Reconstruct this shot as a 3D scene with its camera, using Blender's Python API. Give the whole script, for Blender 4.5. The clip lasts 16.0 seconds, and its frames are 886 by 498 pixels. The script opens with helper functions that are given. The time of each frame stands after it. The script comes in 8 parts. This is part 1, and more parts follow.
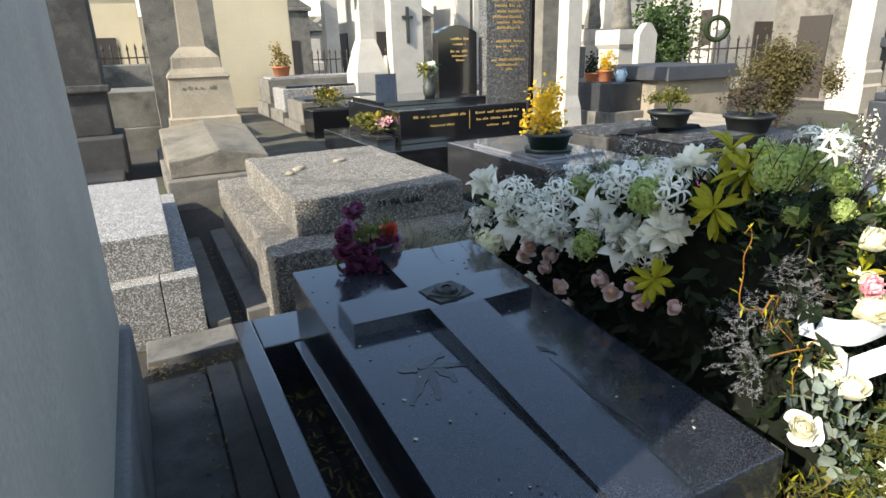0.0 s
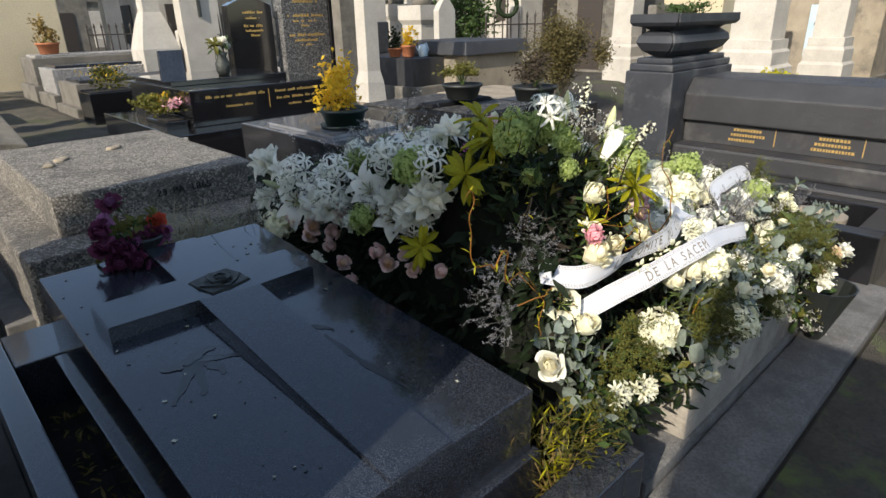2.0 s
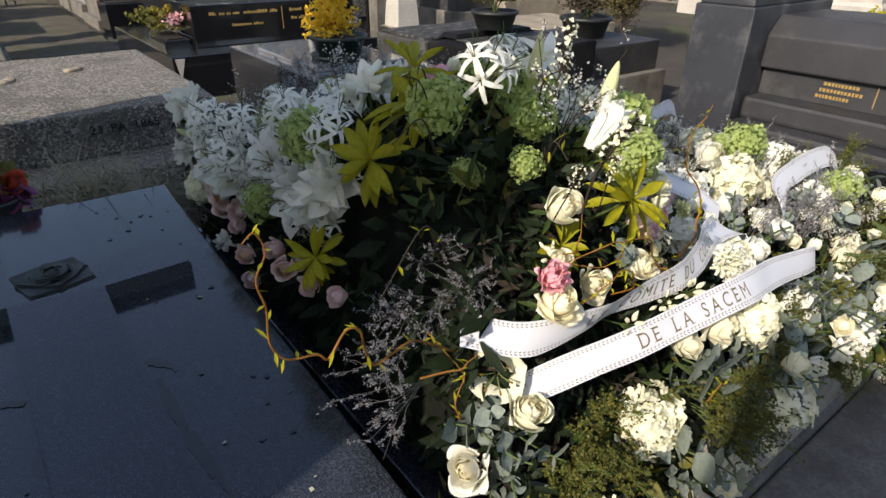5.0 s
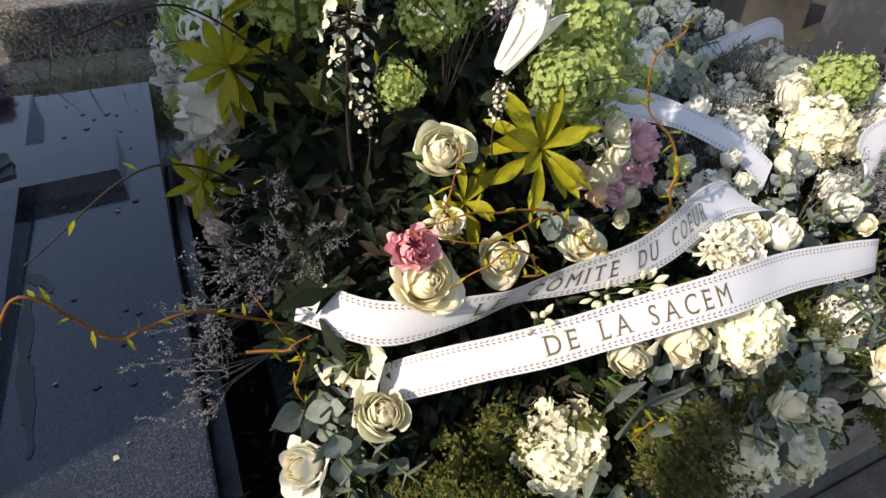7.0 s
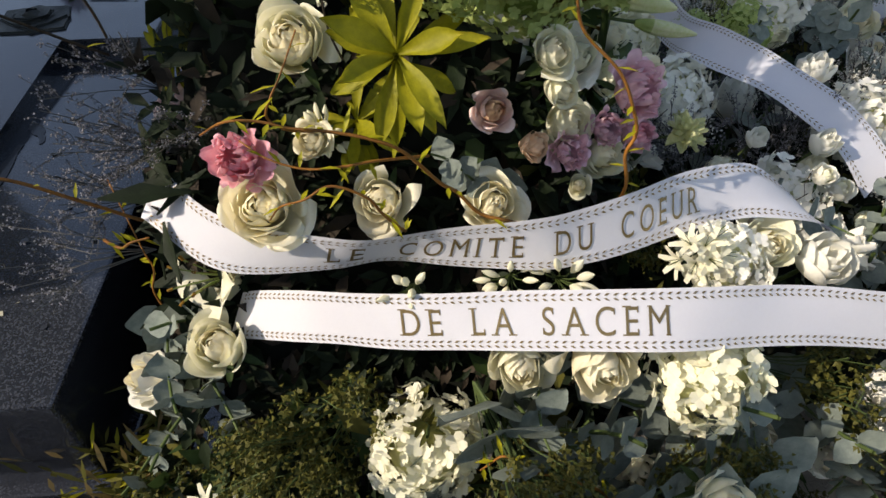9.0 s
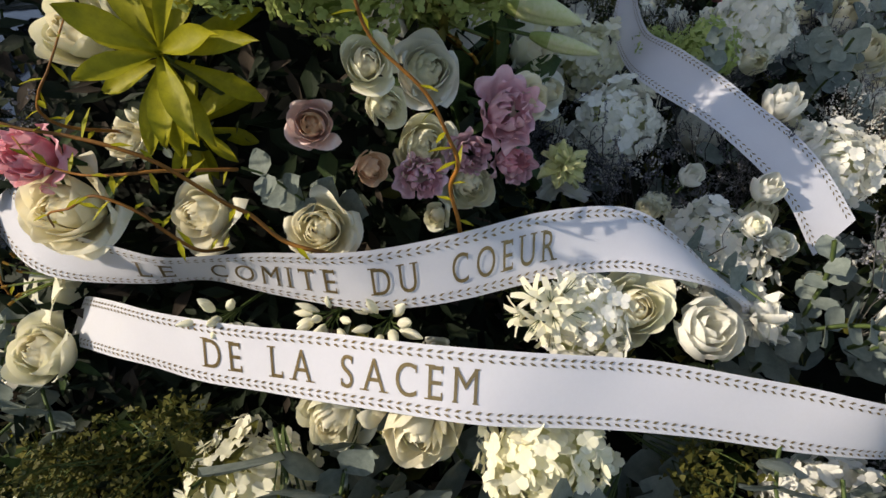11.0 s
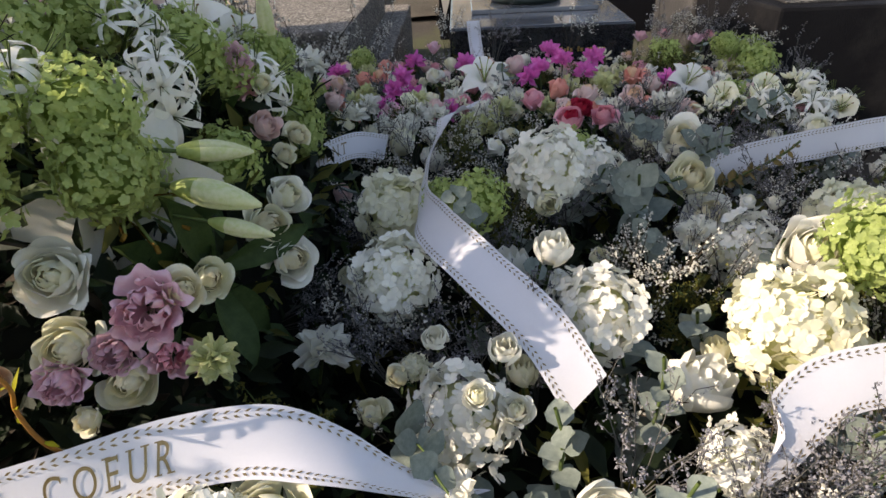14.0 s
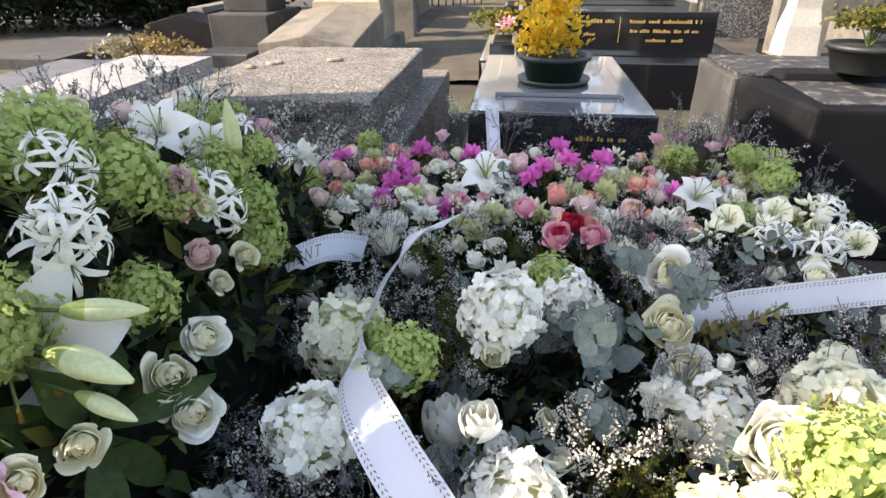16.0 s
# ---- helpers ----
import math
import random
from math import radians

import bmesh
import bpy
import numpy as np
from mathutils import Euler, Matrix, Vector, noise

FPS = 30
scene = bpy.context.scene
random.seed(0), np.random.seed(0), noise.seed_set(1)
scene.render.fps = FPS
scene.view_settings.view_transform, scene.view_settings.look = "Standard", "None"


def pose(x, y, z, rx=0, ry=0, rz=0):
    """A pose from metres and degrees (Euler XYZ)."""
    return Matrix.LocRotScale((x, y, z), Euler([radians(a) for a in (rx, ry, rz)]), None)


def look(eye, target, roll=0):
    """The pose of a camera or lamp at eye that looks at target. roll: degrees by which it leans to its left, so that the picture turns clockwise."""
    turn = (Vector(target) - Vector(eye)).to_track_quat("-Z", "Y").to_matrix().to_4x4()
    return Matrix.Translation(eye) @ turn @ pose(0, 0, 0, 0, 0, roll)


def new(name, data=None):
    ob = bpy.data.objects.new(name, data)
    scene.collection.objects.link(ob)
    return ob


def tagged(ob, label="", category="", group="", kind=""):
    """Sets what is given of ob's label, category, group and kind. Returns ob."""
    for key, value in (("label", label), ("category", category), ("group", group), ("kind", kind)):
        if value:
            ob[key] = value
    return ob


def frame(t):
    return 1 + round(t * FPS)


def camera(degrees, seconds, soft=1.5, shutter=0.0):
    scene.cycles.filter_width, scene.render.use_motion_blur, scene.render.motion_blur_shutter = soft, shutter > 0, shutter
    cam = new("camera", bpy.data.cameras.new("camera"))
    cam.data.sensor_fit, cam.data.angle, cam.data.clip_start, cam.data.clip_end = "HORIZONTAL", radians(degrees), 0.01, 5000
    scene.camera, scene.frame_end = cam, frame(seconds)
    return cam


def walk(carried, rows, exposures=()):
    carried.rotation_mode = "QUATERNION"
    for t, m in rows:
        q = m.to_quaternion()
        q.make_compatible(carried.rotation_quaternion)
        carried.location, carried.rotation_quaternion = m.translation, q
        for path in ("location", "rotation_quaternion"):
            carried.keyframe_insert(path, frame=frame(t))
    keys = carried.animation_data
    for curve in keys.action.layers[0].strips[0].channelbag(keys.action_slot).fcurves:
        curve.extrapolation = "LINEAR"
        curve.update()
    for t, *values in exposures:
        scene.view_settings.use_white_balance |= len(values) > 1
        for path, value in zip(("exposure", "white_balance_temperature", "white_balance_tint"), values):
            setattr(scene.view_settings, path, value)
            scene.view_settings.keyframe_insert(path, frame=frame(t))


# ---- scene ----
cam = camera(74.1, 16.0)
METRES, EYE, TILT, LEAN, TURN = 3.1, 1.66, -19.0, 1.5, -27.0
ROWS = [
    (0.0, 0.0, 0.0, 0.0, 0.0, 0.0, -0.0),
    (0.5, 0.0164, -0.0014, -0.0005, -5.19, -0.05, 1.68),
    (1.0, 0.0354, -0.0082, -0.0008, -11.22, 0.29, 3.87),
    (1.5, 0.0562, -0.0124, -0.0034, -14.78, -0.93, 5.24),
    (2.0, 0.0716, -0.0078, -0.0052, -16.1, -2.85, 5.12),
    (2.5, 0.0939, 0.0132, 0.0027, -16.95, -2.49, 5.19),
    (3.0, 0.1235, 0.0594, 0.016, -15.19, -3.45, 4.16),
    (3.5, 0.1491, 0.0911, 0.0212, -14.92, -6.24, 3.99),
    (6.0, 0.3259, 0.2313, 0.0476, -6.35, -11.55, 1.05),
    (6.5, 0.3609, 0.2507, 0.0428, -4.56, -14.38, 1.62),
    (7.0, 0.4002, 0.2684, 0.0445, 1.78, -17.19, -2.32),
    (7.5, 0.4335, 0.2827, 0.0451, 7.53, -18.4, -4.36),
    (8.0, 0.4581, 0.3177, 0.0464, 11.72, -20.63, -7.66),
    (8.5, 0.4788, 0.3456, 0.0409, 15.94, -24.41, -7.62),
    (9.0, 0.5134, 0.3526, 0.0375, 20.82, -25.23, -9.06),
    (11.5, 0.5795, 0.4304, 0.0507, 28.3, -26.4, -11.42),
    (12.0, 0.5873, 0.4487, 0.0516, 29.51, -26.83, -10.59),
    (12.5, 0.6059, 0.4606, 0.0632, 29.44, -24.92, -9.79),
    (13.0, 0.6321, 0.4726, 0.0818, 28.24, -19.98, -9.29),
    (13.5, 0.6604, 0.4812, 0.0926, 27.96, -17.75, -7.93),
    (14.0, 0.6733, 0.4861, 0.0944, 27.2, -15.62, -7.66),
    (14.5, 0.6705, 0.504, 0.1149, 29.23, -12.98, -10.47),
    (15.0, 0.6702, 0.5215, 0.1384, 29.8, -10.26, -12.48),
    (15.5, 0.6733, 0.5298, 0.1554, 29.34, -9.65, -12.6),
    (16.0, 0.6977, 0.5394, 0.1542, 32.37, -12.31, -11.48),
]
EXPOSURES = ((0.0, 1.5, 7000, 8), (0.8, 1.08, 7000, 9), (1.5, 0.84, 7000, 10), (3.5, 0.78, 7000, 11), (6.0, 0.68, 7300, 15), (7.0, 0.76, 7350, 15), (9.0, 0.5, 7400, 15), (11.5, 0.4, 7400, 14), (12.0, 0.6, 7450, 14), (12.5, 0.5, 7500, 14), (13.0, 0.65, 7700, 15), (13.5, 0.95, 7800, 17), (14.0, 0.98, 7900, 18), (14.5, 1.35, 8000, 19), (15.0, 1.9, 7900, 18), (15.5, 2.05, 7850, 18), (16.0, 1.97, 7800, 18))
walk(cam, [(t, pose(0, 0, EYE, TILT, LEAN, TURN) @ pose(METRES * x, METRES * y, METRES * z, 90 + pitch, roll, yaw)) for t, x, y, z, yaw, pitch, roll in ROWS], EXPOSURES)

# ---------------------------------------------------------------- light
SUN_AZ, SUN_EL = -14.5, 33.0          # degrees north of west, height over the horizon
world = bpy.data.worlds.new("sky_world")
scene.world = world
world.use_nodes = True
wn, wl = world.node_tree.nodes, world.node_tree.links
sky = wn.new("ShaderNodeTexSky")
sky.sky_type = 'NISHITA'
sky.sun_disc = False
sky.sun_elevation = radians(SUN_EL)
sky.sun_rotation = radians(270 + SUN_AZ)
wl.new(sky.outputs[0], wn["Background"].inputs[0])
wn["Background"].inputs[1].default_value = 0.15
sun = new("sun", bpy.data.lights.new("sun", 'SUN'))
sun.data.energy = 3.3
sun.data.angle = radians(0.53)
sun.data.color = (1.0, 0.965, 0.905)
_d = Vector((-math.cos(radians(SUN_AZ)) * math.cos(radians(SUN_EL)), math.sin(radians(SUN_AZ)) * math.cos(radians(SUN_EL)), math.sin(radians(SUN_EL))))
sun.matrix_world = look(_d * 30, (0, 0, 0))

# ---------------------------------------------------------------- materials


def material(name, col, col2=None, rough=0.6, scale=6.0, fine=60.0, bump=0.15, spec=0.5, metal=0.0, blotch=None, amount=0.5,
             speckle=None, speck_scale=220.0, coat=0.0, rand=0.0, bump_scale=None, sheen=0.0, trans=0.0):
    """A procedural surface: base colour mixed with a second one by two sizes of noise, speckles, stains and fine relief."""
    m = bpy.data.materials.new(name)
    m.use_nodes = True
    nt = m.node_tree
    n, l = nt.nodes, nt.links
    b = n["Principled BSDF"]
    b.inputs["Roughness"].default_value = rough
    b.inputs["Metallic"].default_value = metal
    b.inputs["Specular IOR Level"].default_value = spec
    b.inputs["Coat Weight"].default_value = coat
    b.inputs["Coat Roughness"].default_value = 0.06
    b.inputs["Sheen Weight"].default_value = sheen
    tc = n.new("ShaderNodeTexCoord")

    def noise_node(sc, detail=4.0, rough_=0.6):
        q = n.new("ShaderNodeTexNoise")
        q.inputs["Scale"].default_value = sc
        q.inputs["Detail"].default_value = detail
        q.inputs["Roughness"].default_value = rough_
        l.new(tc.outputs["Object"], q.inputs["Vector"])
        return q

    def ramp(src, a, c):
        r = n.new("ShaderNodeMapRange")
        r.inputs[1].default_value, r.inputs[2].default_value = a, c
        l.new(src, r.inputs[0])
        return r.outputs[0]

    def mix(fac, a, c):
        x = n.new("ShaderNodeMix")
        x.data_type = 'RGBA'
        if hasattr(fac, "is_output"):
            l.new(fac, x.inputs[0])
        else:
            x.inputs[0].default_value = fac
        for sock, v in ((x.inputs[6], a), (x.inputs[7], c)):
            if hasattr(v, "is_output"):
                l.new(v, sock)
            else:
                sock.default_value = (*v, 1)
        return x.outputs[2]

    col2 = col2 or tuple(c * 0.6 for c in col)
    big, small = noise_node(scale), noise_node(fine, 3.0)
    out = mix(ramp(big.outputs[0], 0.35, 0.68), col, col2)
    f = ramp(small.outputs[0], 0.3, 0.75)
    mul = n.new("ShaderNodeMath")
    mul.operation = 'MULTIPLY'
    mul.inputs[1].default_value = amount
    l.new(f, mul.inputs[0])
    out = mix(mul.outputs[0], out, tuple(c * 0.62 for c in col2))
    if speckle:
        v = n.new("ShaderNodeTexVoronoi")
        v.inputs["Scale"].default_value = speck_scale
        l.new(tc.outputs["Object"], v.inputs["Vector"])
        sp = n.new("ShaderNodeSeparateColor")
        l.new(v.outputs["Color"], sp.inputs[0])
        out = mix(ramp(sp.outputs[0], 0.62, 0.72), out, speckle)
        out = mix(ramp(sp.outputs[1], 0.74, 0.8), out, tuple(c * 0.35 for c in col))
    if blotch:
        q = noise_node(scale * 0.45, 6.0, 0.7)
        out = mix(ramp(q.outputs[0], 0.52, 0.66), out, blotch)
    if rand:
        oi = n.new("ShaderNodeObjectInfo")
        hs = n.new("ShaderNodeHueSaturation")
        l.new(ramp_v(n, l, oi.outputs["Random"], 1 - rand, 1 + rand * 0.6), hs.inputs["Value"])
        l.new(out, hs.inputs["Color"])
        out = hs.outputs[0]
    l.new(out, b.inputs["Base Color"])
    rr = n.new("ShaderNodeMapRange")
    rr.inputs[3].default_value, rr.inputs[4].default_value = max(0.02, rough - 0.1), min(1, rough + 0.14)
    l.new(big.outputs[0], rr.inputs[0])
    l.new(rr.outputs[0], b.inputs["Roughness"])
    if bump:
        bn = n.new("ShaderNodeBump")
        bn.inputs["Strength"].default_value = bump
        bn.inputs["Distance"].default_value = 0.01
        l.new(noise_node(bump_scale or fine, 5.0, 0.7).outputs[0], bn.inputs["Height"])
        l.new(bn.outputs[0], b.inputs["Normal"])
    if trans:
        tr = n.new("ShaderNodeBsdfTranslucent")
        l.new(out, tr.inputs[0])
        ms = n.new("ShaderNodeMixShader")
        ms.inputs[0].default_value = trans
        l.new(b.outputs[0], ms.inputs[1])
        l.new(tr.outputs[0], ms.inputs[2])
        l.new(ms.outputs[0], n["Material Output"].inputs[0])
    return m


def ramp_v(n, l, src, lo, hi):
    r = n.new("ShaderNodeMapRange")
    r.inputs[3].default_value, r.inputs[4].default_value = lo, hi
    l.new(src, r.inputs[0])
    return r.outputs[0]


M = {}
M["earth"] = material("earth", (0.065, 0.056, 0.044), (0.038, 0.033, 0.026), 0.95, 2.0, 45, 0.8, blotch=(0.062, 0.072, 0.026))
M["moss_earth"] = material("moss_earth", (0.10, 0.085, 0.06), (0.055, 0.046, 0.032), 0.95, 5.0, 60, 1.6, blotch=(0.095, 0.125, 0.03), amount=0.8)
M["walk_earth"] = material("walk_earth", (0.125, 0.105, 0.075), (0.075, 0.065, 0.045), 0.95, 3.0, 60, 1.4, blotch=(0.065, 0.072, 0.025), amount=0.8)
M["soil"] = material("soil", (0.018, 0.014, 0.010), (0.009, 0.007, 0.006), 0.95, 8, 90, 1.0)
M["concrete"] = material("concrete", (0.20, 0.19, 0.175), (0.12, 0.115, 0.105), 0.9, 3, 80, 0.5, blotch=(0.06, 0.06, 0.055))
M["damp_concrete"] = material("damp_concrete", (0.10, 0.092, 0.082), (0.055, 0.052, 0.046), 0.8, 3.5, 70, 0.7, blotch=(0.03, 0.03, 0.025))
M["pale_stone"] = material("pale_stone", (0.46, 0.41, 0.34), (0.32, 0.285, 0.235), 0.88, 5, 70, 0.9, blotch=(0.20, 0.18, 0.15))
M["paving"] = material("paving", (0.23, 0.22, 0.205), (0.14, 0.135, 0.125), 0.88, 7, 75, 0.9, blotch=(0.10, 0.095, 0.085), amount=0.8)
M["black_granite"] = material("black_granite", (0.025, 0.029, 0.038), (0.018, 0.021, 0.028), 0.14, 5, 300, 0.012, speckle=(0.048, 0.053, 0.062), speck_scale=420, coat=0.6, blotch=(0.017, 0.019, 0.024))
M["jet_granite"] = material("jet_granite", (0.012, 0.012, 0.014), (0.009, 0.009, 0.01), 0.1, 4, 300, 0.02, coat=0.8)
M["slate_grey"] = material("slate_grey", (0.105, 0.108, 0.115), (0.075, 0.077, 0.082), 0.8, 4, 110, 0.4, blotch=(0.05, 0.05, 0.052))
# polished black granite with the bright sky's reflection put into its base colour
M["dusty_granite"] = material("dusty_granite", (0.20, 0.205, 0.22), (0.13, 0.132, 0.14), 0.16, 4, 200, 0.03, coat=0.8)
M["dark_granite"] = material("dark_granite", (0.022, 0.022, 0.025), (0.014, 0.014, 0.016), 0.2, 4, 200, 0.03, speckle=(0.042, 0.042, 0.044), speck_scale=260, coat=0.5)
M["speckled_granite"] = material("speckled_granite", (0.085, 0.085, 0.085), (0.05, 0.05, 0.05), 0.4, 6, 120, 0.1, speckle=(0.24, 0.235, 0.225), speck_scale=90)
M["grey_granite"] = material("grey_granite", (0.26, 0.25, 0.235), (0.19, 0.18, 0.17), 0.75, 6, 160, 0.35, speckle=(0.5, 0.48, 0.45), speck_scale=170)
M["rough_granite"] = material("rough_granite", (0.25, 0.225, 0.185), (0.145, 0.13, 0.11), 0.9, 5, 60, 2.0, speckle=(0.36, 0.33, 0.28), speck_scale=100, blotch=(0.11, 0.10, 0.088))
M["limestone"] = material("limestone", (0.38, 0.32, 0.235), (0.27, 0.225, 0.165), 0.9, 3, 70, 0.6, blotch=(0.14, 0.125, 0.10))
M["weathered"] = material("weathered", (0.21, 0.19, 0.16), (0.13, 0.12, 0.10), 0.9, 3.5, 55, 0.9, blotch=(0.065, 0.062, 0.052))
M["weathered_pale"] = material("weathered_pale", (0.23, 0.20, 0.155), (0.145, 0.13, 0.10), 0.9, 4, 55, 1.0, blotch=(0.07, 0.064, 0.052))
M["dark_stone"] = material("dark_stone", (0.040, 0.040, 0.042), (0.025, 0.025, 0.027), 0.5, 3, 90, 0.4, blotch=(0.07, 0.068, 0.064))
M["black_slab"] = material("black_slab", (0.013, 0.013, 0.014), (0.008, 0.008, 0.009), 0.6, 3, 90, 0.4, spec=0.08, blotch=(0.024, 0.023, 0.022))
M["urn_stone"] = material("urn_stone", (0.036, 0.039, 0.046), (0.023, 0.025, 0.03), 0.5, 3, 120, 0.3, blotch=(0.1, 0.1, 0.1))
M["lichen_stone"] = material("lichen_stone", (0.032, 0.031, 0.03), (0.02, 0.02, 0.019), 0.75, 22, 90, 0.7, blotch=(0.19, 0.18, 0.16))
M["sooty_stone"] = material("sooty_stone", (0.055, 0.052, 0.048), (0.03, 0.029, 0.027), 0.9, 4, 70, 0.8, blotch=(0.085, 0.08, 0.072))
M["white_stone"] = material("white_stone", (0.52, 0.485, 0.425), (0.40, 0.37, 0.32), 0.85, 2.2, 60, 0.3, blotch=(0.34, 0.315, 0.275))
M["plaster"] = material("plaster", (0.62, 0.53, 0.36), (0.52, 0.44, 0.3), 0.9, 0.8, 40, 0.2, blotch=(0.44, 0.38, 0.27))
M["tomb_wall"] = material("tomb_wall", (0.41, 0.37, 0.315), (0.34, 0.305, 0.26), 0.9, 2.2, 50, 0.25, blotch=(0.33, 0.295, 0.245))
M["stone_light"] = material("stone_light", (0.33, 0.30, 0.26), (0.23, 0.21, 0.18), 0.85, 4, 90, 0.5, blotch=(0.13, 0.12, 0.105))
M["gold"] = material("gold", (0.75, 0.5, 0.16), (0.6, 0.38, 0.12), 0.4, 30, 200, 0.0, metal=0.6)
M["iron"] = material("iron", (0.03, 0.028, 0.026), (0.05, 0.035, 0.025), 0.6, 20, 120, 0.2)
M["terracotta"] = material("terracotta", (0.45, 0.16, 0.07), (0.34, 0.12, 0.055), 0.8, 12, 90, 0.2)
M["green_plastic"] = material("green_plastic", (0.011, 0.026, 0.019), (0.008, 0.018, 0.014), 0.4, 6, 100, 0.05)
M["dark_plastic"] = material("dark_plastic", (0.02, 0.024, 0.022), (0.014, 0.016, 0.015), 0.5, 6, 100, 0.05)
M["bark"] = material("bark", (0.09, 0.07, 0.05), (0.05, 0.04, 0.03), 0.9, 10, 60, 0.9)
M["bronze"] = material("bronze", (0.10, 0.105, 0.095), (0.05, 0.055, 0.05), 0.5, 25, 160, 0.3, metal=0.6)
M["engrave"] = material("engrave", (0.022, 0.02, 0.018), (0.014, 0.013, 0.012), 0.9, 20, 100, 0.1)
M["glass_blue"] = material("glass_blue", (0.55, 0.68, 0.75), (0.45, 0.58, 0.66), 0.2, 4, 60, 0.0)

# ---------------------------------------------------------------- builders


def thing(name, at, label, category, group="", kind=""):
    """An Empty at the base of a thing."""
    ob = new(name)
    ob.location = at
    ob.empty_display_size = 0.1
    return tagged(ob, label, category, group, kind)


def origin(ob):
    p = Vector(ob.location)
    while ob.parent:
        ob = ob.parent
        p += Vector(ob.location)
    return p


def part(name, bm, mat, parent=None, label="", smooth=False):
    """Links a bmesh that is given in world places as one mesh, under its thing or part."""
    me = bpy.data.meshes.new(name)
    bm.normal_update()
    if parent is not None:
        bmesh.ops.translate(bm, verts=bm.verts, vec=-origin(parent))
    bm.to_mesh(me)
    bm.free()
    for p in me.polygons:
        p.use_smooth = smooth
    me.materials.append(M[mat] if isinstance(mat, str) else mat)
    ob = new(name, me)
    if parent is not None:
        ob.parent = parent
    if label:
        tagged(ob, label)
    return ob


def raw_mesh(name, verts, faces, mats, smooth=True, slots=None):
    me = bpy.data.meshes.new(name)
    me.from_pydata(verts, [], faces)
    for m in mats:
        me.materials.append(M[m] if isinstance(m, str) else m)
    if slots:
        me.polygons.foreach_set("material_index", slots)
    me.polygons.foreach_set("use_smooth", [smooth] * len(me.polygons))
    me.update()
    return me


def box(x0, x1, y0, y1, z0, z1, bevel=0.012, bm=None, taper=0.0, seg=2):
    """A block with worn, rounded edges. taper: how far each side leans in at the top."""
    own = bm is None
    b = bmesh.new()
    vs = [b.verts.new(p) for p in ((x0, y0, z0), (x1, y0, z0), (x1, y1, z0), (x0, y1, z0),
                                   (x0 + taper, y0 + taper, z1), (x1 - taper, y0 + taper, z1), (x1 - taper, y1 - taper, z1), (x0 + taper, y1 - taper, z1))]
    for f in ((0, 3, 2, 1), (4, 5, 6, 7), (0, 1, 5, 4), (1, 2, 6, 5), (2, 3, 7, 6), (3, 0, 4, 7)):
        b.faces.new([vs[i] for i in f])
    if bevel:
        bmesh.ops.bevel(b, geom=list(b.edges), offset=bevel, segments=seg, affect='EDGES', profile=0.6)
    if own:
        return b
    join(bm, b)
    return bm


def join(bm, other):
    me = bpy.data.meshes.new("tmp")
    other.to_mesh(me)
    other.free()
    bm.from_mesh(me)
    bpy.data.meshes.remove(me)
    return bm


def hull(pts, bevel=0.01):
    """A convex block round some corners."""
    b = bmesh.new()
    for p in pts:
        b.verts.new(p)
    bmesh.ops.convex_hull(b, input=b.verts)
    bmesh.ops.dissolve_limit(b, angle_limit=0.02, verts=b.verts, edges=b.edges)
    if bevel:
        bmesh.ops.bevel(b, geom=list(b.edges), offset=bevel, segments=2, affect='EDGES', profile=0.6)
    return b


def lathe(profile, at, n=24, sx=1.0, sy=1.0, square=False, turn=0.0):
    """A turned body: profile rows (radius, height). square: four flat sides."""
    b = bmesh.new()
    k = 4 if square else n
    rings = []
    for r, z in profile:
        ring = []
        for i in range(k):
            a = 2 * math.pi * i / k + (math.pi / 4 if square else 0) + turn
            q = r * (math.sqrt(2) if square else 1)
            ring.append(b.verts.new((at[0] + sx * q * math.cos(a), at[1] + sy * q * math.sin(a), at[2] + z)))
        rings.append(ring)
    for lo, hi in zip(rings, rings[1:]):
        for i in range(k):
            b.faces.new((lo[i], lo[(i + 1) % k], hi[(i + 1) % k], hi[i]))
    b.faces.new(rings[0][::-1])
    b.faces.new(rings[-1])
    return b


def tube(points, radii, bm=None, n=6):
    """A round rod along some points."""
    b = bm or bmesh.new()
    pts = [Vector(p) for p in points]
    if not hasattr(radii, "__len__"):
        radii = [radii] * len(pts)
    rings = []
    for i, p in enumerate(pts):
        d = (pts[min(i + 1, len(pts) - 1)] - pts[max(i - 1, 0)]).normalized()
        u = d.orthogonal().normalized() if i == 0 else (u - d * u.dot(d)).normalized()
        v = d.cross(u)
        rings.append([b.verts.new(p + radii[i] * (math.cos(2 * math.pi * k / n) * u + math.sin(2 * math.pi * k / n) * v)) for k in range(n)])
    for lo, hi in zip(rings, rings[1:]):
        for k in range(n):
            b.faces.new((lo[k], lo[(k + 1) % n], hi[(k + 1) % n], hi[k]))
    b.faces.new(rings[0][::-1])
    b.faces.new(rings[-1])
    return b


def roughen(bm, amount, scale, cuts=4):
    """Breaks up flat faces and edges as on hewn stone."""
    bmesh.ops.subdivide_edges(bm, edges=list(bm.edges), cuts=cuts, use_grid_fill=True)
    for v in bm.verts:
        v.co += amount * Vector(noise.noise_vector(v.co * scale))
    return bm


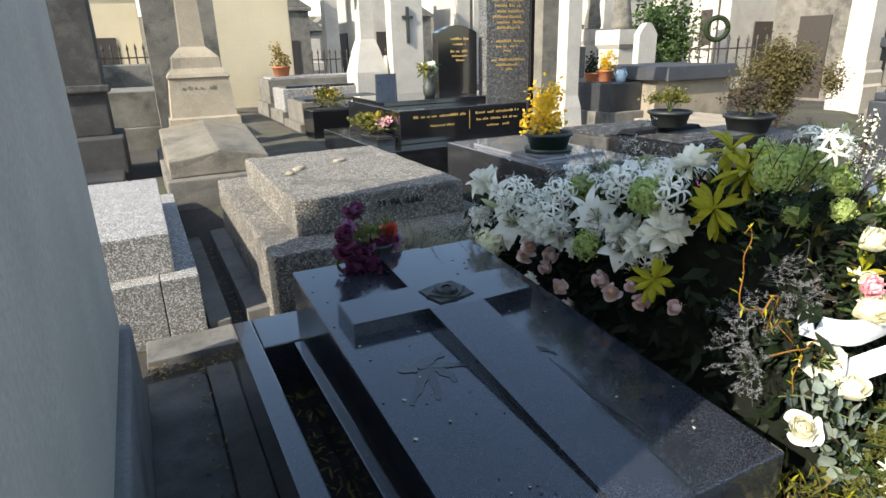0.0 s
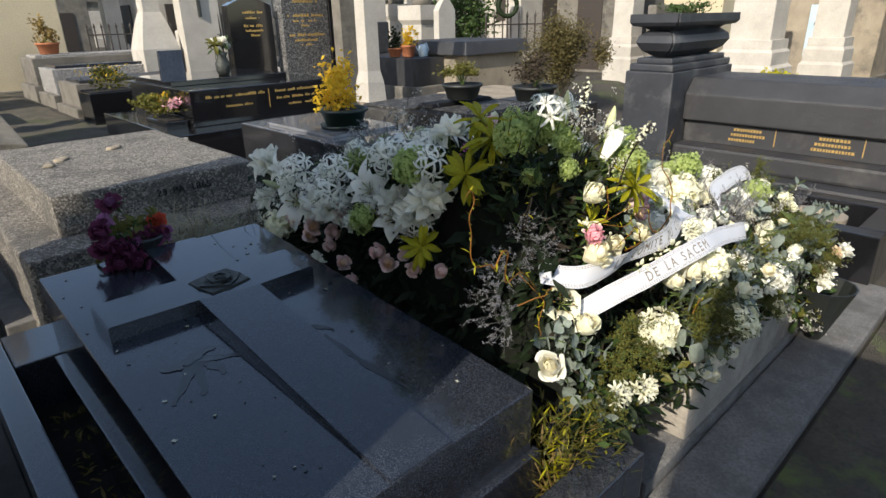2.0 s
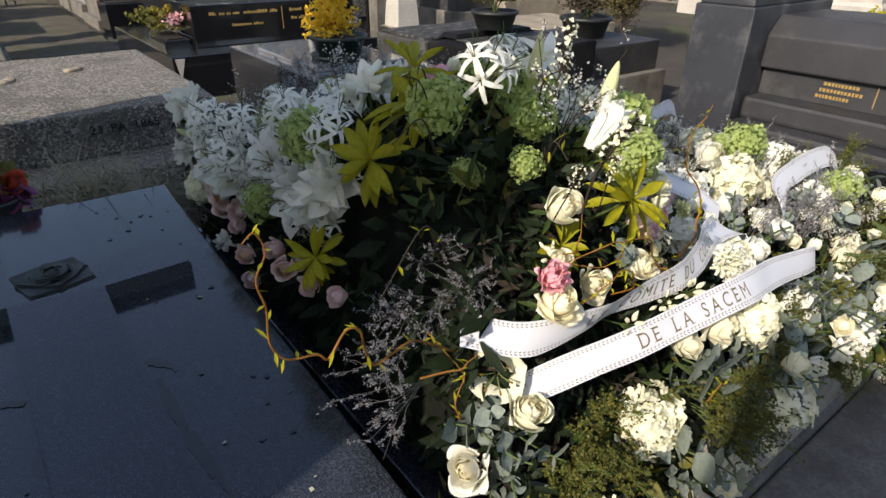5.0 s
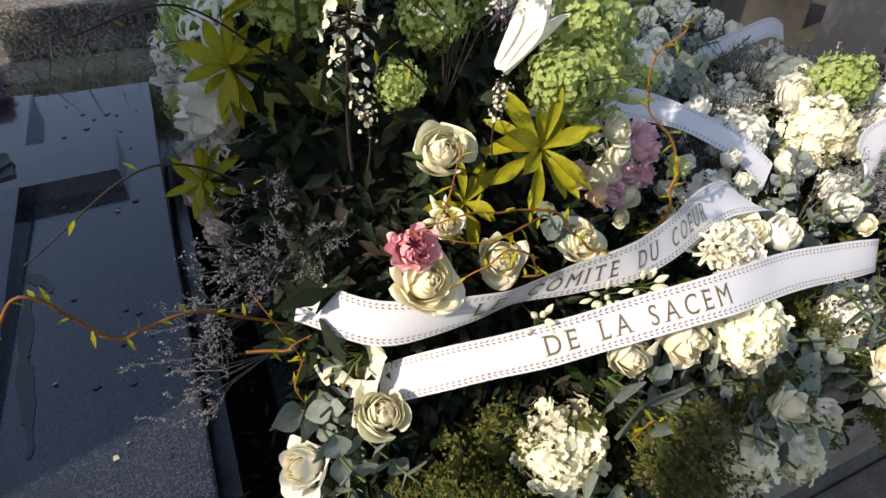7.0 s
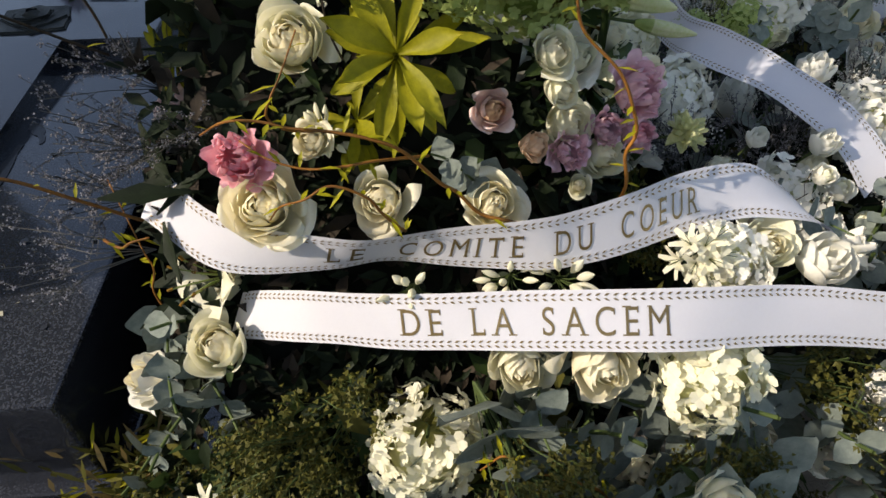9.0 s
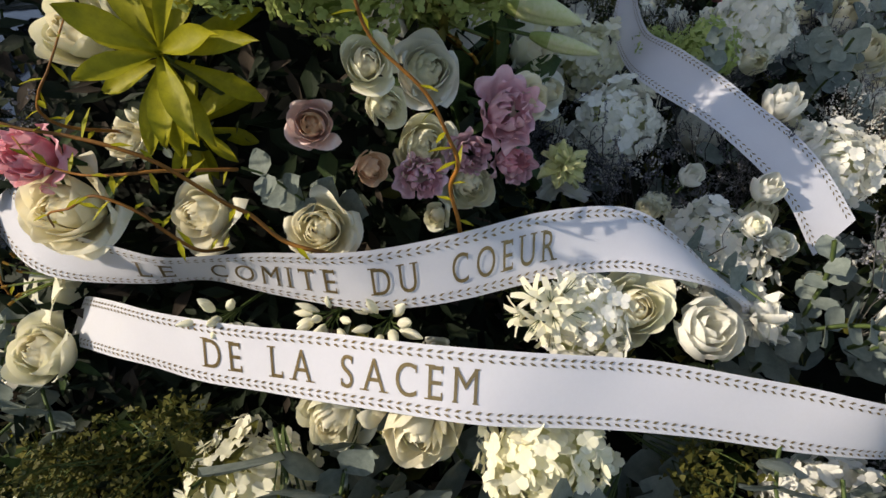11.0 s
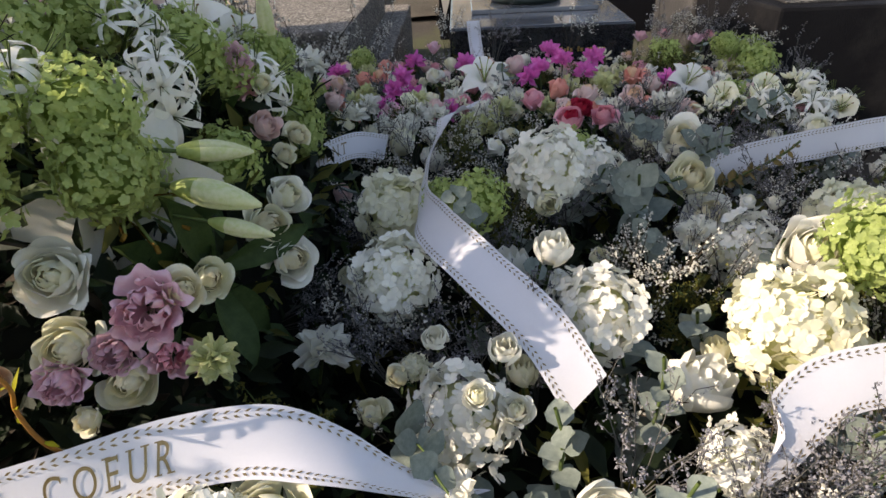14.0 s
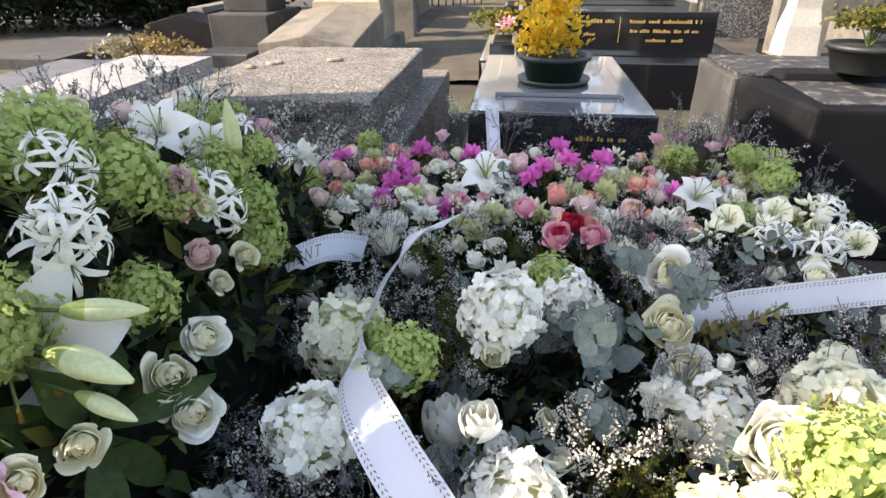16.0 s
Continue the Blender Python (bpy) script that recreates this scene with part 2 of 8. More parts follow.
def bars(parent, mat, rows, face, name="inscription", label="gilt engraved lettering", seed=1):
    """Unreadable writing: rows of (x0, x1, z, height), as short bars 2 mm proud of a face y = face that looks to -y."""
    rnd = random.Random(seed)
    for x0, x1, z, hgt in rows:
        x = x0
        while x < x1:
            w = hgt * rnd.uniform(0.35, 0.8)
            if rnd.random() < 0.85:
                part(name, box(x, min(x + w, x1), face - 0.002, face + 0.002, z, z + hgt * rnd.choice((0.7, 0.7, 1.0)), 0), mat, parent, label)
            x += w + hgt * 0.22


def leafy(name, parent, at, size, mat, count, leaf, seed, label="", squash=1.0, up=0.3):
    """A bush's crown: many small bent leaves in uneven clumps."""
    rnd = random.Random(seed)
    vs, fs = [], []
    clumps = [(Vector((rnd.gauss(0, 0.4), rnd.gauss(0, 0.4), rnd.uniform(-0.35, 0.8))), rnd.uniform(0.25, 0.5)) for _ in range(14)]
    o = origin(parent)
    for _ in range(count):
        c, r = rnd.choice(clumps)
        p = c + r * Vector((rnd.gauss(0, 0.6), rnd.gauss(0, 0.6), rnd.gauss(0, 0.6)))
        p = Vector((p.x * size, p.y * size, p.z * size * squash)) + Vector(at) - o
        d = Vector((rnd.uniform(-1, 1), rnd.uniform(-1, 1), rnd.uniform(-0.5, 1) + up)).normalized()
        s = d.orthogonal().normalized()
        s = (Matrix.Rotation(rnd.uniform(0, 6.28), 3, d) @ s) * leaf * 0.28
        ln = leaf * rnd.uniform(0.6, 1.3)
        i = len(vs)
        vs += [p, p + d * ln * 0.5 + s, p + d * ln - Vector((0, 0, ln * 0.15)), p + d * ln * 0.5 - s]
        fs += [(i, i + 1, i + 2), (i, i + 2, i + 3)]
    ob = new(name, raw_mesh(name, vs, fs, [mat], smooth=False))
    ob.parent = parent
    if label:
        tagged(ob, label)
    return ob


# ---------------------------------------------------------------- ground and near structure
b = bmesh.new()
bmesh.ops.create_grid(b, x_segments=120, y_segments=120, size=1.0)
for v in b.verts:
    r = max(abs(v.co.x), abs(v.co.y))
    k = 9.0 * r + 290.0 * r ** 5
    v.co.x, v.co.y = 3 + v.co.x / max(r, 1e-6) * k, 3 + v.co.y / max(r, 1e-6) * k
    v.co.z = -0.02 + 0.012 * noise.noise(v.co * 2.3) + 0.32 * min(1.0, max(0.0, (v.co.y - 5.3) / 1.2))
ground = tagged(part("ground", b, "earth", None, smooth=True), "trodden earth with moss between the graves", "ground", kind="structure")

# mossy path at the feet of the tombs
b = bmesh.new()
bmesh.ops.create_grid(b, x_segments=60, y_segments=24, size=1.0)
for v in b.verts:
    v.co.x, v.co.y = 3.6 + 4.2 * v.co.x, -1.1 + 1.38 * v.co.y
    v.co.z = 0.012 + 0.02 * noise.noise(v.co * 3.1)
tagged(part("path_moss", b, "moss_earth", None, smooth=True), "damp mossy earth path at the foot of the tombs", "path", kind="structure")

# mossy walk between the rows further back
b = bmesh.new()
bmesh.ops.create_grid(b, x_segments=16, y_segments=110, size=1.0)
for v in b.verts:
    v.co.x, v.co.y = 1.78 + 0.6 * v.co.x, 12.0 + 5.6 * v.co.y
    v.co.z = 0.325 + 0.03 * noise.noise(v.co * 2.7)
tagged(part("path_back", b, "walk_earth", None, smooth=True), "mossy earth walk between rows of tombs", "path", kind="structure")

# paving at the foot of the flower tomb
pv = tagged(part("pavement", box(1.70, 4.4, 0.30, 0.56, -0.02, 0.05, 0.01), "paving"), "grey stone paving strip at the foot of the tomb", "pavement", kind="structure")

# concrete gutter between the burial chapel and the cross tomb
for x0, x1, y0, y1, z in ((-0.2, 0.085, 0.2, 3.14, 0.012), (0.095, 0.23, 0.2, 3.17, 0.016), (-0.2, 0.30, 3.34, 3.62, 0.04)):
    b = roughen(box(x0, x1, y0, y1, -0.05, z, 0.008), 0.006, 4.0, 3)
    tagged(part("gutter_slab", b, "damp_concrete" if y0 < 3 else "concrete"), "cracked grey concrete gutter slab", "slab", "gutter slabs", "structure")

# burial chapel whose side wall stands close to the path
ch = thing("burial_chapel", (-1.1, 1.9, 0), "weathered grey stone burial chapel with a stepped plinth", "chapel")
part("wall", box(-2.1, -0.24, 0.585, 2.80, 0.5, 2.396, 0.02), "tomb_wall", ch)
part("cornice", box(-2.1, -0.235, 0.43, 2.83, 2.40, 2.60, 0.02), "tomb_wall", ch)
part("upper_wall", box(-2.1, -0.255, 0.46, 2.79, 2.604, 3.6, 0.02), "tomb_wall", ch)
part("plinth", box(-2.2, -0.20, 0.5, 2.86, -0.05, 0.495, 0.02), "concrete", ch, "darker stone plinth")
part("roof", hull([(-2.12, 0.43, 3.604), (-0.235, 0.43, 3.604), (-0.235, 2.81, 3.604), (-2.12, 2.81, 3.604), (-1.2, 0.43, 4.2), (-1.2, 2.81, 4.2)], 0.02), "weathered", ch)

# no known chapel: unseen block added to cast shade on paving and flowers
c2 = thing("burial_chapel", (-0.9, -1.4, 0), "unseen stone block added to shade the paving", "chapel")
c2_plan = [(-0.62, -0.175), (-2.0, -0.475), (-2.0, -2.4), (-0.62, -2.4)]
part("wall", hull([(x, y, z) for x, y in c2_plan for z in (-0.05, 2.75)], 0.02), "tomb_wall", c2)
part("roof", hull([(x, y, 2.755) for x, y in c2_plan] + [(-1.1, -0.30, 2.95), (-1.1, -2.4, 2.95)], 0.02), "weathered", c2)

# ---------------------------------------------------------------- polished tomb with a raised cross
SL = 0.075                                       # rise of the slab per metre


def slab_z(y):
    return 0.62 + SL * (y - 0.75)


ct = thing("cross_tomb", (0.93, 1.6, 0), "polished dark blue-grey granite tomb with a raised cross", "tomb")
FR = 0.40
part("kerb", box(0.232, 0.318, 0.50, 2.81, -0.05, FR, 0.006), "black_granite", ct)
part("kerb", box(1.50, 1.61, 0.50, 2.81, -0.05, FR, 0.006), "black_granite", ct)
part("kerb", box(0.32, 1.498, 0.50, 0.62, -0.05, FR, 0.006), "black_granite", ct)
part("kerb", box(0.32, 1.498, 2.48, 2.81, -0.05, FR, 0.006), "black_granite", ct)
b = bmesh.new()
bmesh.ops.create_grid(b, x_segments=40, y_segments=60, size=1.0)
for v in b.verts:
    v.co.x, v.co.y = 0.909 + 0.589 * v.co.x, 1.55 + 0.928 * v.co.y
    v.co.z = 0.17 + 0.03 * noise.noise(v.co * 9)
part("soil_bed", b, "soil", ct, "dark soil between kerb and slab", True)
part("lower_body", box(0.452, 1.398, 0.73, 2.465, 0.0, 0.40, 0.006), "black_granite", ct)
x0, x1, y0, y1 = 0.475, 1.375, 0.755, 2.44
part("slab", hull([(x0, y0, 0.0), (x1, y0, 0.0), (x1, y1, 0.0), (x0, y1, 0.0), (x0, y0, slab_z(y0)), (x1, y0, slab_z(y0)), (x1, y1, slab_z(y1)), (x0, y1, slab_z(y1))], 0.006), "black_granite", ct)


def sloped(outline, low, high, fade=0.0):
    """A plate on the sloping slab, with a bevelled rim, from its outline in plan."""
    b = bmesh.new()
    top = [b.verts.new((x, y, slab_z(y) + high - fade * max(0.0, 1.8 - y))) for x, y in outline]
    bot = [b.verts.new((x, y, slab_z(y) + low)) for x, y in outline]
    b.faces.new(top)
    b.faces.new(bot[::-1])
    for i in range(len(top)):
        j = (i + 1) % len(top)
        b.faces.new((bot[i], bot[j], top[j], top[i]))
    bmesh.ops.bevel(b, geom=[e for e in b.edges if all(v in top for v in e.verts)], offset=0.004, segments=2, affect='EDGES')
    return b


CX0, CX1 = 0.835, 1.045                          # the shaft of the cross
part("raised_cross", sloped([(CX0, 0.757), (CX1, 0.757), (CX1, 1.775), (1.275, 1.775), (1.275, 1.985), (CX1, 1.985), (CX1, 2.335), (CX0, 2.335),
                             (CX0, 1.985), (0.54, 1.985), (0.54, 1.80), (CX0, 1.80)], -0.02, 0.052, 0.045), "black_granite", ct, "raised polished cross")
b = bmesh.new()
for i, (r, a, hh) in enumerate(((0.085, 0.2, 0.006), (0.065, 0.9, 0.012), (0.04, 1.5, 0.02))):
    ring = [(0.945 + r * (1.35 if k % 2 else 1.0) * math.cos(a + k * 0.785), 1.88 + 0.9 * r * (1.25 if k % 2 else 1.0) * math.sin(a + k * 0.785)) for k in range(8)]
    join(b, sloped(ring, 0.05, 0.052 + hh))
part("rose_ornament", b, "bronze", ct, "weathered bronze rose ornament on the cross")

# fallen petals and leaves on the slab
rnd = random.Random(4)
petal_b = bmesh.new()
for i in range(26):
    px, py = rnd.uniform(0.5, 1.33), rnd.uniform(0.8, 2.3)
    if CX0 - 0.03 < px < CX1 + 0.03:
        continue
    s = rnd.uniform(0.003, 0.0065)
    a = rnd.uniform(0, 6.28)
    vs = [petal_b.verts.new((px + s * math.cos(a + k) * (1.5 if k < 2 else 1), py + s * math.sin(a + k), slab_z(py) + 0.002 + 0.003 * (k > 2))) for k in (0, 1.3, 2.9, 4.4)]
    petal_b.faces.new(vs)
M["fallen"] = material("fallen", (0.6, 0.58, 0.5), (0.4, 0.36, 0.2), 0.7, 30, 100, 0)
tagged(part("fallen_petals", petal_b, "fallen"), "small fallen petals and leaf scraps on the slab", "petals", kind="stuff")

# dried splash of rain and mud with its runs, and dark crumbs, on the slab
M["splash"] = material("splash", (0.02, 0.021, 0.024), (0.027, 0.028, 0.03), 0.34, 30, 150, 0.15, coat=0.3)
sb = bmesh.new()
for ax, ay, ex, ey, w in ((0.66, 1.54, 0.77, 1.58, 0.03), (0.70, 1.545, 0.57, 1.37, 0.02), (0.71, 1.54, 0.745, 1.42, 0.026), (0.70, 1.54, 0.815, 1.475, 0.02), (0.70, 1.53, 0.655, 1.36, 0.018), (0.66, 1.535, 0.60, 1.55, 0.026),
                          (1.075, 1.40, 1.085, 1.06, 0.014), (1.09, 1.2, 1.10, 0.98, 0.010), (1.07, 1.48, 1.12, 1.40, 0.016)):
    prev = None
    for k in range(11):
        q = k / 10
        cx = ax + (ex - ax) * q + 0.022 * noise.noise((ex * 30, q * 3, 1.0)) * q
        cy = ay + (ey - ay) * q + 0.015 * noise.noise((ey * 30, q * 3, 5.0)) * q
        hw = w * (0.35 + 0.65 * math.sin(math.pi * (0.25 + 0.7 * q))) * (0.75 + 0.6 * noise.noise((ex * 20, q * 7, 9.0)))
        nx, ny = -(ey - ay), ex - ax
        ln = math.hypot(nx, ny)
        row = [sb.verts.new((cx + s_ * hw * nx / ln, cy + s_ * hw * ny / ln, slab_z(cy) + 0.0016 + 0.0001 * len(sb.faces) / 90)) for s_ in (-1, 1)]
        if prev:
            sb.faces.new((prev[0], prev[1], row[1], row[0]))
        prev = row
for i in range(95):
    px, py = rnd.uniform(0.49, 1.36), rnd.uniform(0.77, 2.4)
    if CX0 - 0.02 < px < CX1 + 0.02:
        continue
    s = rnd.uniform(0.0015, 0.0055) * (1.6 if px > 1.1 else 1.0)
    a = rnd.uniform(0, 6.28)
    sb.faces.new([sb.verts.new((px + s * rnd.uniform(0.7, 1.3) * math.cos(a + k * 1.05), py + s * rnd.uniform(0.7, 1.3) * math.sin(a + k * 1.05), slab_z(py) + 0.003)) for k in range(6)])
tagged(part("mud_splash", sb, "splash"), "dried muddy splashes and dark crumbs on the slab", "dirt", kind="stuff")

# ---------------------------------------------------------------- tomb under the flowers
ft = thing("flower_tomb", (2.7, 1.7, 0), "pale grey stone tomb almost hidden under funeral flowers", "tomb")
part("body", roughen(box(2.12, 3.30, 0.58, 2.85, 0.05, 0.52, 0.01), 0.004, 8.0, 4), "pale_stone", ft)
part("step", box(1.80, 3.42, 0.565, 2.95, -0.03, 0.10, 0.01), "paving", ft)

# ---------------------------------------------------------------- low granite tomb beside the chapel
lt = thing("stepped_tomb", (-0.15, 4.8, 0), "speckled grey granite tomb in two steps", "tomb")
part("lower_step", box(-0.75, -0.06, 3.62, 6.1, -0.02, 0.40, 0.006), "grey_granite", lt)
part("lower_step", box(-0.056, 0.155, 3.62, 6.1, -0.02, 0.40, 0.006), "grey_granite", lt)
part("upper_block", box(-0.70, 0.035, 3.75, 5.62, 0.40, 0.65, 0.006), "grey_granite", lt)

# kerbs of the gap between the two tombs
for x0, x1, z in ((0.165, 0.30, 0.07), (0.40, 0.55, 0.09)):
    tagged(part("kerb", roughen(box(x0, x1, 3.64, 6.6, -0.04, z, 0.01), 0.008, 3.0, 3), "concrete"), "worn concrete kerb beside the tombs", "kerb", "kerbs", "structure")

# ---------------------------------------------------------------- rough granite tomb
gt = thing("rough_tomb", (1.3, 4.5, 0), "rough-hewn pale granite tomb with a carved plot number", "tomb")
part("base", roughen(box(0.54, 2.12, 3.27, 5.75, -0.03, 0.55, 0.02), 0.008, 9.0, 7), "rough_granite", gt)
part("slab", roughen(box(0.755, 1.95, 3.56, 5.38, 0.545, 0.78, 0.02), 0.008, 10.0, 8), "rough_granite", gt)


def letters(text, size, mat, parent, m, name="lettering", label="", depth=0.002, spread=1.0):
    """Lettering in the built-in font, as a mesh at the pose m."""
    cu = bpy.data.curves.new(name, 'FONT')
    cu.body, cu.size, cu.extrude, cu.align_x, cu.space_character = text, size, depth, 'CENTER', spread
    ob = bpy.data.objects.new("tmp_text", cu)
    me = bpy.data.meshes.new_from_object(ob)
    me.transform(Matrix.Translation(-origin(parent)) @ m)
    me.materials.clear()
    me.materials.append(M[mat])
    out = new(name, me)
    out.parent = parent
    if label:
        tagged(out, label)
    return out


for word, wx in (("23", 1.327), ("PA", 1.428), ("1865", 1.567)):
    letters(word, 0.058, "engrave", gt, pose(wx, 3.551, 0.672, 90, 0, 0), "lettering", "dark carved plot number", 0.004, 1.15)

# ---------------------------------------------------------------- black tomb with the yellow plant
bt = thing("black_tomb", (2.92, 4.0, 0), "polished black granite tomb with stepped plates", "tomb")
part("base", box(2.36, 3.50, 3.15, 5.05, -0.03, 0.30, 0.008), "weathered", bt)
part("body", box(2.49, 3.35, 3.27, 4.85, 0.30, 0.82, 0.006), "dark_granite", bt)
# top and plate are pale grey in place of reflected sky
part("top", box(2.50, 3.34, 3.28, 4.84, 0.8205, 0.826, 0.002), "dusty_granite", bt, "polished black top painted pale for the mirrored sky")
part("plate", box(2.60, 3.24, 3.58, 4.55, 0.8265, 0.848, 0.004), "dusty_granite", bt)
bars(bt, "gold", [(2.99, 3.22, 0.70, 0.022)], 3.27, seed=3)

# ---------------------------------------------------------------- weathered tomb with a black slab
wt = thing("dark_slab_tomb", (4.6, 4.6, 0), "weathered stone tomb with a blackened slab", "tomb")
part("body", roughen(box(4.02, 5.25, 4.42, 5.22, -0.03, 0.775, 0.02), 0.012, 5.0, 6), "sooty_stone", wt)
part("lid", roughen(box(4.06, 5.21, 4.5, 5.18, 0.775, 0.80, 0.008), 0.006, 7.0, 5), "lichen_stone", wt, "lichen-spotted top")
part("slab", hull([(x, y, z) for z in (-0.02, 0.79) for x, y in ((4.17, 3.62), (5.3, 3.62), (5.3, 4.41), (4.03, 4.41))], 0.02), "black_slab", wt)
part("top_plate", roughen(box(4.24, 5.2, 3.72, 4.3, 0.79, 0.80, 0.004), 0.004, 9.0, 5), "lichen_stone", wt, "lichen-spotted top")
part("ridge", box(4.22, 5.15, 4.25, 4.5, 0.80, 0.84, 0.015, taper=0.03), "black_slab", wt)

# ---------------------------------------------------------------- dark tomb with the planter urn
ut = thing("urn_tomb", (6.6, 1.6, 0), "massive dark stone tomb with a long planter urn at its head", "tomb")
part("pedestal", box(5.94, 7.36, 2.62, 3.14, -0.03, 1.10, 0.015), "urn_stone", ut)
part("sarcophagus", hull([(x, y, z) for y in (-2.1, 2.61) for x, z in ((6.23, 0.62), (6.23, 0.88), (6.37, 1.03), (7.18, 1.03), (7.32, 0.88), (7.32, 0.62))], 0.015), "dark_stone", ut)
part("panel", box(6.29, 7.26, -2.05, 2.60, 0.40, 0.62, 0.005), "dark_stone", ut)
part("base_step", box(6.05, 7.5, -2.3, 2.60, 0.22, 0.40, 0.03), "dark_stone", ut)
part("base_step", box(5.86, 7.68, -2.4, 2.60, -0.03, 0.22, 0.03), "dark_stone", ut)
grd = random.Random(6)
for y0, w, z in ((2.1, 0.26, 0.55), (2.12, 0.3, 0.50), (2.14, 0.24, 0.45), (1.35, 0.24, 0.55), (1.38, 0.28, 0.50), (1.4, 0.32, 0.45)):
    y = y0
    while y > y0 - w:
        q = grd.uniform(0.012, 0.024)
        part("inscription", box(6.287, 6.291, y - q, y, z, z + 0.026, 0), "gold", ut, "gilt engraved lettering")
        y -= q + 0.008
for y0 in (1.72, 1.0):
    part("divider", box(6.287, 6.291, y0 - 0.008, y0, 0.44, 0.60, 0), "gold", ut)
for z0, z1, hw, hd in ((1.10, 1.17, 0.69, 0.235), (1.17, 1.225, 0.63, 0.19)):
    part("moulding", box(6.65 - hw, 6.65 + hw, 2.88 - hd, 2.88 + hd, z0, z1, 0.015), "urn_stone", ut)
ub = bmesh.new()
rings = []
for hw, z in ((0.52, 1.225), (0.62, 1.29), (0.67, 1.37), (0.65, 1.44), (0.58, 1.49), (0.62, 1.515), (0.70, 1.53), (0.725, 1.56), (0.725, 1.64)):
    hd = hw - 0.46
    rings.append([ub.verts.new((6.65 + sx * hw, 2.88 + sy * hd, z)) for sx, sy in ((-1, -1), (1, -1), (1, 1), (-1, 1))])
for lo, hi in zip(rings, rings[1:]):
    for k in range(4):
        ub.faces.new((lo[k], lo[(k + 1) % 4], hi[(k + 1) % 4], hi[k]))
ub.faces.new(rings[-1])
bmesh.ops.bevel(ub, geom=[e for e in ub.edges if abs(e.verts[0].co.z - e.verts[1].co.z) > 0.001], offset=0.02, segments=2, affect='EDGES')
part("urn", ub, "urn_stone", ut, "moulded planter urn")

# ---------------------------------------------------------------- engraved black tomb and what stands on it
et = thing("engraved_tomb", (3.4, 7.4, 0), "black granite family tomb with gilt inscriptions and steles", "tomb")
part("base", box(2.35, 4.75, 6.05, 8.5, -0.03, 0.58, 0.01), "jet_granite", et)
part("body", box(2.68, 4.45, 6.4, 8.3, 0.58, 0.97, 0.008), "jet_granite", et)
part("plate", box(2.72, 4.2, 7.0, 8.2, 0.97, 1.03, 0.006), "jet_granite", et)
bars(et, "gold", [(2.85, 3.55, 0.87, 0.03), (3.05, 3.4, 0.76, 0.028), (3.66, 4.32, 0.87, 0.03), (3.7, 4.3, 0.79, 0.028), (3.85, 4.2, 0.71, 0.028)], 6.4, seed=5)
part("divider", box(3.60, 3.606, 6.396, 6.402, 0.70, 0.92, 0), "gold", et)


# ---------------------------------------------------------------- flowers and greenery: materials
def petal_mat(name, col, col2, trans=0.42, rand=0.08):
    return material(name, col, col2, 0.6, 14, 60, 0.05, spec=0.2, amount=0.1, rand=rand, trans=trans)


M["petal_white"] = petal_mat("petal_white", (0.94, 0.92, 0.825), (0.92, 0.90, 0.765), 0.28)
M["petal_cream"] = petal_mat("petal_cream", (0.95, 0.90, 0.70), (0.93, 0.86, 0.61), 0.32)
M["petal_ivory"] = petal_mat("petal_ivory", (0.93, 0.905, 0.73), (0.91, 0.88, 0.63), 0.32)
M["petal_lime"] = petal_mat("petal_lime", (0.50, 0.58, 0.22), (0.40, 0.49, 0.15))
M["petal_pale_lime"] = petal_mat("petal_pale_lime", (0.76, 0.76, 0.44), (0.66, 0.68, 0.33))
M["lime_core"] = petal_mat("lime_core", (0.28, 0.37, 0.09), (0.19, 0.27, 0.06))
M["petal_blush"] = petal_mat("petal_blush", (0.93, 0.75, 0.68), (0.90, 0.66, 0.60), 0.25)
M["petal_pink"] = petal_mat("petal_pink", (0.93, 0.52, 0.56), (0.88, 0.40, 0.46), 0.28)
M["petal_lilac"] = petal_mat("petal_lilac", (0.88, 0.60, 0.64), (0.83, 0.50, 0.56), 0.28)
M["petal_magenta"] = petal_mat("petal_magenta", (0.92, 0.28, 0.66), (0.84, 0.16, 0.54), 0.28)
M["petal_salmon"] = petal_mat("petal_salmon", (0.93, 0.48, 0.38), (0.89, 0.38, 0.30), 0.28)
M["petal_peach"] = petal_mat("petal_peach", (0.92, 0.68, 0.45), (0.88, 0.58, 0.36), 0.28)
M["petal_red"] = petal_mat("petal_red", (0.66, 0.05, 0.10), (0.52, 0.03, 0.07))
M["petal_cloth"] = petal_mat("petal_cloth", (0.24, 0.06, 0.13), (0.13, 0.03, 0.065))
M["petal_mauve"] = petal_mat("petal_mauve", (0.50, 0.24, 0.42), (0.38, 0.14, 0.30))
M["petal_orange"] = petal_mat("petal_orange", (0.70, 0.13, 0.07), (0.6, 0.09, 0.05))
M["petal_yellow"] = petal_mat("petal_yellow", (0.80, 0.55, 0.05), (0.68, 0.42, 0.03))


def leaf_mat(name, col, col2, rough=0.5, trans=0.22):
    return material(name, col, col2, rough, 20, 90, 0.15, spec=0.18, amount=0.25, rand=0.18, trans=trans)


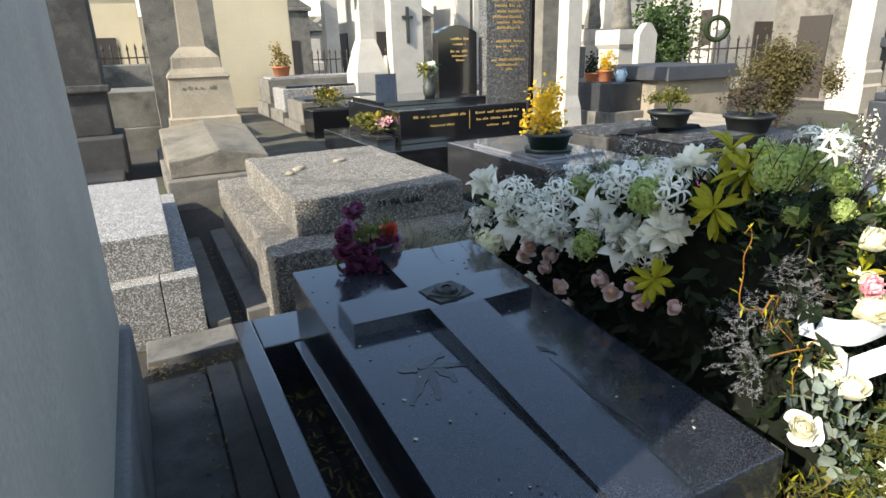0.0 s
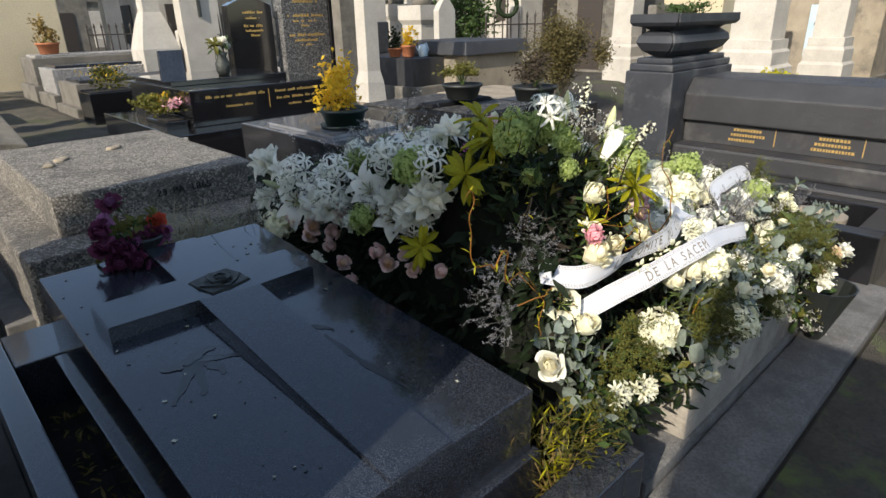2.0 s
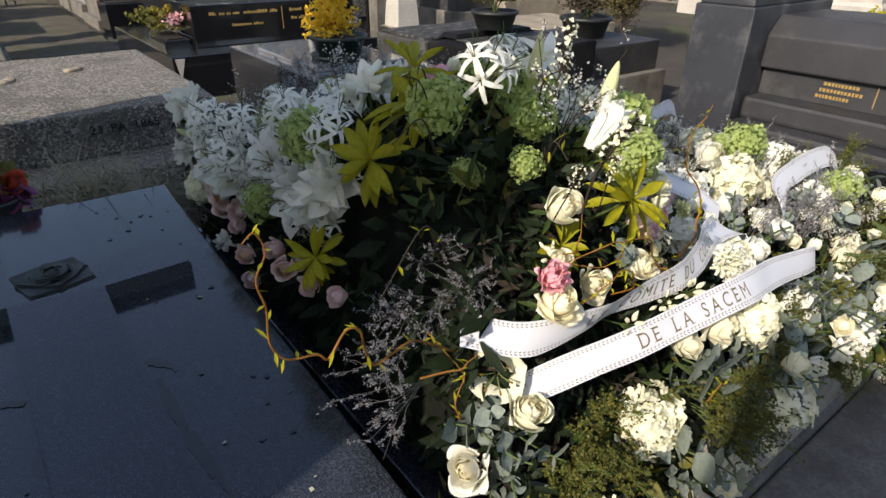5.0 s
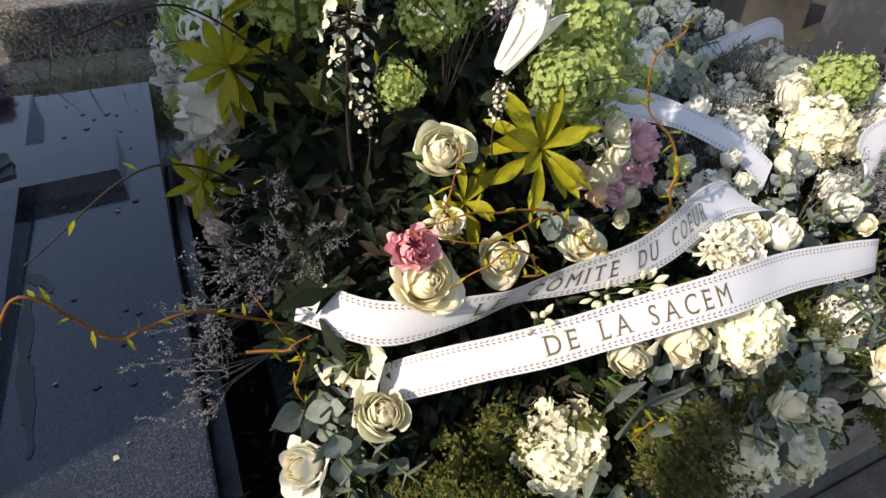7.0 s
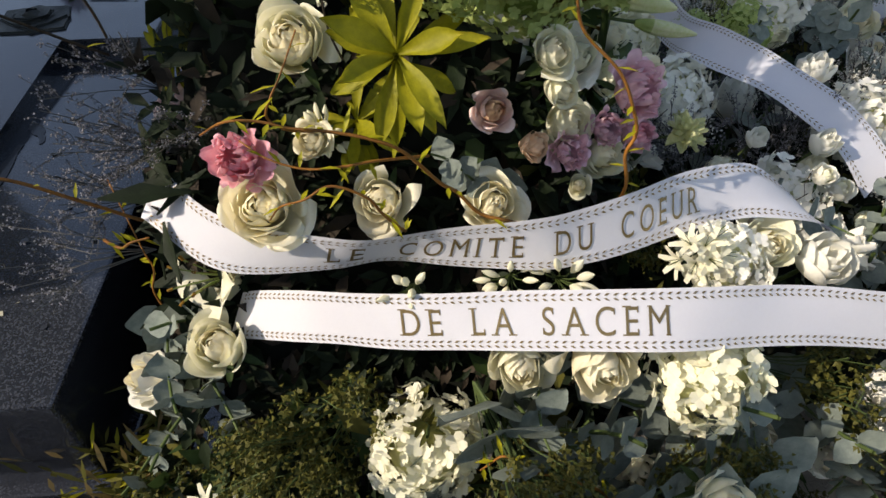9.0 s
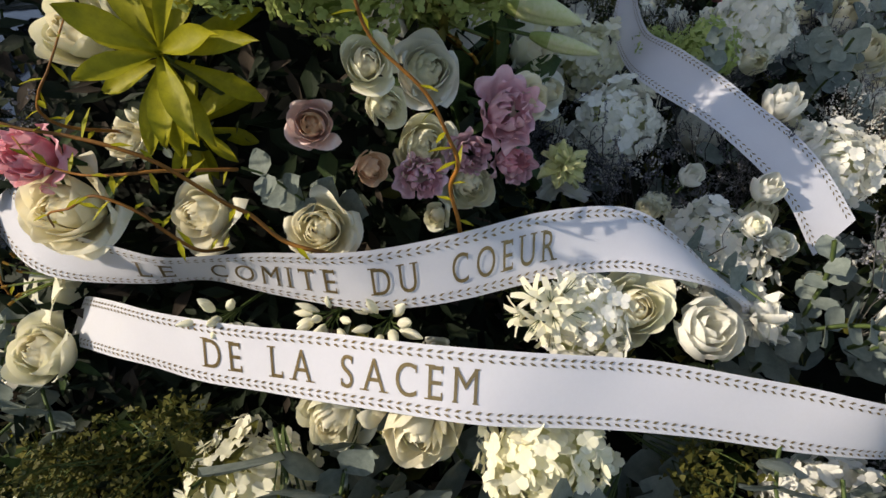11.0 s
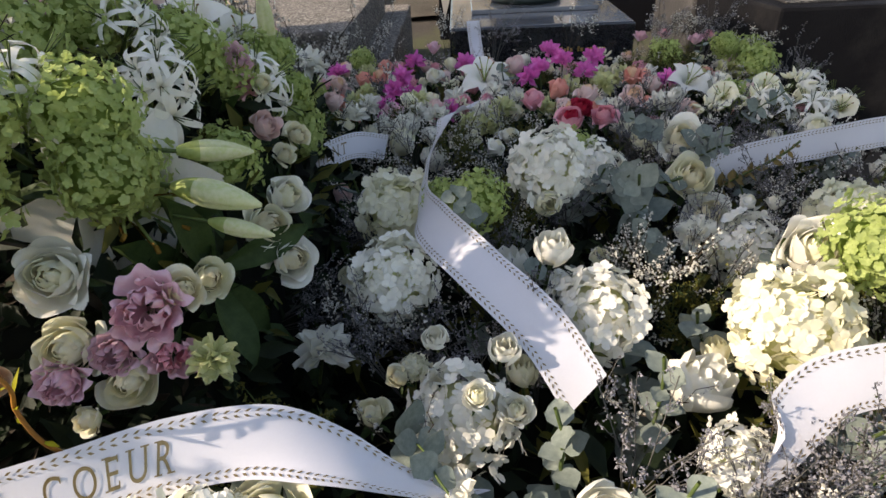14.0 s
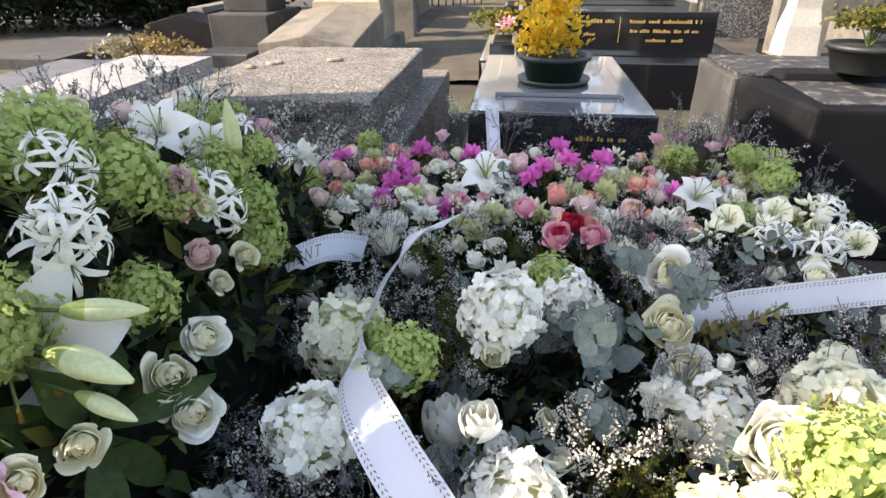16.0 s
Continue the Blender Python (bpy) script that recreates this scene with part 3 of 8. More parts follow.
# dark evergreen; inside the sprays its near-black also stands in for shade
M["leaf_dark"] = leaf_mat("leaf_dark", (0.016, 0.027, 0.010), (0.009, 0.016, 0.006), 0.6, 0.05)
M["leaf_mid"] = leaf_mat("leaf_mid", (0.055, 0.092, 0.026), (0.032, 0.058, 0.016))
M["bud_skin"] = petal_mat("bud_skin", (0.74, 0.74, 0.46), (0.62, 0.66, 0.30), 0.2)
M["leaf_gold"] = leaf_mat("leaf_gold", (0.46, 0.42, 0.022), (0.33, 0.32, 0.018), 0.4, 0.35)
M["leaf_blue"] = leaf_mat("leaf_blue", (0.26, 0.30, 0.25), (0.18, 0.215, 0.18), 0.6, 0.12)
M["leaf_olive"] = leaf_mat("leaf_olive", (0.15, 0.14, 0.03), (0.09, 0.092, 0.02))
M["leaf_dry"] = leaf_mat("leaf_dry", (0.30, 0.21, 0.07), (0.2, 0.14, 0.05))
M["grass_dry"] = leaf_mat("grass_dry", (0.36, 0.32, 0.21), (0.24, 0.21, 0.13))
M["stem"] = leaf_mat("stem", (0.10, 0.14, 0.04), (0.06, 0.09, 0.03), 0.5, 0)
M["willow"] = leaf_mat("willow", (0.36, 0.15, 0.028), (0.17, 0.075, 0.02), 0.5, 0)
M["twig_dark"] = leaf_mat("twig_dark", (0.06, 0.045, 0.03), (0.035, 0.028, 0.02), 0.8, 0)
M["twig_grey"] = leaf_mat("twig_grey", (0.13, 0.125, 0.11), (0.08, 0.078, 0.07), 0.8, 0)
M["haze_white"] = leaf_mat("haze_white", (0.74, 0.72, 0.64), (0.58, 0.57, 0.49), 0.7, 0.2)
M["haze_grey"] = leaf_mat("haze_grey", (0.28, 0.275, 0.295), (0.19, 0.19, 0.205), 0.8, 0.1)
M["anther"] = leaf_mat("anther", (0.35, 0.2, 0.03), (0.25, 0.12, 0.02), 0.8, 0)
# near-black colour that stands in for deep shade between the flowers
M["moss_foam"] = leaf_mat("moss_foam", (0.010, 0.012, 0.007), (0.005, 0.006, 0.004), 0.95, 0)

# ---------------------------------------------------------------- flowers: meshes of size one, face upwards
class Soup:
    """Gathers patches into one mesh."""

    def __init__(self):
        self.v, self.f, self.s, self.hub = [], [], [], None

    def tie(self, i, j):
        """Joins a piece to the hub by a sliver inside the flower."""
        if self.hub is not None:
            self.f.append((i, j, self.hub))
            self.s.append(self.s[-1])

    def patch(self, fn, nu, nv, slot=0):
        """A sheet from fn(u, v), u from -1 to 1, v from 0 to 1."""
        i = len(self.v)
        for b_ in range(nv + 1):
            for a_ in range(nu + 1):
                self.v.append(tuple(fn(2 * a_ / nu - 1, b_ / nv)))
        for b_ in range(nv):
            for a_ in range(nu):
                q = i + b_ * (nu + 1) + a_
                self.f.append((q, q + 1, q + nu + 2, q + nu + 1))
                self.s.append(slot)
        self.tie(i, i + nu)

    def petal(self, p, d, n_, ln, wd, slot=0, cup=0.12):
        """A small rounded petal."""
        i = len(self.v)
        s = d.cross(n_).normalized() * wd * 0.5
        m = p + d * ln * 0.55 + n_ * ln * cup * 0.4
        self.v += [tuple(q) for q in (p, p + d * ln * 0.42 + s * 0.9 + n_ * ln * cup, p + d * ln * 0.78 + s * 0.85 + n_ * ln * cup, p + d * ln + n_ * ln * cup * 0.6,
                                      p + d * ln * 0.78 - s * 0.85 + n_ * ln * cup, p + d * ln * 0.42 - s * 0.9 + n_ * ln * cup, m)]
        self.f += [(i, i + 1, i + 6), (i + 1, i + 2, i + 6), (i + 2, i + 3, i + 6), (i + 3, i + 4, i + 6), (i + 4, i + 5, i + 6), (i + 5, i, i + 6)]
        self.s += [slot] * 6

    def leaf(self, p, d, up, ln, wd, bend=0.2, slot=0, fold=0.15, nv=4, wide=0.85):
        """A leaf from p along d, its face towards up."""
        p, d = Vector(p), Vector(d).normalized()
        s = d.cross(Vector(up))
        s = s.normalized() if s.length > 1e-4 else d.orthogonal().normalized()
        n_ = s.cross(d)
        self.patch(lambda u, v: p + d * ln * v + s * u * wd * 0.5 * math.sin(math.pi * (0.06 + 0.9 * v ** wide)) + n_ * (fold * wd * abs(u) - bend * ln * v * v), 2, nv, slot)

    def rod(self, pts, r, slot=0, n=4):
        pts = [Vector(p) for p in pts]
        i = len(self.v)
        for k, p in enumerate(pts):
            d = (pts[min(k + 1, len(pts) - 1)] - pts[max(k - 1, 0)]).normalized()
            u = d.orthogonal().normalized() if k == 0 else (u - d * u.dot(d)).normalized()
            w = d.cross(u)
            for a_ in range(n):
                self.v.append(tuple(p + r * (math.cos(6.2832 * a_ / n) * u + math.sin(6.2832 * a_ / n) * w)))
        for k in range(len(pts) - 1):
            for a_ in range(n):
                self.f.append((i + k * n + a_, i + k * n + (a_ + 1) % n, i + (k + 1) * n + (a_ + 1) % n, i + (k + 1) * n + a_))
                self.s.append(slot)
        self.tie(i, i + 1)

    def bit(self, p, r, rnd, slot=0):
        """A tiny four-sided blossom."""
        i = len(self.v)
        a0 = rnd.uniform(0, 6.28)
        p = Vector(p)
        t = Vector((rnd.uniform(-1, 1), rnd.uniform(-1, 1), rnd.uniform(0, 1))).normalized()
        u = t.orthogonal().normalized()
        w = t.cross(u)
        for k in range(3):
            self.v.append(tuple(p + r * (math.cos(a0 + 2.09 * k) * u + math.sin(a0 + 2.09 * k) * w) + t * r * 0.5))
        self.v.append(tuple(p - t * r * 0.5))
        for q in ((0, 1, 2), (0, 3, 1), (1, 3, 2), (2, 3, 0)):
            self.f.append(tuple(i + z for z in q))
            self.s.append(slot)

    def mesh(self, name, mats, smooth=True):
        return raw_mesh(name, self.v, self.f, mats, smooth, self.s)


def rose_mesh(name, outer, inner, seed, open_=1.0, frill=0.0, n=23, hollow=0.0):
    """A rose: a tight bud in the middle, petals that overlap on a dome, and broad pointed outer ones rolled back at the rim."""
    rnd = random.Random(seed)
    s = Soup()
    if not hollow:
        s.patch(lambda u, v: (0.055 * math.sqrt(1 - v * v) * math.cos(math.pi * u), 0.055 * math.sqrt(1 - v * v) * math.sin(math.pi * u), 0.08 + 0.2 * v), 10, 5, 1)
    s.v.append((0, 0, -0.3))
    s.hub = len(s.v) - 1
    for i in range(n):
        f = i / (n - 1)
        a0 = i * 2.2 + rnd.uniform(-0.7, 0.7)
        rim = 0.022 + hollow * (1 - f) + (0.245 + 0.045 * open_) * f ** 1.25 * rnd.uniform(0.9, 1.1)
        belly = rim + 0.11 * (1 - f) + 0.015
        top = 0.30 * math.sqrt(max(0.0, 1 - (rim / 0.45) ** 2)) - 0.10 * open_ * f ** 3 - 0.05 * hollow / 0.1 + rnd.uniform(-0.025, 0.02)
        mid = 0.14 - 0.13 * f
        lip = (0.006 + 0.085 * max(0.0, f - 0.35) ** 1.2 * open_) * rnd.uniform(0.4, 1.5)
        half = 1.15 - 0.2 * f
        ph = rnd.uniform(0, 6.28)
        sag = rnd.uniform(0.10, 0.26)
        lean = rnd.uniform(-0.04, 0.04)
        peak = rnd.uniform(-0.35, 0.35)

        def fn(u, v, a0=a0, rim=rim, belly=belly, top=top, mid=mid, lip=lip, half=half, ph=ph, f=f, sag=sag, lean=lean, peak=peak):
            a = a0 + u * half * (0.5 + 0.5 * math.sin(math.pi / 2 * min(1, 1.5 * v))) * (1 - 0.2 * v ** 5)
            w, q = (1 - v) ** 2, 2 * v * (1 - v)
            r = 0.07 * w + belly * 1.12 * q + rim * v * v
            r += lip * v ** 5 * (0.75 + 0.5 * abs(u) + 0.35 * math.sin(2 * u + ph)) + lean * u * v * f
            r += frill * v ** 2 * 0.045 * math.sin(8 * u + ph) + (0.006 + 0.016 * f) * math.sin(3 * u + ph) * v * v
            z = -0.3 * w + mid * q + top * v * v - sag * u * u * v ** 3 * (0.2 + 0.35 * f) + 0.05 * f * v ** 6 * (1 - abs(u - peak)) - lip * (0.5 + 0.5 * abs(u)) * v ** 10 + frill * v * 0.04 * math.cos(9 * u + ph)
            return (r * math.cos(a), r * math.sin(a), z)
        s.patch(fn, 16 if frill else 9, 8, 1 if f < 0.5 else 0)
    for k in range(5):
        a = k * 1.257
        s.leaf((0.05 * math.cos(a), 0.05 * math.sin(a), -0.28), (math.cos(a), math.sin(a), -0.1), (0, 0, 1), 0.3, 0.09, 0.3, 2)
    return s.mesh(name, [outer, inner, "leaf_mid"])


def ball_mesh(name, mat, seed, florets, petals, size, cover=2.0, inner=None, wide=1.15, tilt=0.2, lump_=0.14):
    """A head of many small florets, as on a hydrangea."""
    rnd = random.Random(seed)
    s = Soup()
    s.patch(lambda u, v: (0.32 * math.sin(math.pi * v) * math.cos(math.pi * u), 0.32 * math.sin(math.pi * v) * math.sin(math.pi * u), 0.28 * math.cos(math.pi * v)), 12, 8, 1)
    for i in range(florets):
        th = math.acos(1 - (1 - math.cos(cover)) * (i + 0.5) / florets)
        ph = i * 2.39996
        n_ = Vector((math.sin(th) * math.cos(ph), math.sin(th) * math.sin(ph), math.cos(th) * 0.86))
        lump = 1 + lump_ * noise.noise(n_ * 2.6 + Vector((seed, 0, 0)))
        p = n_ * rnd.uniform(0.36, 0.46) * lump
        n2 = (n_.normalized() + tilt * Vector((rnd.gauss(0, 1), rnd.gauss(0, 1), rnd.gauss(0, 1)))).normalized()
        u = n2.orthogonal().normalized()
        w = n2.cross(u)
        a0 = rnd.uniform(0, 6.28)
        z = size * rnd.uniform(0.8, 1.2)
        for k in range(petals):
            a = a0 + 6.2832 * k / petals
            d = (u * math.cos(a) + w * math.sin(a) + n2 * rnd.uniform(0.1, 0.35)).normalized()
            s.petal(p, d, n2, z * rnd.uniform(0.9, 1.1), z * wide, 0, rnd.uniform(-0.15, 0.1))
        i0 = len(s.v)
        s.v.append(tuple(p * 0.7))
        s.f.append((i0, i0 - 7, i0 - 14))
        s.s.append(1)
    s.rod([(0, 0, -0.2), (0.02, 0, -0.9)], 0.03, 2)
    return s.mesh(name, [mat, inner or mat, "stem"], True)


def lily_mesh(name, mat, seed, open_=1.0, ln=0.62, wd=0.175, stamens=True):
    rnd = random.Random(seed)
    s = Soup()
    s.v.append((0, 0, -0.25))
    s.hub = 0
    for k in range(6):
        a = k * 1.0472 + rnd.uniform(-0.1, 0.1)
        w_ = wd * (1.15 if k % 2 else 0.85)

        def fn(u, v, a=a, w_=w_):
            r = 0.06 + open_ * (0.10 * v + 0.42 * v * v)
            z = ln * (0.9 * v) - open_ * 0.42 * v ** 3.2 - 0.25
            x = w_ * u * math.sin(math.pi * (0.12 + 0.86 * v ** 1.15))
            z += 0.22 * abs(x) * (1.2 - v) + 0.015 * math.sin(12 * v + 3 * u)
            return (r * math.cos(a) - x * math.sin(a), r * math.sin(a) + x * math.cos(a), z)
        s.patch(fn, 4, 7, 0)
    if stamens:
        for k in range(6):
            a = k * 1.05 + 0.5
            tip = (0.15 * math.cos(a), 0.15 * math.sin(a), 0.24)
            s.rod([(0, 0, -0.2), (0.06 * math.cos(a), 0.06 * math.sin(a), 0.05), tip], 0.008, 1)
            s.rod([tip, (tip[0] * 1.2, tip[1] * 1.2, tip[2] + 0.03)], 0.012, 2)
    return s.mesh(name, [mat, "petal_lime", "anther"])


def bud_mesh(name, mat, seed, slim=0.15):
    """A closed lily bud, one long, with three ribs and a green foot."""
    s = Soup()

    def skin(u, v):
        r = slim * (math.sin(math.pi * (0.05 + 0.93 * v) ** 0.85) ** 0.8 + 0.05)
        r *= 0.86 + 0.2 * abs(math.cos(1.5 * math.pi * u)) ** 0.6
        return (r * math.cos(math.pi * u) + 0.05 * v * v, r * math.sin(math.pi * u), v - 0.3)
    s.patch(lambda u, v: skin(u, 0.28 * v), 36, 4, 1)
    s.patch(lambda u, v: skin(u, 0.28 + 0.72 * v), 36, 10, 0)
    s.rod([(0, 0, -0.29), (0, 0.05, -0.9)], 0.03, 2)
    return s.mesh(name, [mat, "petal_lime", "stem"])


def cup_mesh(name, mat, seed, open_=0.3, n=13):
    """A cupped tulip or ranunculus."""
    rnd = random.Random(seed)
    s = Soup()
    s.v.append((0, 0, -0.36))
    s.hub = 0
    for k in range(n):
        a0 = k * 2.4
        f = k / n
        rad = 0.09 + 0.27 * f
        wave = rnd.uniform(0, 6.28)

        def fn(u, v, a0=a0, rad=rad, f=f, wave=wave):
            a = a0 + u * (1.3 - 0.4 * f) * (0.5 + 0.5 * math.sin(math.pi * (0.1 + 0.75 * v)))
            r = rad * math.sin(math.pi * (0.12 + 0.62 * v)) * (1 + open_ * v * v)
            r += 0.022 * math.sin(3.5 * u + wave) * v * v
            return (r * math.cos(a), r * math.sin(a), -0.35 + (0.74 - 0.1 * f) * v - 0.16 * u * u * v + 0.02 * math.sin(4 * u + wave) * v)
        s.patch(fn, 5, 5, 0)
    s.rod([(0, 0, -0.3), (0, 0.04, -1.2)], 0.04, 1)
    return s.mesh(name, [mat, "stem"])


def umbel_mesh(name, mat, seed, n=9, tepal=0.2, wd=0.05, curl=0.8):
    """A head of small trumpet flowers on thin stalks."""
    rnd = random.Random(seed)
    s = Soup()
    s.v.append((0, 0, -0.12))
    s.hub = 0
    for i in range(n):
        th = math.acos(1 - 0.95 * (i + 0.5) / n)
        ph = i * 2.4
        d = Vector((math.sin(th) * math.cos(ph), math.sin(th) * math.sin(ph), math.cos(th) + 0.25)).normalized()
        base = d * rnd.uniform(0.2, 0.28)
        s.rod([(0, 0, -0.12), base * 0.5, base], 0.011, 1, 3)
        u = d.orthogonal().normalized()
        w = d.cross(u)
        a0 = rnd.uniform(0, 6)
        for k in range(6):
            a = a0 + 1.0472 * k
            e = u * math.cos(a) + w * math.sin(a)
            sd = d.cross(e)
            s.patch(lambda q, v, e=e, sd=sd: base + d * (tepal * (1.0 * v - curl * 0.55 * v ** 3)) + e * (tepal * (0.1 * v + 0.85 * v * v)) + sd * (wd * q * math.sin(math.pi * (0.15 + 0.62 * v))) * 0.5, 2, 5, 0)
        for k in range(3):
            a = a0 + 2 * k
            e = u * math.cos(a) + w * math.sin(a)
            s.rod([base, base + d * tepal * 1.15 + e * 0.04], 0.005, 1, 3)
    s.rod([(0, 0, -0.1), (0, 0.05, -1.0)], 0.022, 1)
    return s.mesh(name, [mat, "stem"])


def rosette_mesh(name, mat, seed, n=11, ln=0.5, wd=0.16):
    """A whorl of leathery leaves."""
    rnd = random.Random(seed)
    s = Soup()
    s.v.append((0, 0, -0.1))
    s.hub = 0
    for k in range(n):
        a = k * 2.4 + rnd.uniform(-0.5, 0.5)
        f = k / n
        d = Vector((math.cos(a), math.sin(a), 1.0 - 1.6 * f + rnd.uniform(-0.3, 0.3)))
        s.leaf((0.02 * math.cos(a), 0.02 * math.sin(a), 0.05 - 0.12 * f), d, (0, 0, 1), ln * rnd.uniform(0.75, 1.1), wd * rnd.uniform(0.85, 1.15), rnd.uniform(0.15, 0.5), 0, 0.28, 7, 1.6)
    s.rod([(0, 0, 0.05), (0.02, 0, -0.7)], 0.02, 1)
    return s.mesh(name, [mat, "stem"])


def sprig_mesh(name, mat, seed, pairs=8, leaf=0.2, round_=0.95, bend=0.3, stem="stem"):
    """A stem one long with leaves in pairs, as on eucalyptus."""
    rnd = random.Random(seed)
    s = Soup()
    pts = [Vector((bend * v * v * 0.6, 0.08 * math.sin(5 * v), v)) for v in [k / 8 for k in range(9)]]
    s.rod(pts, 0.012, 1)
    for k in range(pairs):
        v = 0.12 + 0.88 * k / pairs
        p = Vector((bend * v * v * 0.6, 0.08 * math.sin(5 * v), v))
        for sgn in (-1, 1):
            s.hub = 4 * round(v * 8)
            a = k * 1.3 + (0 if sgn > 0 else math.pi) + rnd.uniform(-0.3, 0.3)
            d = Vector((math.cos(a), math.sin(a), rnd.uniform(0.1, 0.7)))
            z = leaf * rnd.uniform(0.7, 1.15) * (1.1 - 0.5 * v)
            s.leaf(p, d, (rnd.uniform(-0.5, 0.5), rnd.uniform(-0.5, 0.5), 1), z, z * round_, rnd.uniform(-0.1, 0.2), 0, 0.1, 4)
    return s.mesh(name, [mat, stem])


def spray_mesh(name, mat, seed, twigs=7, bits=26, r=0.014, stem="twig_dark", spread=0.45, loose=0.02, forks=5):
    """A fine spray: a thin stem that forks twice and ends in clusters of tiny blossoms."""
    rnd = random.Random(seed)
    s = Soup()

    def jig(k):
        return Vector((rnd.gauss(0, k), rnd.gauss(0, k), rnd.gauss(0, k)))
    for t_ in range(twigs):
        a = t_ * 2.4
        tip = Vector((spread * math.cos(a) * rnd.uniform(0.4, 1), spread * math.sin(a) * rnd.uniform(0.4, 1), rnd.uniform(0.6, 1.05)))
        mid = Vector((tip.x * 0.3, tip.y * 0.3, 0.45)) + jig(0.03)
        s.rod([(0, 0, 0), mid, tip], 0.0045, 1, 3)
        for k in range(forks):
            v = rnd.uniform(0.15, 0.95)
            p0 = mid.lerp(tip, v)
            p1 = p0 + (tip - mid).normalized() * rnd.uniform(0.06, 0.16) + jig(0.06)
            s.rod([p0, p0.lerp(p1, 0.5) + jig(0.012), p1], 0.0028, 1, 3)
            for _ in range(max(3, bits // forks)):
                q = p0.lerp(p1, rnd.uniform(0.35, 1.0))
                p = q + jig(loose)
                s.bit(p, r * rnd.uniform(0.6, 1.4), rnd, 0)
                i = len(s.v)
                s.v += [tuple(q), tuple(q + Vector((0.004, 0.003, 0.002)))]
                s.f.append((i, i + 1, i - 1))
                s.s.append(1)
    return s.mesh(name, [mat, stem], False)


def blossom_mesh(name, mat, seed, n=26):
    """A ragged pompon, as on carnations and stocks."""
    rnd = random.Random(seed)
    s = Soup()
    s.v.append((0, 0, 0.0))
    s.hub = 0
    for k in range(n):
        th = math.acos(1 - 1.15 * (k + 0.5) / n)
        ph = k * 2.4
        d = Vector((math.sin(th) * math.cos(ph), math.sin(th) * math.sin(ph), math.cos(th)))
        s.leaf(d * 0.08, d + 0.2 * Vector((rnd.gauss(0, 1), rnd.gauss(0, 1), rnd.gauss(0, 1))), (rnd.gauss(0, 1), rnd.gauss(0, 1), 1), rnd.uniform(0.36, 0.5), 0.3, rnd.uniform(-0.3, 0.3), 0, 0.3, 3)
    s.rod([(0, 0, 0), (0, 0.03, -0.8)], 0.03, 1)
    return s.mesh(name, [mat, "stem"])


def bud_cluster_mesh(name, mat, seed, n=14):
    """A loose head of closed oval buds on thin green stalks."""
    rnd = random.Random(seed)
    s = Soup()
    s.v.append((0, 0, -0.3))
    s.hub = 0
    for i in range(n):
        th = math.acos(1 - 0.9 * (i + 0.5) / n)
        ph = i * 2.4
        d = (Vector((math.sin(th) * math.cos(ph), math.sin(th) * math.sin(ph), math.cos(th))) + 0.25 * Vector((rnd.gauss(0, 1), rnd.gauss(0, 1), rnd.gauss(0, 1)))).normalized()
        p = d * rnd.uniform(0.16, 0.3)
        u = d.orthogonal().normalized()
        w = d.cross(u)
        ln, r = rnd.uniform(0.2, 0.3), rnd.uniform(0.042, 0.062)
        s.rod([(0, 0, -0.3), p * 0.5 - Vector((0, 0, 0.04)), p], 0.011, 1, 3)
        s.patch(lambda a, v, p=p, u=u, w=w, d=d, ln=ln, r=r: p + d * ln * v + (u * math.cos(math.pi * a) + w * math.sin(math.pi * a)) * r * math.sin(math.pi * (0.1 + 0.86 * v)), 8, 6, 0)
    s.rod([(0, 0, -0.28), (0, 0.04, -1.0)], 0.022, 1)
    return s.mesh(name, [mat, "stem"])


def wax_mesh(name, mat, seed, n=46):
    """A dark upright twig thick with small five-petalled blossoms."""
    rnd = random.Random(seed)
    s = Soup()
    line = [Vector((0.05 * math.sin(4 * v), 0.04 * math.sin(3 * v + 1), v)) for v in [k / 8 for k in range(9)]]
    s.rod(line, 0.012, 1)
    for i in range(n):
        v = 1 - 0.45 * rnd.random() ** 1.4
        k = min(7, int(v * 8))
        p0 = line[k].lerp(line[k + 1], v * 8 - k)
        d = Vector((rnd.gauss(0, 1), rnd.gauss(0, 1), rnd.gauss(0.5, 0.6))).normalized()
        p = p0 + d * rnd.uniform(0.03, 0.15)
        s.rod([p0, p], 0.005, 1, 3)
        u = d.orthogonal().normalized()
        w = d.cross(u)
        for j in range(5):
            a = 1.2566 * j
            s.petal(p, (u * math.cos(a) + w * math.sin(a) + d * 0.4).normalized(), d, 0.026 * rnd.uniform(0.6, 1.2), 0.024)
    return s.mesh(name, [mat, "twig_dark"])


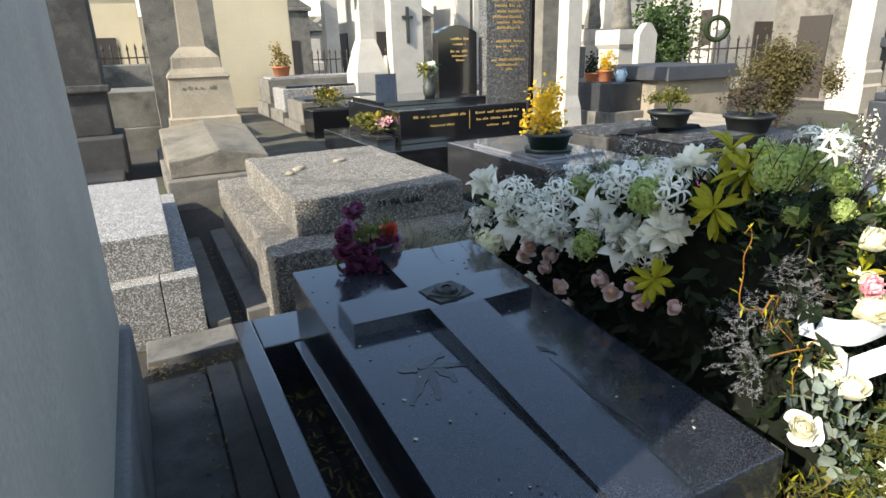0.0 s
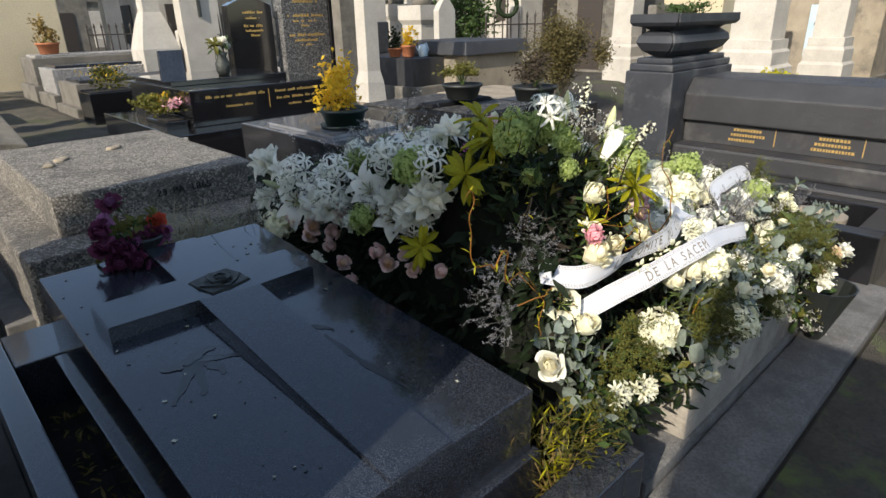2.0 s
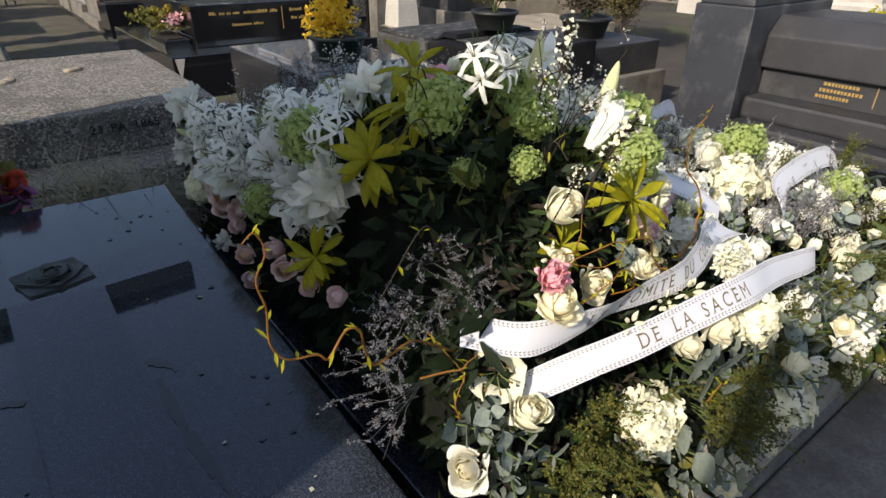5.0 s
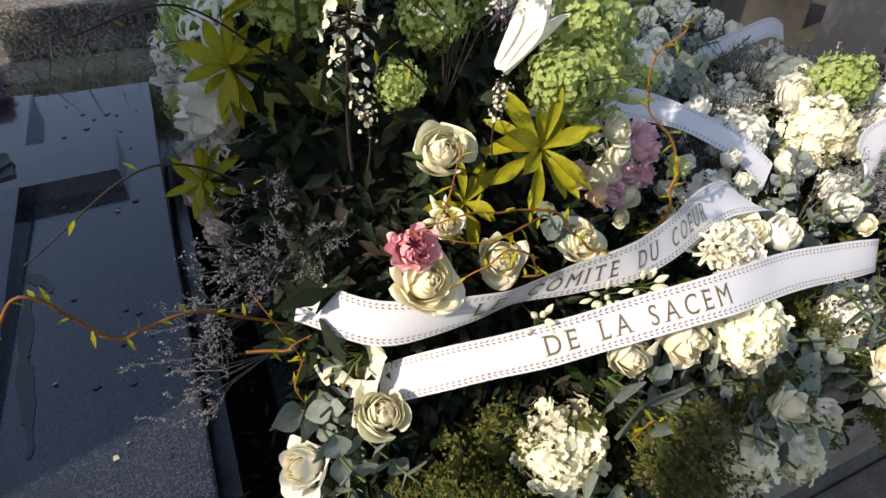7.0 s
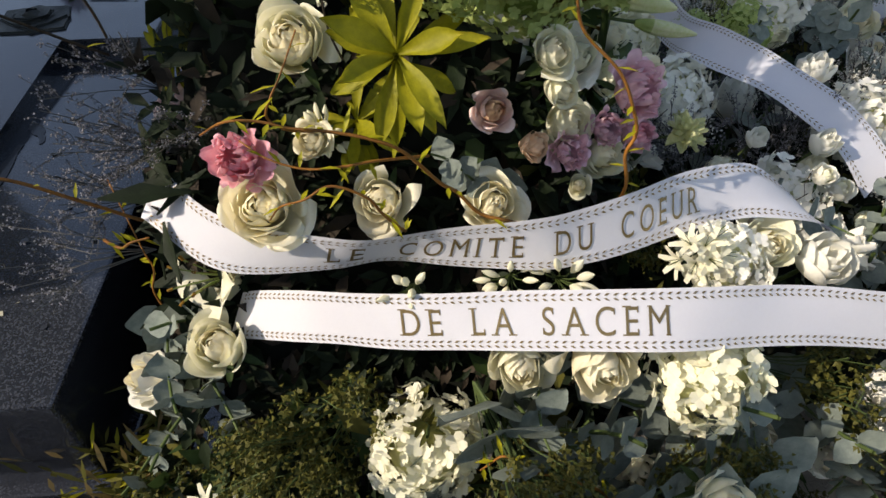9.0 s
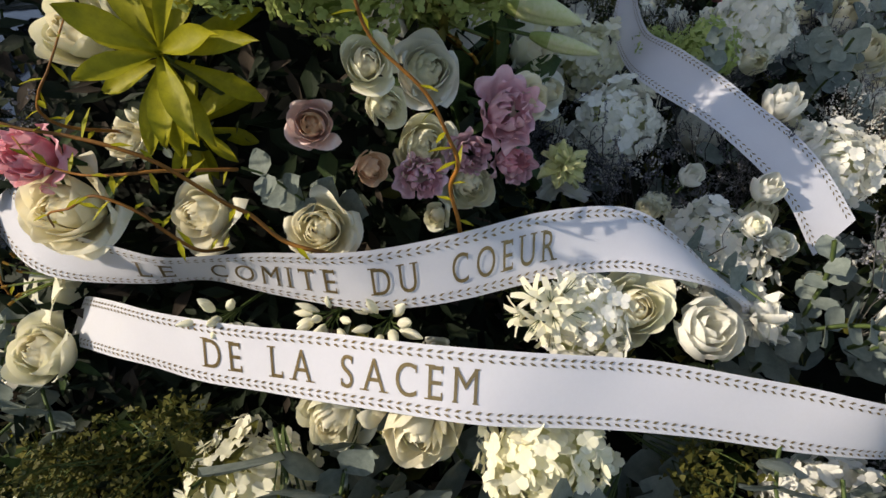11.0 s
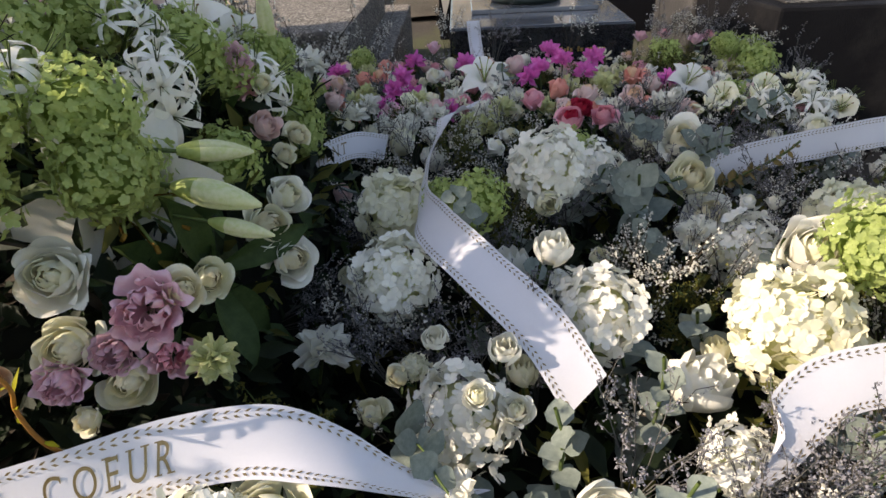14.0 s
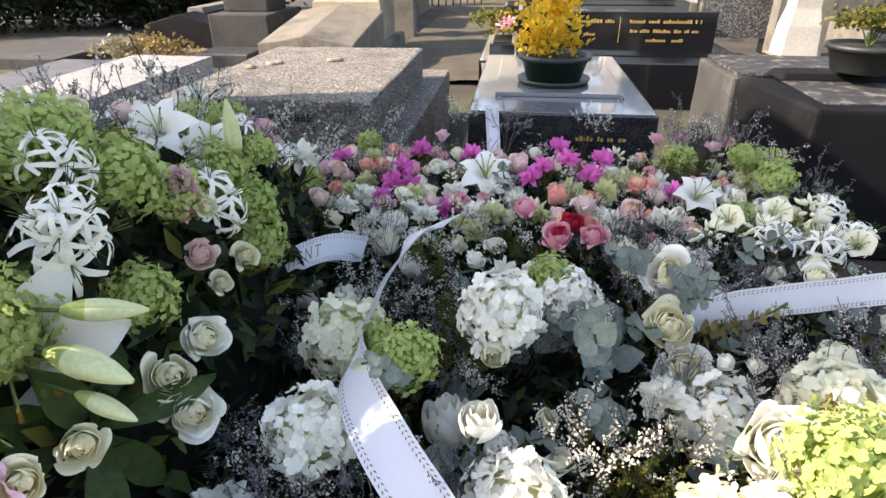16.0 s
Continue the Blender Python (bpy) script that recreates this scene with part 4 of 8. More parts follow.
FLOWERS = {
    "rose_white": [rose_mesh("rose", "petal_white", "petal_cream", 11), rose_mesh("rose", "petal_white", "petal_ivory", 12, 1.0), rose_mesh("rose", "petal_ivory", "petal_cream", 13, 0.7)],
    "rose_cream": [rose_mesh("rose", "petal_cream", "petal_cream", 14), rose_mesh("rose", "petal_ivory", "petal_cream", 15, 1.05)],
    "rose_blush": [rose_mesh("rose", "petal_blush", "petal_peach", 16), rose_mesh("rose", "petal_blush", "petal_blush", 17, 0.6)],
    "rose_salmon": [rose_mesh("rose", "petal_salmon", "petal_salmon", 18), rose_mesh("rose", "petal_salmon", "petal_peach", 19, 1.2)],
    "rose_pink": [rose_mesh("rose", "petal_pink", "petal_red", 20), rose_mesh("rose", "petal_pink", "petal_pink", 21, 1.2)],
    "rose_red": [rose_mesh("rose", "petal_red", "petal_red", 22)],
    "rose_peach": [rose_mesh("rose", "petal_peach", "petal_peach", 23)],
    "cloth_rose": [rose_mesh("rose", "petal_cloth", "petal_cloth", 24, 1.3, 0.4, 13), rose_mesh("rose", "petal_cloth", "petal_mauve", 25, 1.1, 0.5, 13)],
    "cloth_rose_mauve": [rose_mesh("rose", "petal_mauve", "petal_cloth", 90, 1.2, 0.4, 13)],
    "cloth_rose_red": [rose_mesh("rose", "petal_orange", "petal_orange", 26, 1.3, 0.4, 13)],
    "lisianthus": [rose_mesh("lisianthus", "petal_lilac", "petal_lilac", 27, 1.4, 0.8, 15, 0.06), rose_mesh("lisianthus", "petal_lilac", "petal_pink", 28, 1.1, 0.9, 13, 0.06)],
    "lisianthus_pink": [rose_mesh("lisianthus", "petal_pink", "petal_pink", 29, 1.35, 0.9, 16, 0.05)],
    "hydrangea": [ball_mesh("hydrangea_head", "petal_ivory", 31, 210, 4, 0.08, 2.1, "petal_pale_lime", 1.0, 0.42, 0.34), ball_mesh("hydrangea_head", "petal_white", 32, 190, 4, 0.084, 2.1, "petal_pale_lime", 1.0, 0.45, 0.36)],
    "viburnum": [ball_mesh("viburnum_ball", "petal_lime", 33, 430, 5, 0.05, 2.75, "lime_core", 0.85, 0.45, 0.36), ball_mesh("viburnum_ball", "petal_lime", 34, 400, 5, 0.052, 2.75, "lime_core", 0.85, 0.45, 0.4)],
    "lily": [lily_mesh("lily", "petal_white", 35), lily_mesh("lily", "petal_white", 36, 0.75), lily_mesh("lily", "petal_white", 37, 1.2)],
    "lily_half": [lily_mesh("lily", "petal_white", 84, 0.34, 0.95, 0.125, False)],
    "bud_cluster": [bud_cluster_mesh("budding_head", "petal_ivory", 85)],
    "waxflower": [wax_mesh("waxflower_twig", "petal_ivory", 86, 54), wax_mesh("waxflower_twig", "petal_ivory", 87, 46)],
    "lily_bud": [bud_mesh("lily_bud", "bud_skin", 38, 0.135), bud_mesh("lily_bud", "bud_skin", 39, 0.12)],
    "tulip": [cup_mesh("tulip", "petal_white", 40), cup_mesh("tulip", "petal_ivory", 41, 0.1), cup_mesh("tulip", "petal_white", 42, 0.5, 15)],
    "nerine": [umbel_mesh("nerine", "petal_white", 43, 7, 0.25, 0.062, 1.35), umbel_mesh("nerine", "petal_white", 44, 6, 0.26, 0.058, 1.5)],
    "agapanthus": [umbel_mesh("agapanthus", "petal_ivory", 45, 9, 0.24, 0.085, 0.3)],
    "star_flower": [lily_mesh("star_flower", "petal_white", 46, 1.6, 0.45, 0.13, False)],
    "stock_magenta": [blossom_mesh("carnation", "petal_magenta", 47)],
    "stock_white": [blossom_mesh("carnation", "petal_white", 48)],
    "stock_lime": [blossom_mesh("button_flower", "petal_pale_lime", 49, 40)],
    "alstroemeria_cream": [lily_mesh("alstroemeria", "petal_ivory", 83, 0.55, 0.62, 0.26)],
    "alstroemeria": [lily_mesh("alstroemeria", "petal_peach", 50, 0.6)],
    "gold_leaves": [rosette_mesh("leaf_whorl", "leaf_gold", 51, 20, 0.44, 0.118), rosette_mesh("leaf_whorl", "leaf_gold", 52, 18, 0.46, 0.122)],
    "green_leaves": [rosette_mesh("leaf_whorl", "leaf_mid", 53, 10), rosette_mesh("leaf_whorl", "leaf_olive", 54, 12, 0.5, 0.2)],
    "eucalyptus": [sprig_mesh("eucalyptus_sprig", "leaf_blue", 55), sprig_mesh("eucalyptus_sprig", "leaf_blue", 56, 6, 0.3)],
    "eucalyptus_round": [sprig_mesh("eucalyptus_sprig", "leaf_blue", 88, 5, 0.33, 1.05, 0.5), sprig_mesh("eucalyptus_sprig", "leaf_blue", 89, 4, 0.36, 1.0, 0.7)],
    "olive_sprig": [sprig_mesh("leaf_sprig", "leaf_olive", 57, 14, 0.16, 0.4), sprig_mesh("leaf_sprig", "leaf_dry", 58, 12, 0.14, 0.6)],
    "statice": [spray_mesh("statice_spray", "haze_grey", 59, 9, 60, 0.0095, "twig_grey", 0.45, 0.014, 6), spray_mesh("statice_spray", "haze_grey", 60, 10, 55, 0.010, "twig_grey", 0.4, 0.014, 6)],
    "haze": [spray_mesh("waxflower_spray", "haze_white", 61, 6, 36, 0.0135, "twig_dark", 0.32, 0.022, 4), spray_mesh("waxflower_spray", "haze_white", 62, 6, 32, 0.0145, "twig_dark", 0.36, 0.022, 4)],
    "moss_sprig": [spray_mesh("fern_sprig", "leaf_olive", 63, 12, 75, 0.017, "stem", 0.4, 0.03, 6), spray_mesh("fern_sprig", "leaf_olive", 64, 11, 75, 0.016, "stem", 0.35, 0.03, 6)],
}


def ease(q):
    q = min(1.0, max(0.0, q))
    return q * q * (3 - 2 * q)


def heap(x, y):
    """Height of the flower heap over the plan."""
    base = 0.52 + 0.28 * ease((y - 0.5) / 0.3)
    base -= 0.32 * ease((1.58 - x) / 0.2) + 0.35 * ease((x - 3.55) / 0.25) + 0.3 * ease((y - 2.75) / 0.25)
    d = (abs(x - 1.82) / 0.42) ** 3 + (abs(y - 1.4) / 0.95) ** 3
    return base + (0.5 - 0.12 * ease((y - 1.35) / 0.5)) * math.sqrt(max(0.0, 1 - d)) * ease((y - 0.72) / 0.30)


def heap_normal(x, y):
    e = 0.06
    g = Vector((heap(x - e, y) - heap(x + e, y), heap(x, y - e) - heap(x, y + e), 2 * e)).normalized()
    return (g + Vector((0, -0.25, 0.75))).normalized()


spray_a = thing("tall_spray", (1.85, 1.4, 0.2), "tall spray of white lilies, green snowballs and pale roses", "bouquet", "funeral flowers")
spray_b = thing("white_spray", (2.6, 1.3, 0.5), "broad white spray of roses, hydrangeas and eucalyptus", "bouquet", "funeral flowers")
spray_c = thing("pink_spray", (2.85, 2.45, 0.5), "mixed spray of pink, salmon and magenta flowers", "bouquet", "funeral flowers")
PLACED = []
SPRIGS = ("statice", "haze", "moss_sprig", "olive_sprig", "eucalyptus", "eucalyptus_round", "waxflower")
flower_rnd = random.Random(77)


def region(x, y):
    if y > 2.08 and x > 2.08:
        return spray_c
    return spray_a if x < 2.28 and y > 0.78 else spray_b


def put(kind, x, y, z, size, face=None, spin=None, owner=None, pick=None, tilt=0.25):
    """One flower or sprig with its middle at a place. face: the way that it looks."""
    me = FLOWERS[kind][flower_rnd.randrange(len(FLOWERS[kind])) if pick is None else pick]
    n_ = Vector(face).normalized() if face else heap_normal(x, y)
    if not face:
        n_ = (n_ + tilt * Vector((flower_rnd.gauss(0, 1), flower_rnd.gauss(0, 1), flower_rnd.gauss(0, 0.6)))).normalized()
    if kind == "star_flower":
        size *= 0.6
    if kind.startswith("rose") or kind == "hydrangea":
        size *= 0.86
    if kind.startswith("rose") and (owner or region(x, y)) == spray_c:
        size *= 1.22
        z += 0.012
    ob = new(me.name, me)
    ob.parent = owner or region(x, y)
    q = n_.to_track_quat('Z', 'Y').to_matrix().to_4x4()
    sink = 0.75 if kind in SPRIGS else 0.22
    p = Vector((x, y, z)) - n_ * size * sink - Vector(ob.parent.location)
    spin = flower_rnd.uniform(0, 6.28) if spin is None else spin
    ob.matrix_basis = Matrix.Translation(p) @ q @ Matrix.Rotation(spin, 4, 'Z') @ Matrix.Diagonal((size, size, size * flower_rnd.uniform(0.9, 1.1), 1))
    PLACED.append((x, y, size * 0.5))
    return ob


ACROSS = {"hydrangea": 0.80, "viburnum": 0.95, "tulip": 0.88, "lisianthus": 0.78, "lisianthus_pink": 0.78, "agapanthus": 0.9, "stock_lime": 0.9, "stock_white": 0.9, "stock_magenta": 0.9, "lily": 1.0, "gold_leaves": 0.8}


def bloom(kind, x, y, z, across, face=None, pick=None, owner=None):
    """A flower with its face at a place, by its breadth in metres."""
    return put(kind, x, y, z, across / ACROSS.get(kind, 0.61), face, None, owner, pick)


# sheet under the flowers, coloured near-black as the shade in the gaps
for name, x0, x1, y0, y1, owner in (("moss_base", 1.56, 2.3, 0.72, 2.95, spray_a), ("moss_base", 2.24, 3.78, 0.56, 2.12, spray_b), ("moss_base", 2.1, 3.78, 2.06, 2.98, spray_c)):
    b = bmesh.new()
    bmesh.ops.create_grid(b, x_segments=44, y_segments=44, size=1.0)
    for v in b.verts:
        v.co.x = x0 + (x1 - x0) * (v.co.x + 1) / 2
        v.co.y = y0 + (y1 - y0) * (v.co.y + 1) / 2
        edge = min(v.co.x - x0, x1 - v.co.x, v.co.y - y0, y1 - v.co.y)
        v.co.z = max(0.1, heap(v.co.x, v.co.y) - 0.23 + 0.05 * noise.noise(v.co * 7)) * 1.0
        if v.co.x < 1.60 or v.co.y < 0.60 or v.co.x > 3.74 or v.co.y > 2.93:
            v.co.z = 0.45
    part("moss_base", b, "moss_foam", owner, "near-black sheet for the shade under the flowers", True)

# ---------------------------------------------------------------- tall spray: the flowers one can tell apart
OUT = (-0.75, -0.55, 0.45)          # towards the cross tomb
SEE = (-0.3, -0.85, 0.5)            # towards the path
bloom("viburnum", 1.643, 1.074, 1.30, 0.125, (-0.4, -0.7, 0.5))
bloom("viburnum", 1.834, 0.984, 1.27, 0.105, (-0.2, -0.7, 0.6))
put("viburnum", 1.51, 1.47, 1.17, 0.15)
put("viburnum", 1.90, 1.72, 1.17, 0.13)
put("viburnum", 1.66, 1.96, 1.10, 0.14)
put("viburnum", 1.46, 1.71, 0.92, 0.13)
put("viburnum", 1.69, 1.03, 1.17, 0.08)
put("viburnum", 1.757, 0.93, 1.195, 0.075)
bloom("viburnum", 2.07, 0.92, 1.25, 0.12, (0.1, -0.6, 0.7), 1)
bloom("viburnum", 2.172, 0.965, 1.165, 0.115, (0.45, -0.6, 0.6))
bloom("viburnum", 2.155, 0.985, 1.225, 0.115, (0.35, -0.6, 0.7))
put("viburnum", 2.13, 1.06, 1.12, 0.15, (0.7, -0.5, 0.5))
put("viburnum", 2.13, 1.73, 1.02, 0.12)
put("viburnum", 2.14, 1.45, 1.15, 0.12)
bloom("viburnum", 2.04, 0.865, 1.19, 0.145, (0.1, -0.8, 0.5))
put("viburnum", 1.98, 1.18, 1.28, 0.14)
put("viburnum", 2.20, 1.62, 0.98, 0.14)
bloom("viburnum", 1.948, 0.80, 1.215, 0.10, (0, -0.75, 0.6))
put("nerine", 1.63, 0.92, 1.40, 0.16, (-0.1, -0.5, 0.85))
put("nerine", 1.90, 1.15, 1.37, 0.16)
put("star_flower", 1.92, 1.05, 1.37, 0.15, (-0.4, -0.7, 0.5))
put("nerine", 1.52, 1.95, 1.07, 0.2, OUT)
put("nerine", 1.46, 1.92, 0.99, 0.2, OUT)
put("nerine", 1.54, 1.62, 1.17, 0.2, OUT)
put("nerine", 1.54, 1.37, 1.18, 0.18, OUT)
put("nerine", 1.62, 2.20, 0.98, 0.2)
put("nerine", 1.78, 2.45, 0.92, 0.2)
put("nerine", 2.15, 1.18, 1.20, 0.145, (0.6, -0.6, 0.5))
put("nerine", 2.09, 0.99, 1.24, 0.145, (0.5, -0.6, 0.6))
put("nerine", 2.08, 1.28, 1.26, 0.145)
put("nerine", 2.13, 1.20, 1.18, 0.18)
put("nerine", 2.17, 1.52, 1.10, 0.18)
put("lily_half", 1.94, 0.89, 1.262, 0.165, (0.5, -0.15, 0.8))
put("lily_bud", 1.985, 0.93, 1.31, 0.12, (0.45, 0, 0.9), pick=1)
put("lily", 1.50, 1.69, 1.03, 0.16, OUT, pick=0)
put("lily", 1.50, 1.54, 0.95, 0.17, OUT, pick=0)
put("lily", 1.82, 1.81, 1.20, 0.15, (0, -0.2, 1), pick=1)
put("lily", 1.72, 1.68, 1.22, 0.14, (-0.3, -0.2, 1), pick=1)
put("lily", 2.02, 1.60, 1.22, 0.14, (0.2, -0.6, 0.7), pick=0)
put("lily", 2.10, 1.66, 1.17, 0.14, (0.4, -0.5, 0.7), pick=1)
put("lily", 2.16, 1.03, 1.07, 0.26, (0.7, -0.55, 0.1), pick=0)
bloom("alstroemeria_cream", 1.60, 0.82, 0.80, 0.115, (-0.55, -0.55, 0.45), owner=spray_b)
put("lily", 1.50, 2.28, 0.86, 0.2, OUT)
put("lily_bud", 2.225, 1.12, 1.112, 0.10, (0.85, 0.45, -0.2), pick=0)
put("lily_bud", 2.275, 1.02, 1.05, 0.085, (0.9, -0.2, -0.15), pick=1)
put("lily_bud", 2.245, 1.05, 1.083, 0.125, (0.96, -0.1, -0.15), pick=0)
put("lily_bud", 1.88, 1.05, 1.35, 0.12, (0.1, 0, 1), pick=1)
put("lily_bud", 2.15, 1.66, 1.18, 0.13, (0.1, -0.1, 1), pick=1)
put("lily_bud", 1.54, 2.50, 0.88, 0.16, (-0.7, -0.1, 0.5), pick=1)
bloom("rose_white", 1.785, 0.838, 1.128, 0.094, (-0.05, -0.75, 0.65), 2)
bloom("rose_cream", 2.067, 0.81, 1.118, 0.056, (0.2, -0.75, 0.6), 1)
bloom("rose_white", 2.12, 0.892, 1.075, 0.082, (0.35, -0.75, 0.55), 1)
bloom("rose_white", 2.083, 0.812, 1.068, 0.048, (0.3, -0.6, 0.1), 2)
bloom("rose_cream", 2.116, 0.868, 0.995, 0.076, (0.2, -0.8, 0.5), 1)
bloom("rose_blush", 2.006, 0.815, 1.047, 0.054, (0.1, -0.8, 0.5), 0)
bloom("rose_peach", 2.065, 0.823, 0.99, 0.042, (0.5, -0.6, 0.2))
bloom("rose_white", 2.17, 0.865, 0.945, 0.07, (0.2, -0.8, 0.3), 2)
bloom("stock_lime", 2.272, 0.87, 0.977, 0.05, (0.3, -0.7, 0.6))
bloom("rose_cream", 2.235, 0.925, 1.03, 0.05, (0.5, -0.6, 0.5), 0)
bloom("rose_cream", 2.127, 0.836, 0.922, 0.034, SEE)
bloom("lisianthus_pink", 1.714, 0.788, 1.017, 0.078, (-0.15, -0.8, 0.6))
bloom("lisianthus", 2.209, 0.884, 1.033, 0.086, (0.3, -0.75, 0.5), 0)
bloom("lisianthus", 2.222, 0.884, 0.967, 0.066, (0.45, -0.75, 0.4), 1)
bloom("lisianthus", 2.113, 0.84, 0.968, 0.06, (0.1, -0.8, 0.3), 0)
bloom("lisianthus", 2.165, 0.868, 0.985, 0.055, (0.2, -0.8, 0.4), 0)
put("lisianthus_pink", 2.15, 1.44, 1.12, 0.09, (0.4, -0.6, 0.6))
put("rose_cream", 2.22, 1.02, 0.98, 0.10, (0.6, -0.6, 0.4))
bloom("rose_white", 2.262, 1.15, 0.985, 0.075, (0.6, -0.6, 0.4), 2)
bloom("rose_white", 2.29, 1.14, 0.93, 0.08, (0.6, -0.6, 0.4), 0)
bloom("rose_white", 2.27, 1.24, 0.99, 0.075, (0.6, -0.5, 0.5), 1)
for bx, by, bz, ba in ((1.45, 1.585, 0.81, 0.075), (1.44, 1.505, 0.785, 0.07), (1.45, 1.375, 0.795, 0.07), (1.43, 1.80, 0.705, 0.07), (1.42, 1.735, 0.65, 0.065), (1.46, 1.43, 0.84, 0.06), (1.47, 1.92, 0.80, 0.08), (1.46, 1.98, 0.87, 0.075), (1.46, 2.06, 0.80, 0.08),
                       (1.47, 1.96, 0.73, 0.07), (1.47, 2.12, 0.74, 0.075), (1.50, 1.90, 0.90, 0.07), (1.46, 1.24, 0.83, 0.06), (1.50, 2.3, 0.76, 0.07)):
    bloom("rose_blush", bx, by, bz, ba, (-0.8 + flower_rnd.uniform(-0.2, 0.3), -0.5 + flower_rnd.uniform(-0.3, 0.3), 0.3), owner=spray_a)
put("hydrangea", 1.62, 2.78, 0.66, 0.2, OUT)
put("hydrangea", 1.56, 2.62, 0.66, 0.18, OUT)
put("hydrangea", 1.50, 2.46, 0.70, 0.17, OUT)
put("stock_white", 1.44, 2.02, 0.66, 0.08, OUT)
put("stock_white", 1.48, 1.78, 0.88, 0.09, OUT)
put("gold_leaves", 1.90, 0.755, 1.15, 0.185, (0.05, -0.75, 0.65), pick=0)
put("gold_leaves", 1.54, 1.19, 1.18, 0.21, (-0.5, -0.5, 0.6), pick=0)
put("gold_leaves", 1.76, 1.32, 1.34, 0.21, (-0.1, -0.3, 0.9), pick=1)
put("gold_leaves", 1.45, 1.33, 0.90, 0.18, OUT, pick=0)
put("gold_leaves", 1.84, 0.88, 1.01, 0.15, (-0.2, -0.6, 0.7), pick=1)
put("gold_leaves", 1.66, 1.20, 1.30, 0.22, pick=1)
put("green_leaves", 2.22, 1.06, 0.96, 0.30, (0.8, -0.4, 0.3), pick=0)
put("green_leaves", 2.02, 1.42, 1.24, 0.2)
put("waxflower", 1.60, 0.62, 1.335, 0.17, (-0.1, -0.35, 0.9), pick=0)
put("waxflower", 1.64, 0.72, 1.235, 0.11, (-0.1, -0.4, 0.9), pick=1)
put("waxflower", 1.835, 0.79, 1.19, 0.11, (-0.1, -0.3, 0.9), pick=1)
put("waxflower", 1.88, 0.98, 1.37, 0.2, (0.1, -0.2, 0.9), pick=0)
put("haze", 2.00, 1.00, 1.30, 0.25, (0.3, -0.2, 0.9))
put("haze", 1.88, 0.95, 1.32, 0.26, (0.2, -0.1, 1))
put("haze", 2.05, 1.75, 1.1, 0.26, (0.2, 0, 1))

# ---------------------------------------------------------------- white spray
bloom("rose_white", 1.638, 0.745, 0.755, 0.10, (-0.1, -0.45, 0.85), 2, spray_b)
bloom("rose_white", 1.493, 0.785, 0.64, 0.095, (-0.65, -0.35, 0.65), 0, spray_b)
bloom("rose_cream", 2.03, 0.645, 0.792, 0.085, (-0.1, -0.85, 0.3), 1)
bloom("rose_cream", 2.126, 0.622, 0.812, 0.105, (0.05, -0.8, 0.3), 0)
bloom("rose_cream", 1.734, 0.778, 0.955, 0.105, (0.0, -0.75, 0.65), 0, spray_b)
bloom("rose_cream", 1.866, 0.80, 0.935, 0.082, SEE, 0)
bloom("rose_cream", 1.79, 0.84, 1.0, 0.05, SEE, 0)
bloom("rose_cream", 2.008, 0.778, 0.945, 0.076, (0, -0.7, 0.6), 0)
put("rose_cream", 2.20, 0.58, 0.63, 0.10, (0.1, -0.85, 0.3))
put("rose_cream", 2.36, 0.60, 0.66, 0.10, (0.1, -0.85, 0.3))
put("rose_white", 2.47, 0.58, 0.62, 0.09, (0.1, -0.85, 0.3))
bloom("tulip", 2.682, 0.775, 0.845, 0.075, (0.05, -0.4, 0.9), 2)
bloom("hydrangea", 1.915, 0.615, 0.65, 0.155, (0, -0.85, 0.4), 0)
bloom("hydrangea", 2.258, 0.60, 0.795, 0.14, (0.05, -0.8, 0.3), 0)
bloom("hydrangea", 2.292, 0.712, 0.89, 0.10, (0.05, -0.7, 0.6), 1)
bloom("rose_cream", 2.345, 0.735, 0.895, 0.09, (0, -0.6, 0.7), 1)
put("hydrangea", 2.60, 0.62, 0.68, 0.18, (0.1, -0.85, 0.4))
put("hydrangea", 2.82, 0.60, 0.64, 0.18, (0.1, -0.85, 0.4))
bloom("hydrangea", 2.53, 0.96, 0.80, 0.15, (0, -0.4, 1), 1)
bloom("hydrangea", 2.42, 1.206, 0.86, 0.145, (0, -0.5, 0.8), 1)
bloom("hydrangea", 2.404, 1.455, 0.86, 0.16, (0, -0.5, 0.8), 0)
bloom("hydrangea", 2.705, 1.45, 0.945, 0.15, (0, -0.5, 0.9), 1)
bloom("hydrangea", 2.74, 1.115, 0.85, 0.15, (0, -0.4, 0.9), 1)
bloom("hydrangea", 3.026, 1.09, 0.84, 0.19, (-0.1, -0.4, 0.9), 0)
bloom("hydrangea", 3.11, 1.42, 0.765, 0.165, (-0.1, -0.4, 0.9), 1)
put("hydrangea", 3.28, 1.42, 0.85, 0.2, pick=0)
put("hydrangea", 2.86, 1.70, 0.83, 0.17, pick=1)
put("hydrangea", 3.16, 0.86, 0.80, 0.18, (0, -0.6, 0.8), pick=1)
put("hydrangea", 3.40, 1.12, 0.83, 0.2, pick=1)
put("hydrangea", 3.07, 0.68, 0.68, 0.16, (0, -0.8, 0.5), pick=0)
bloom("viburnum", 2.56, 1.285, 0.955, 0.11, (0, -0.5, 0.8), 0)
bloom("viburnum", 2.50, 1.36, 0.92, 0.08, (0, -0.5, 0.8), 1)
put("viburnum", 3.16, 1.16, 0.94, 0.17, pick=1)
put("viburnum", 3.25, 1.29, 0.86, 0.16, pick=0)
put("viburnum", 3.25, 0.84, 0.84, 0.15, pick=0)
put("viburnum", 2.80, 1.76, 0.84, 0.13, pick=0)
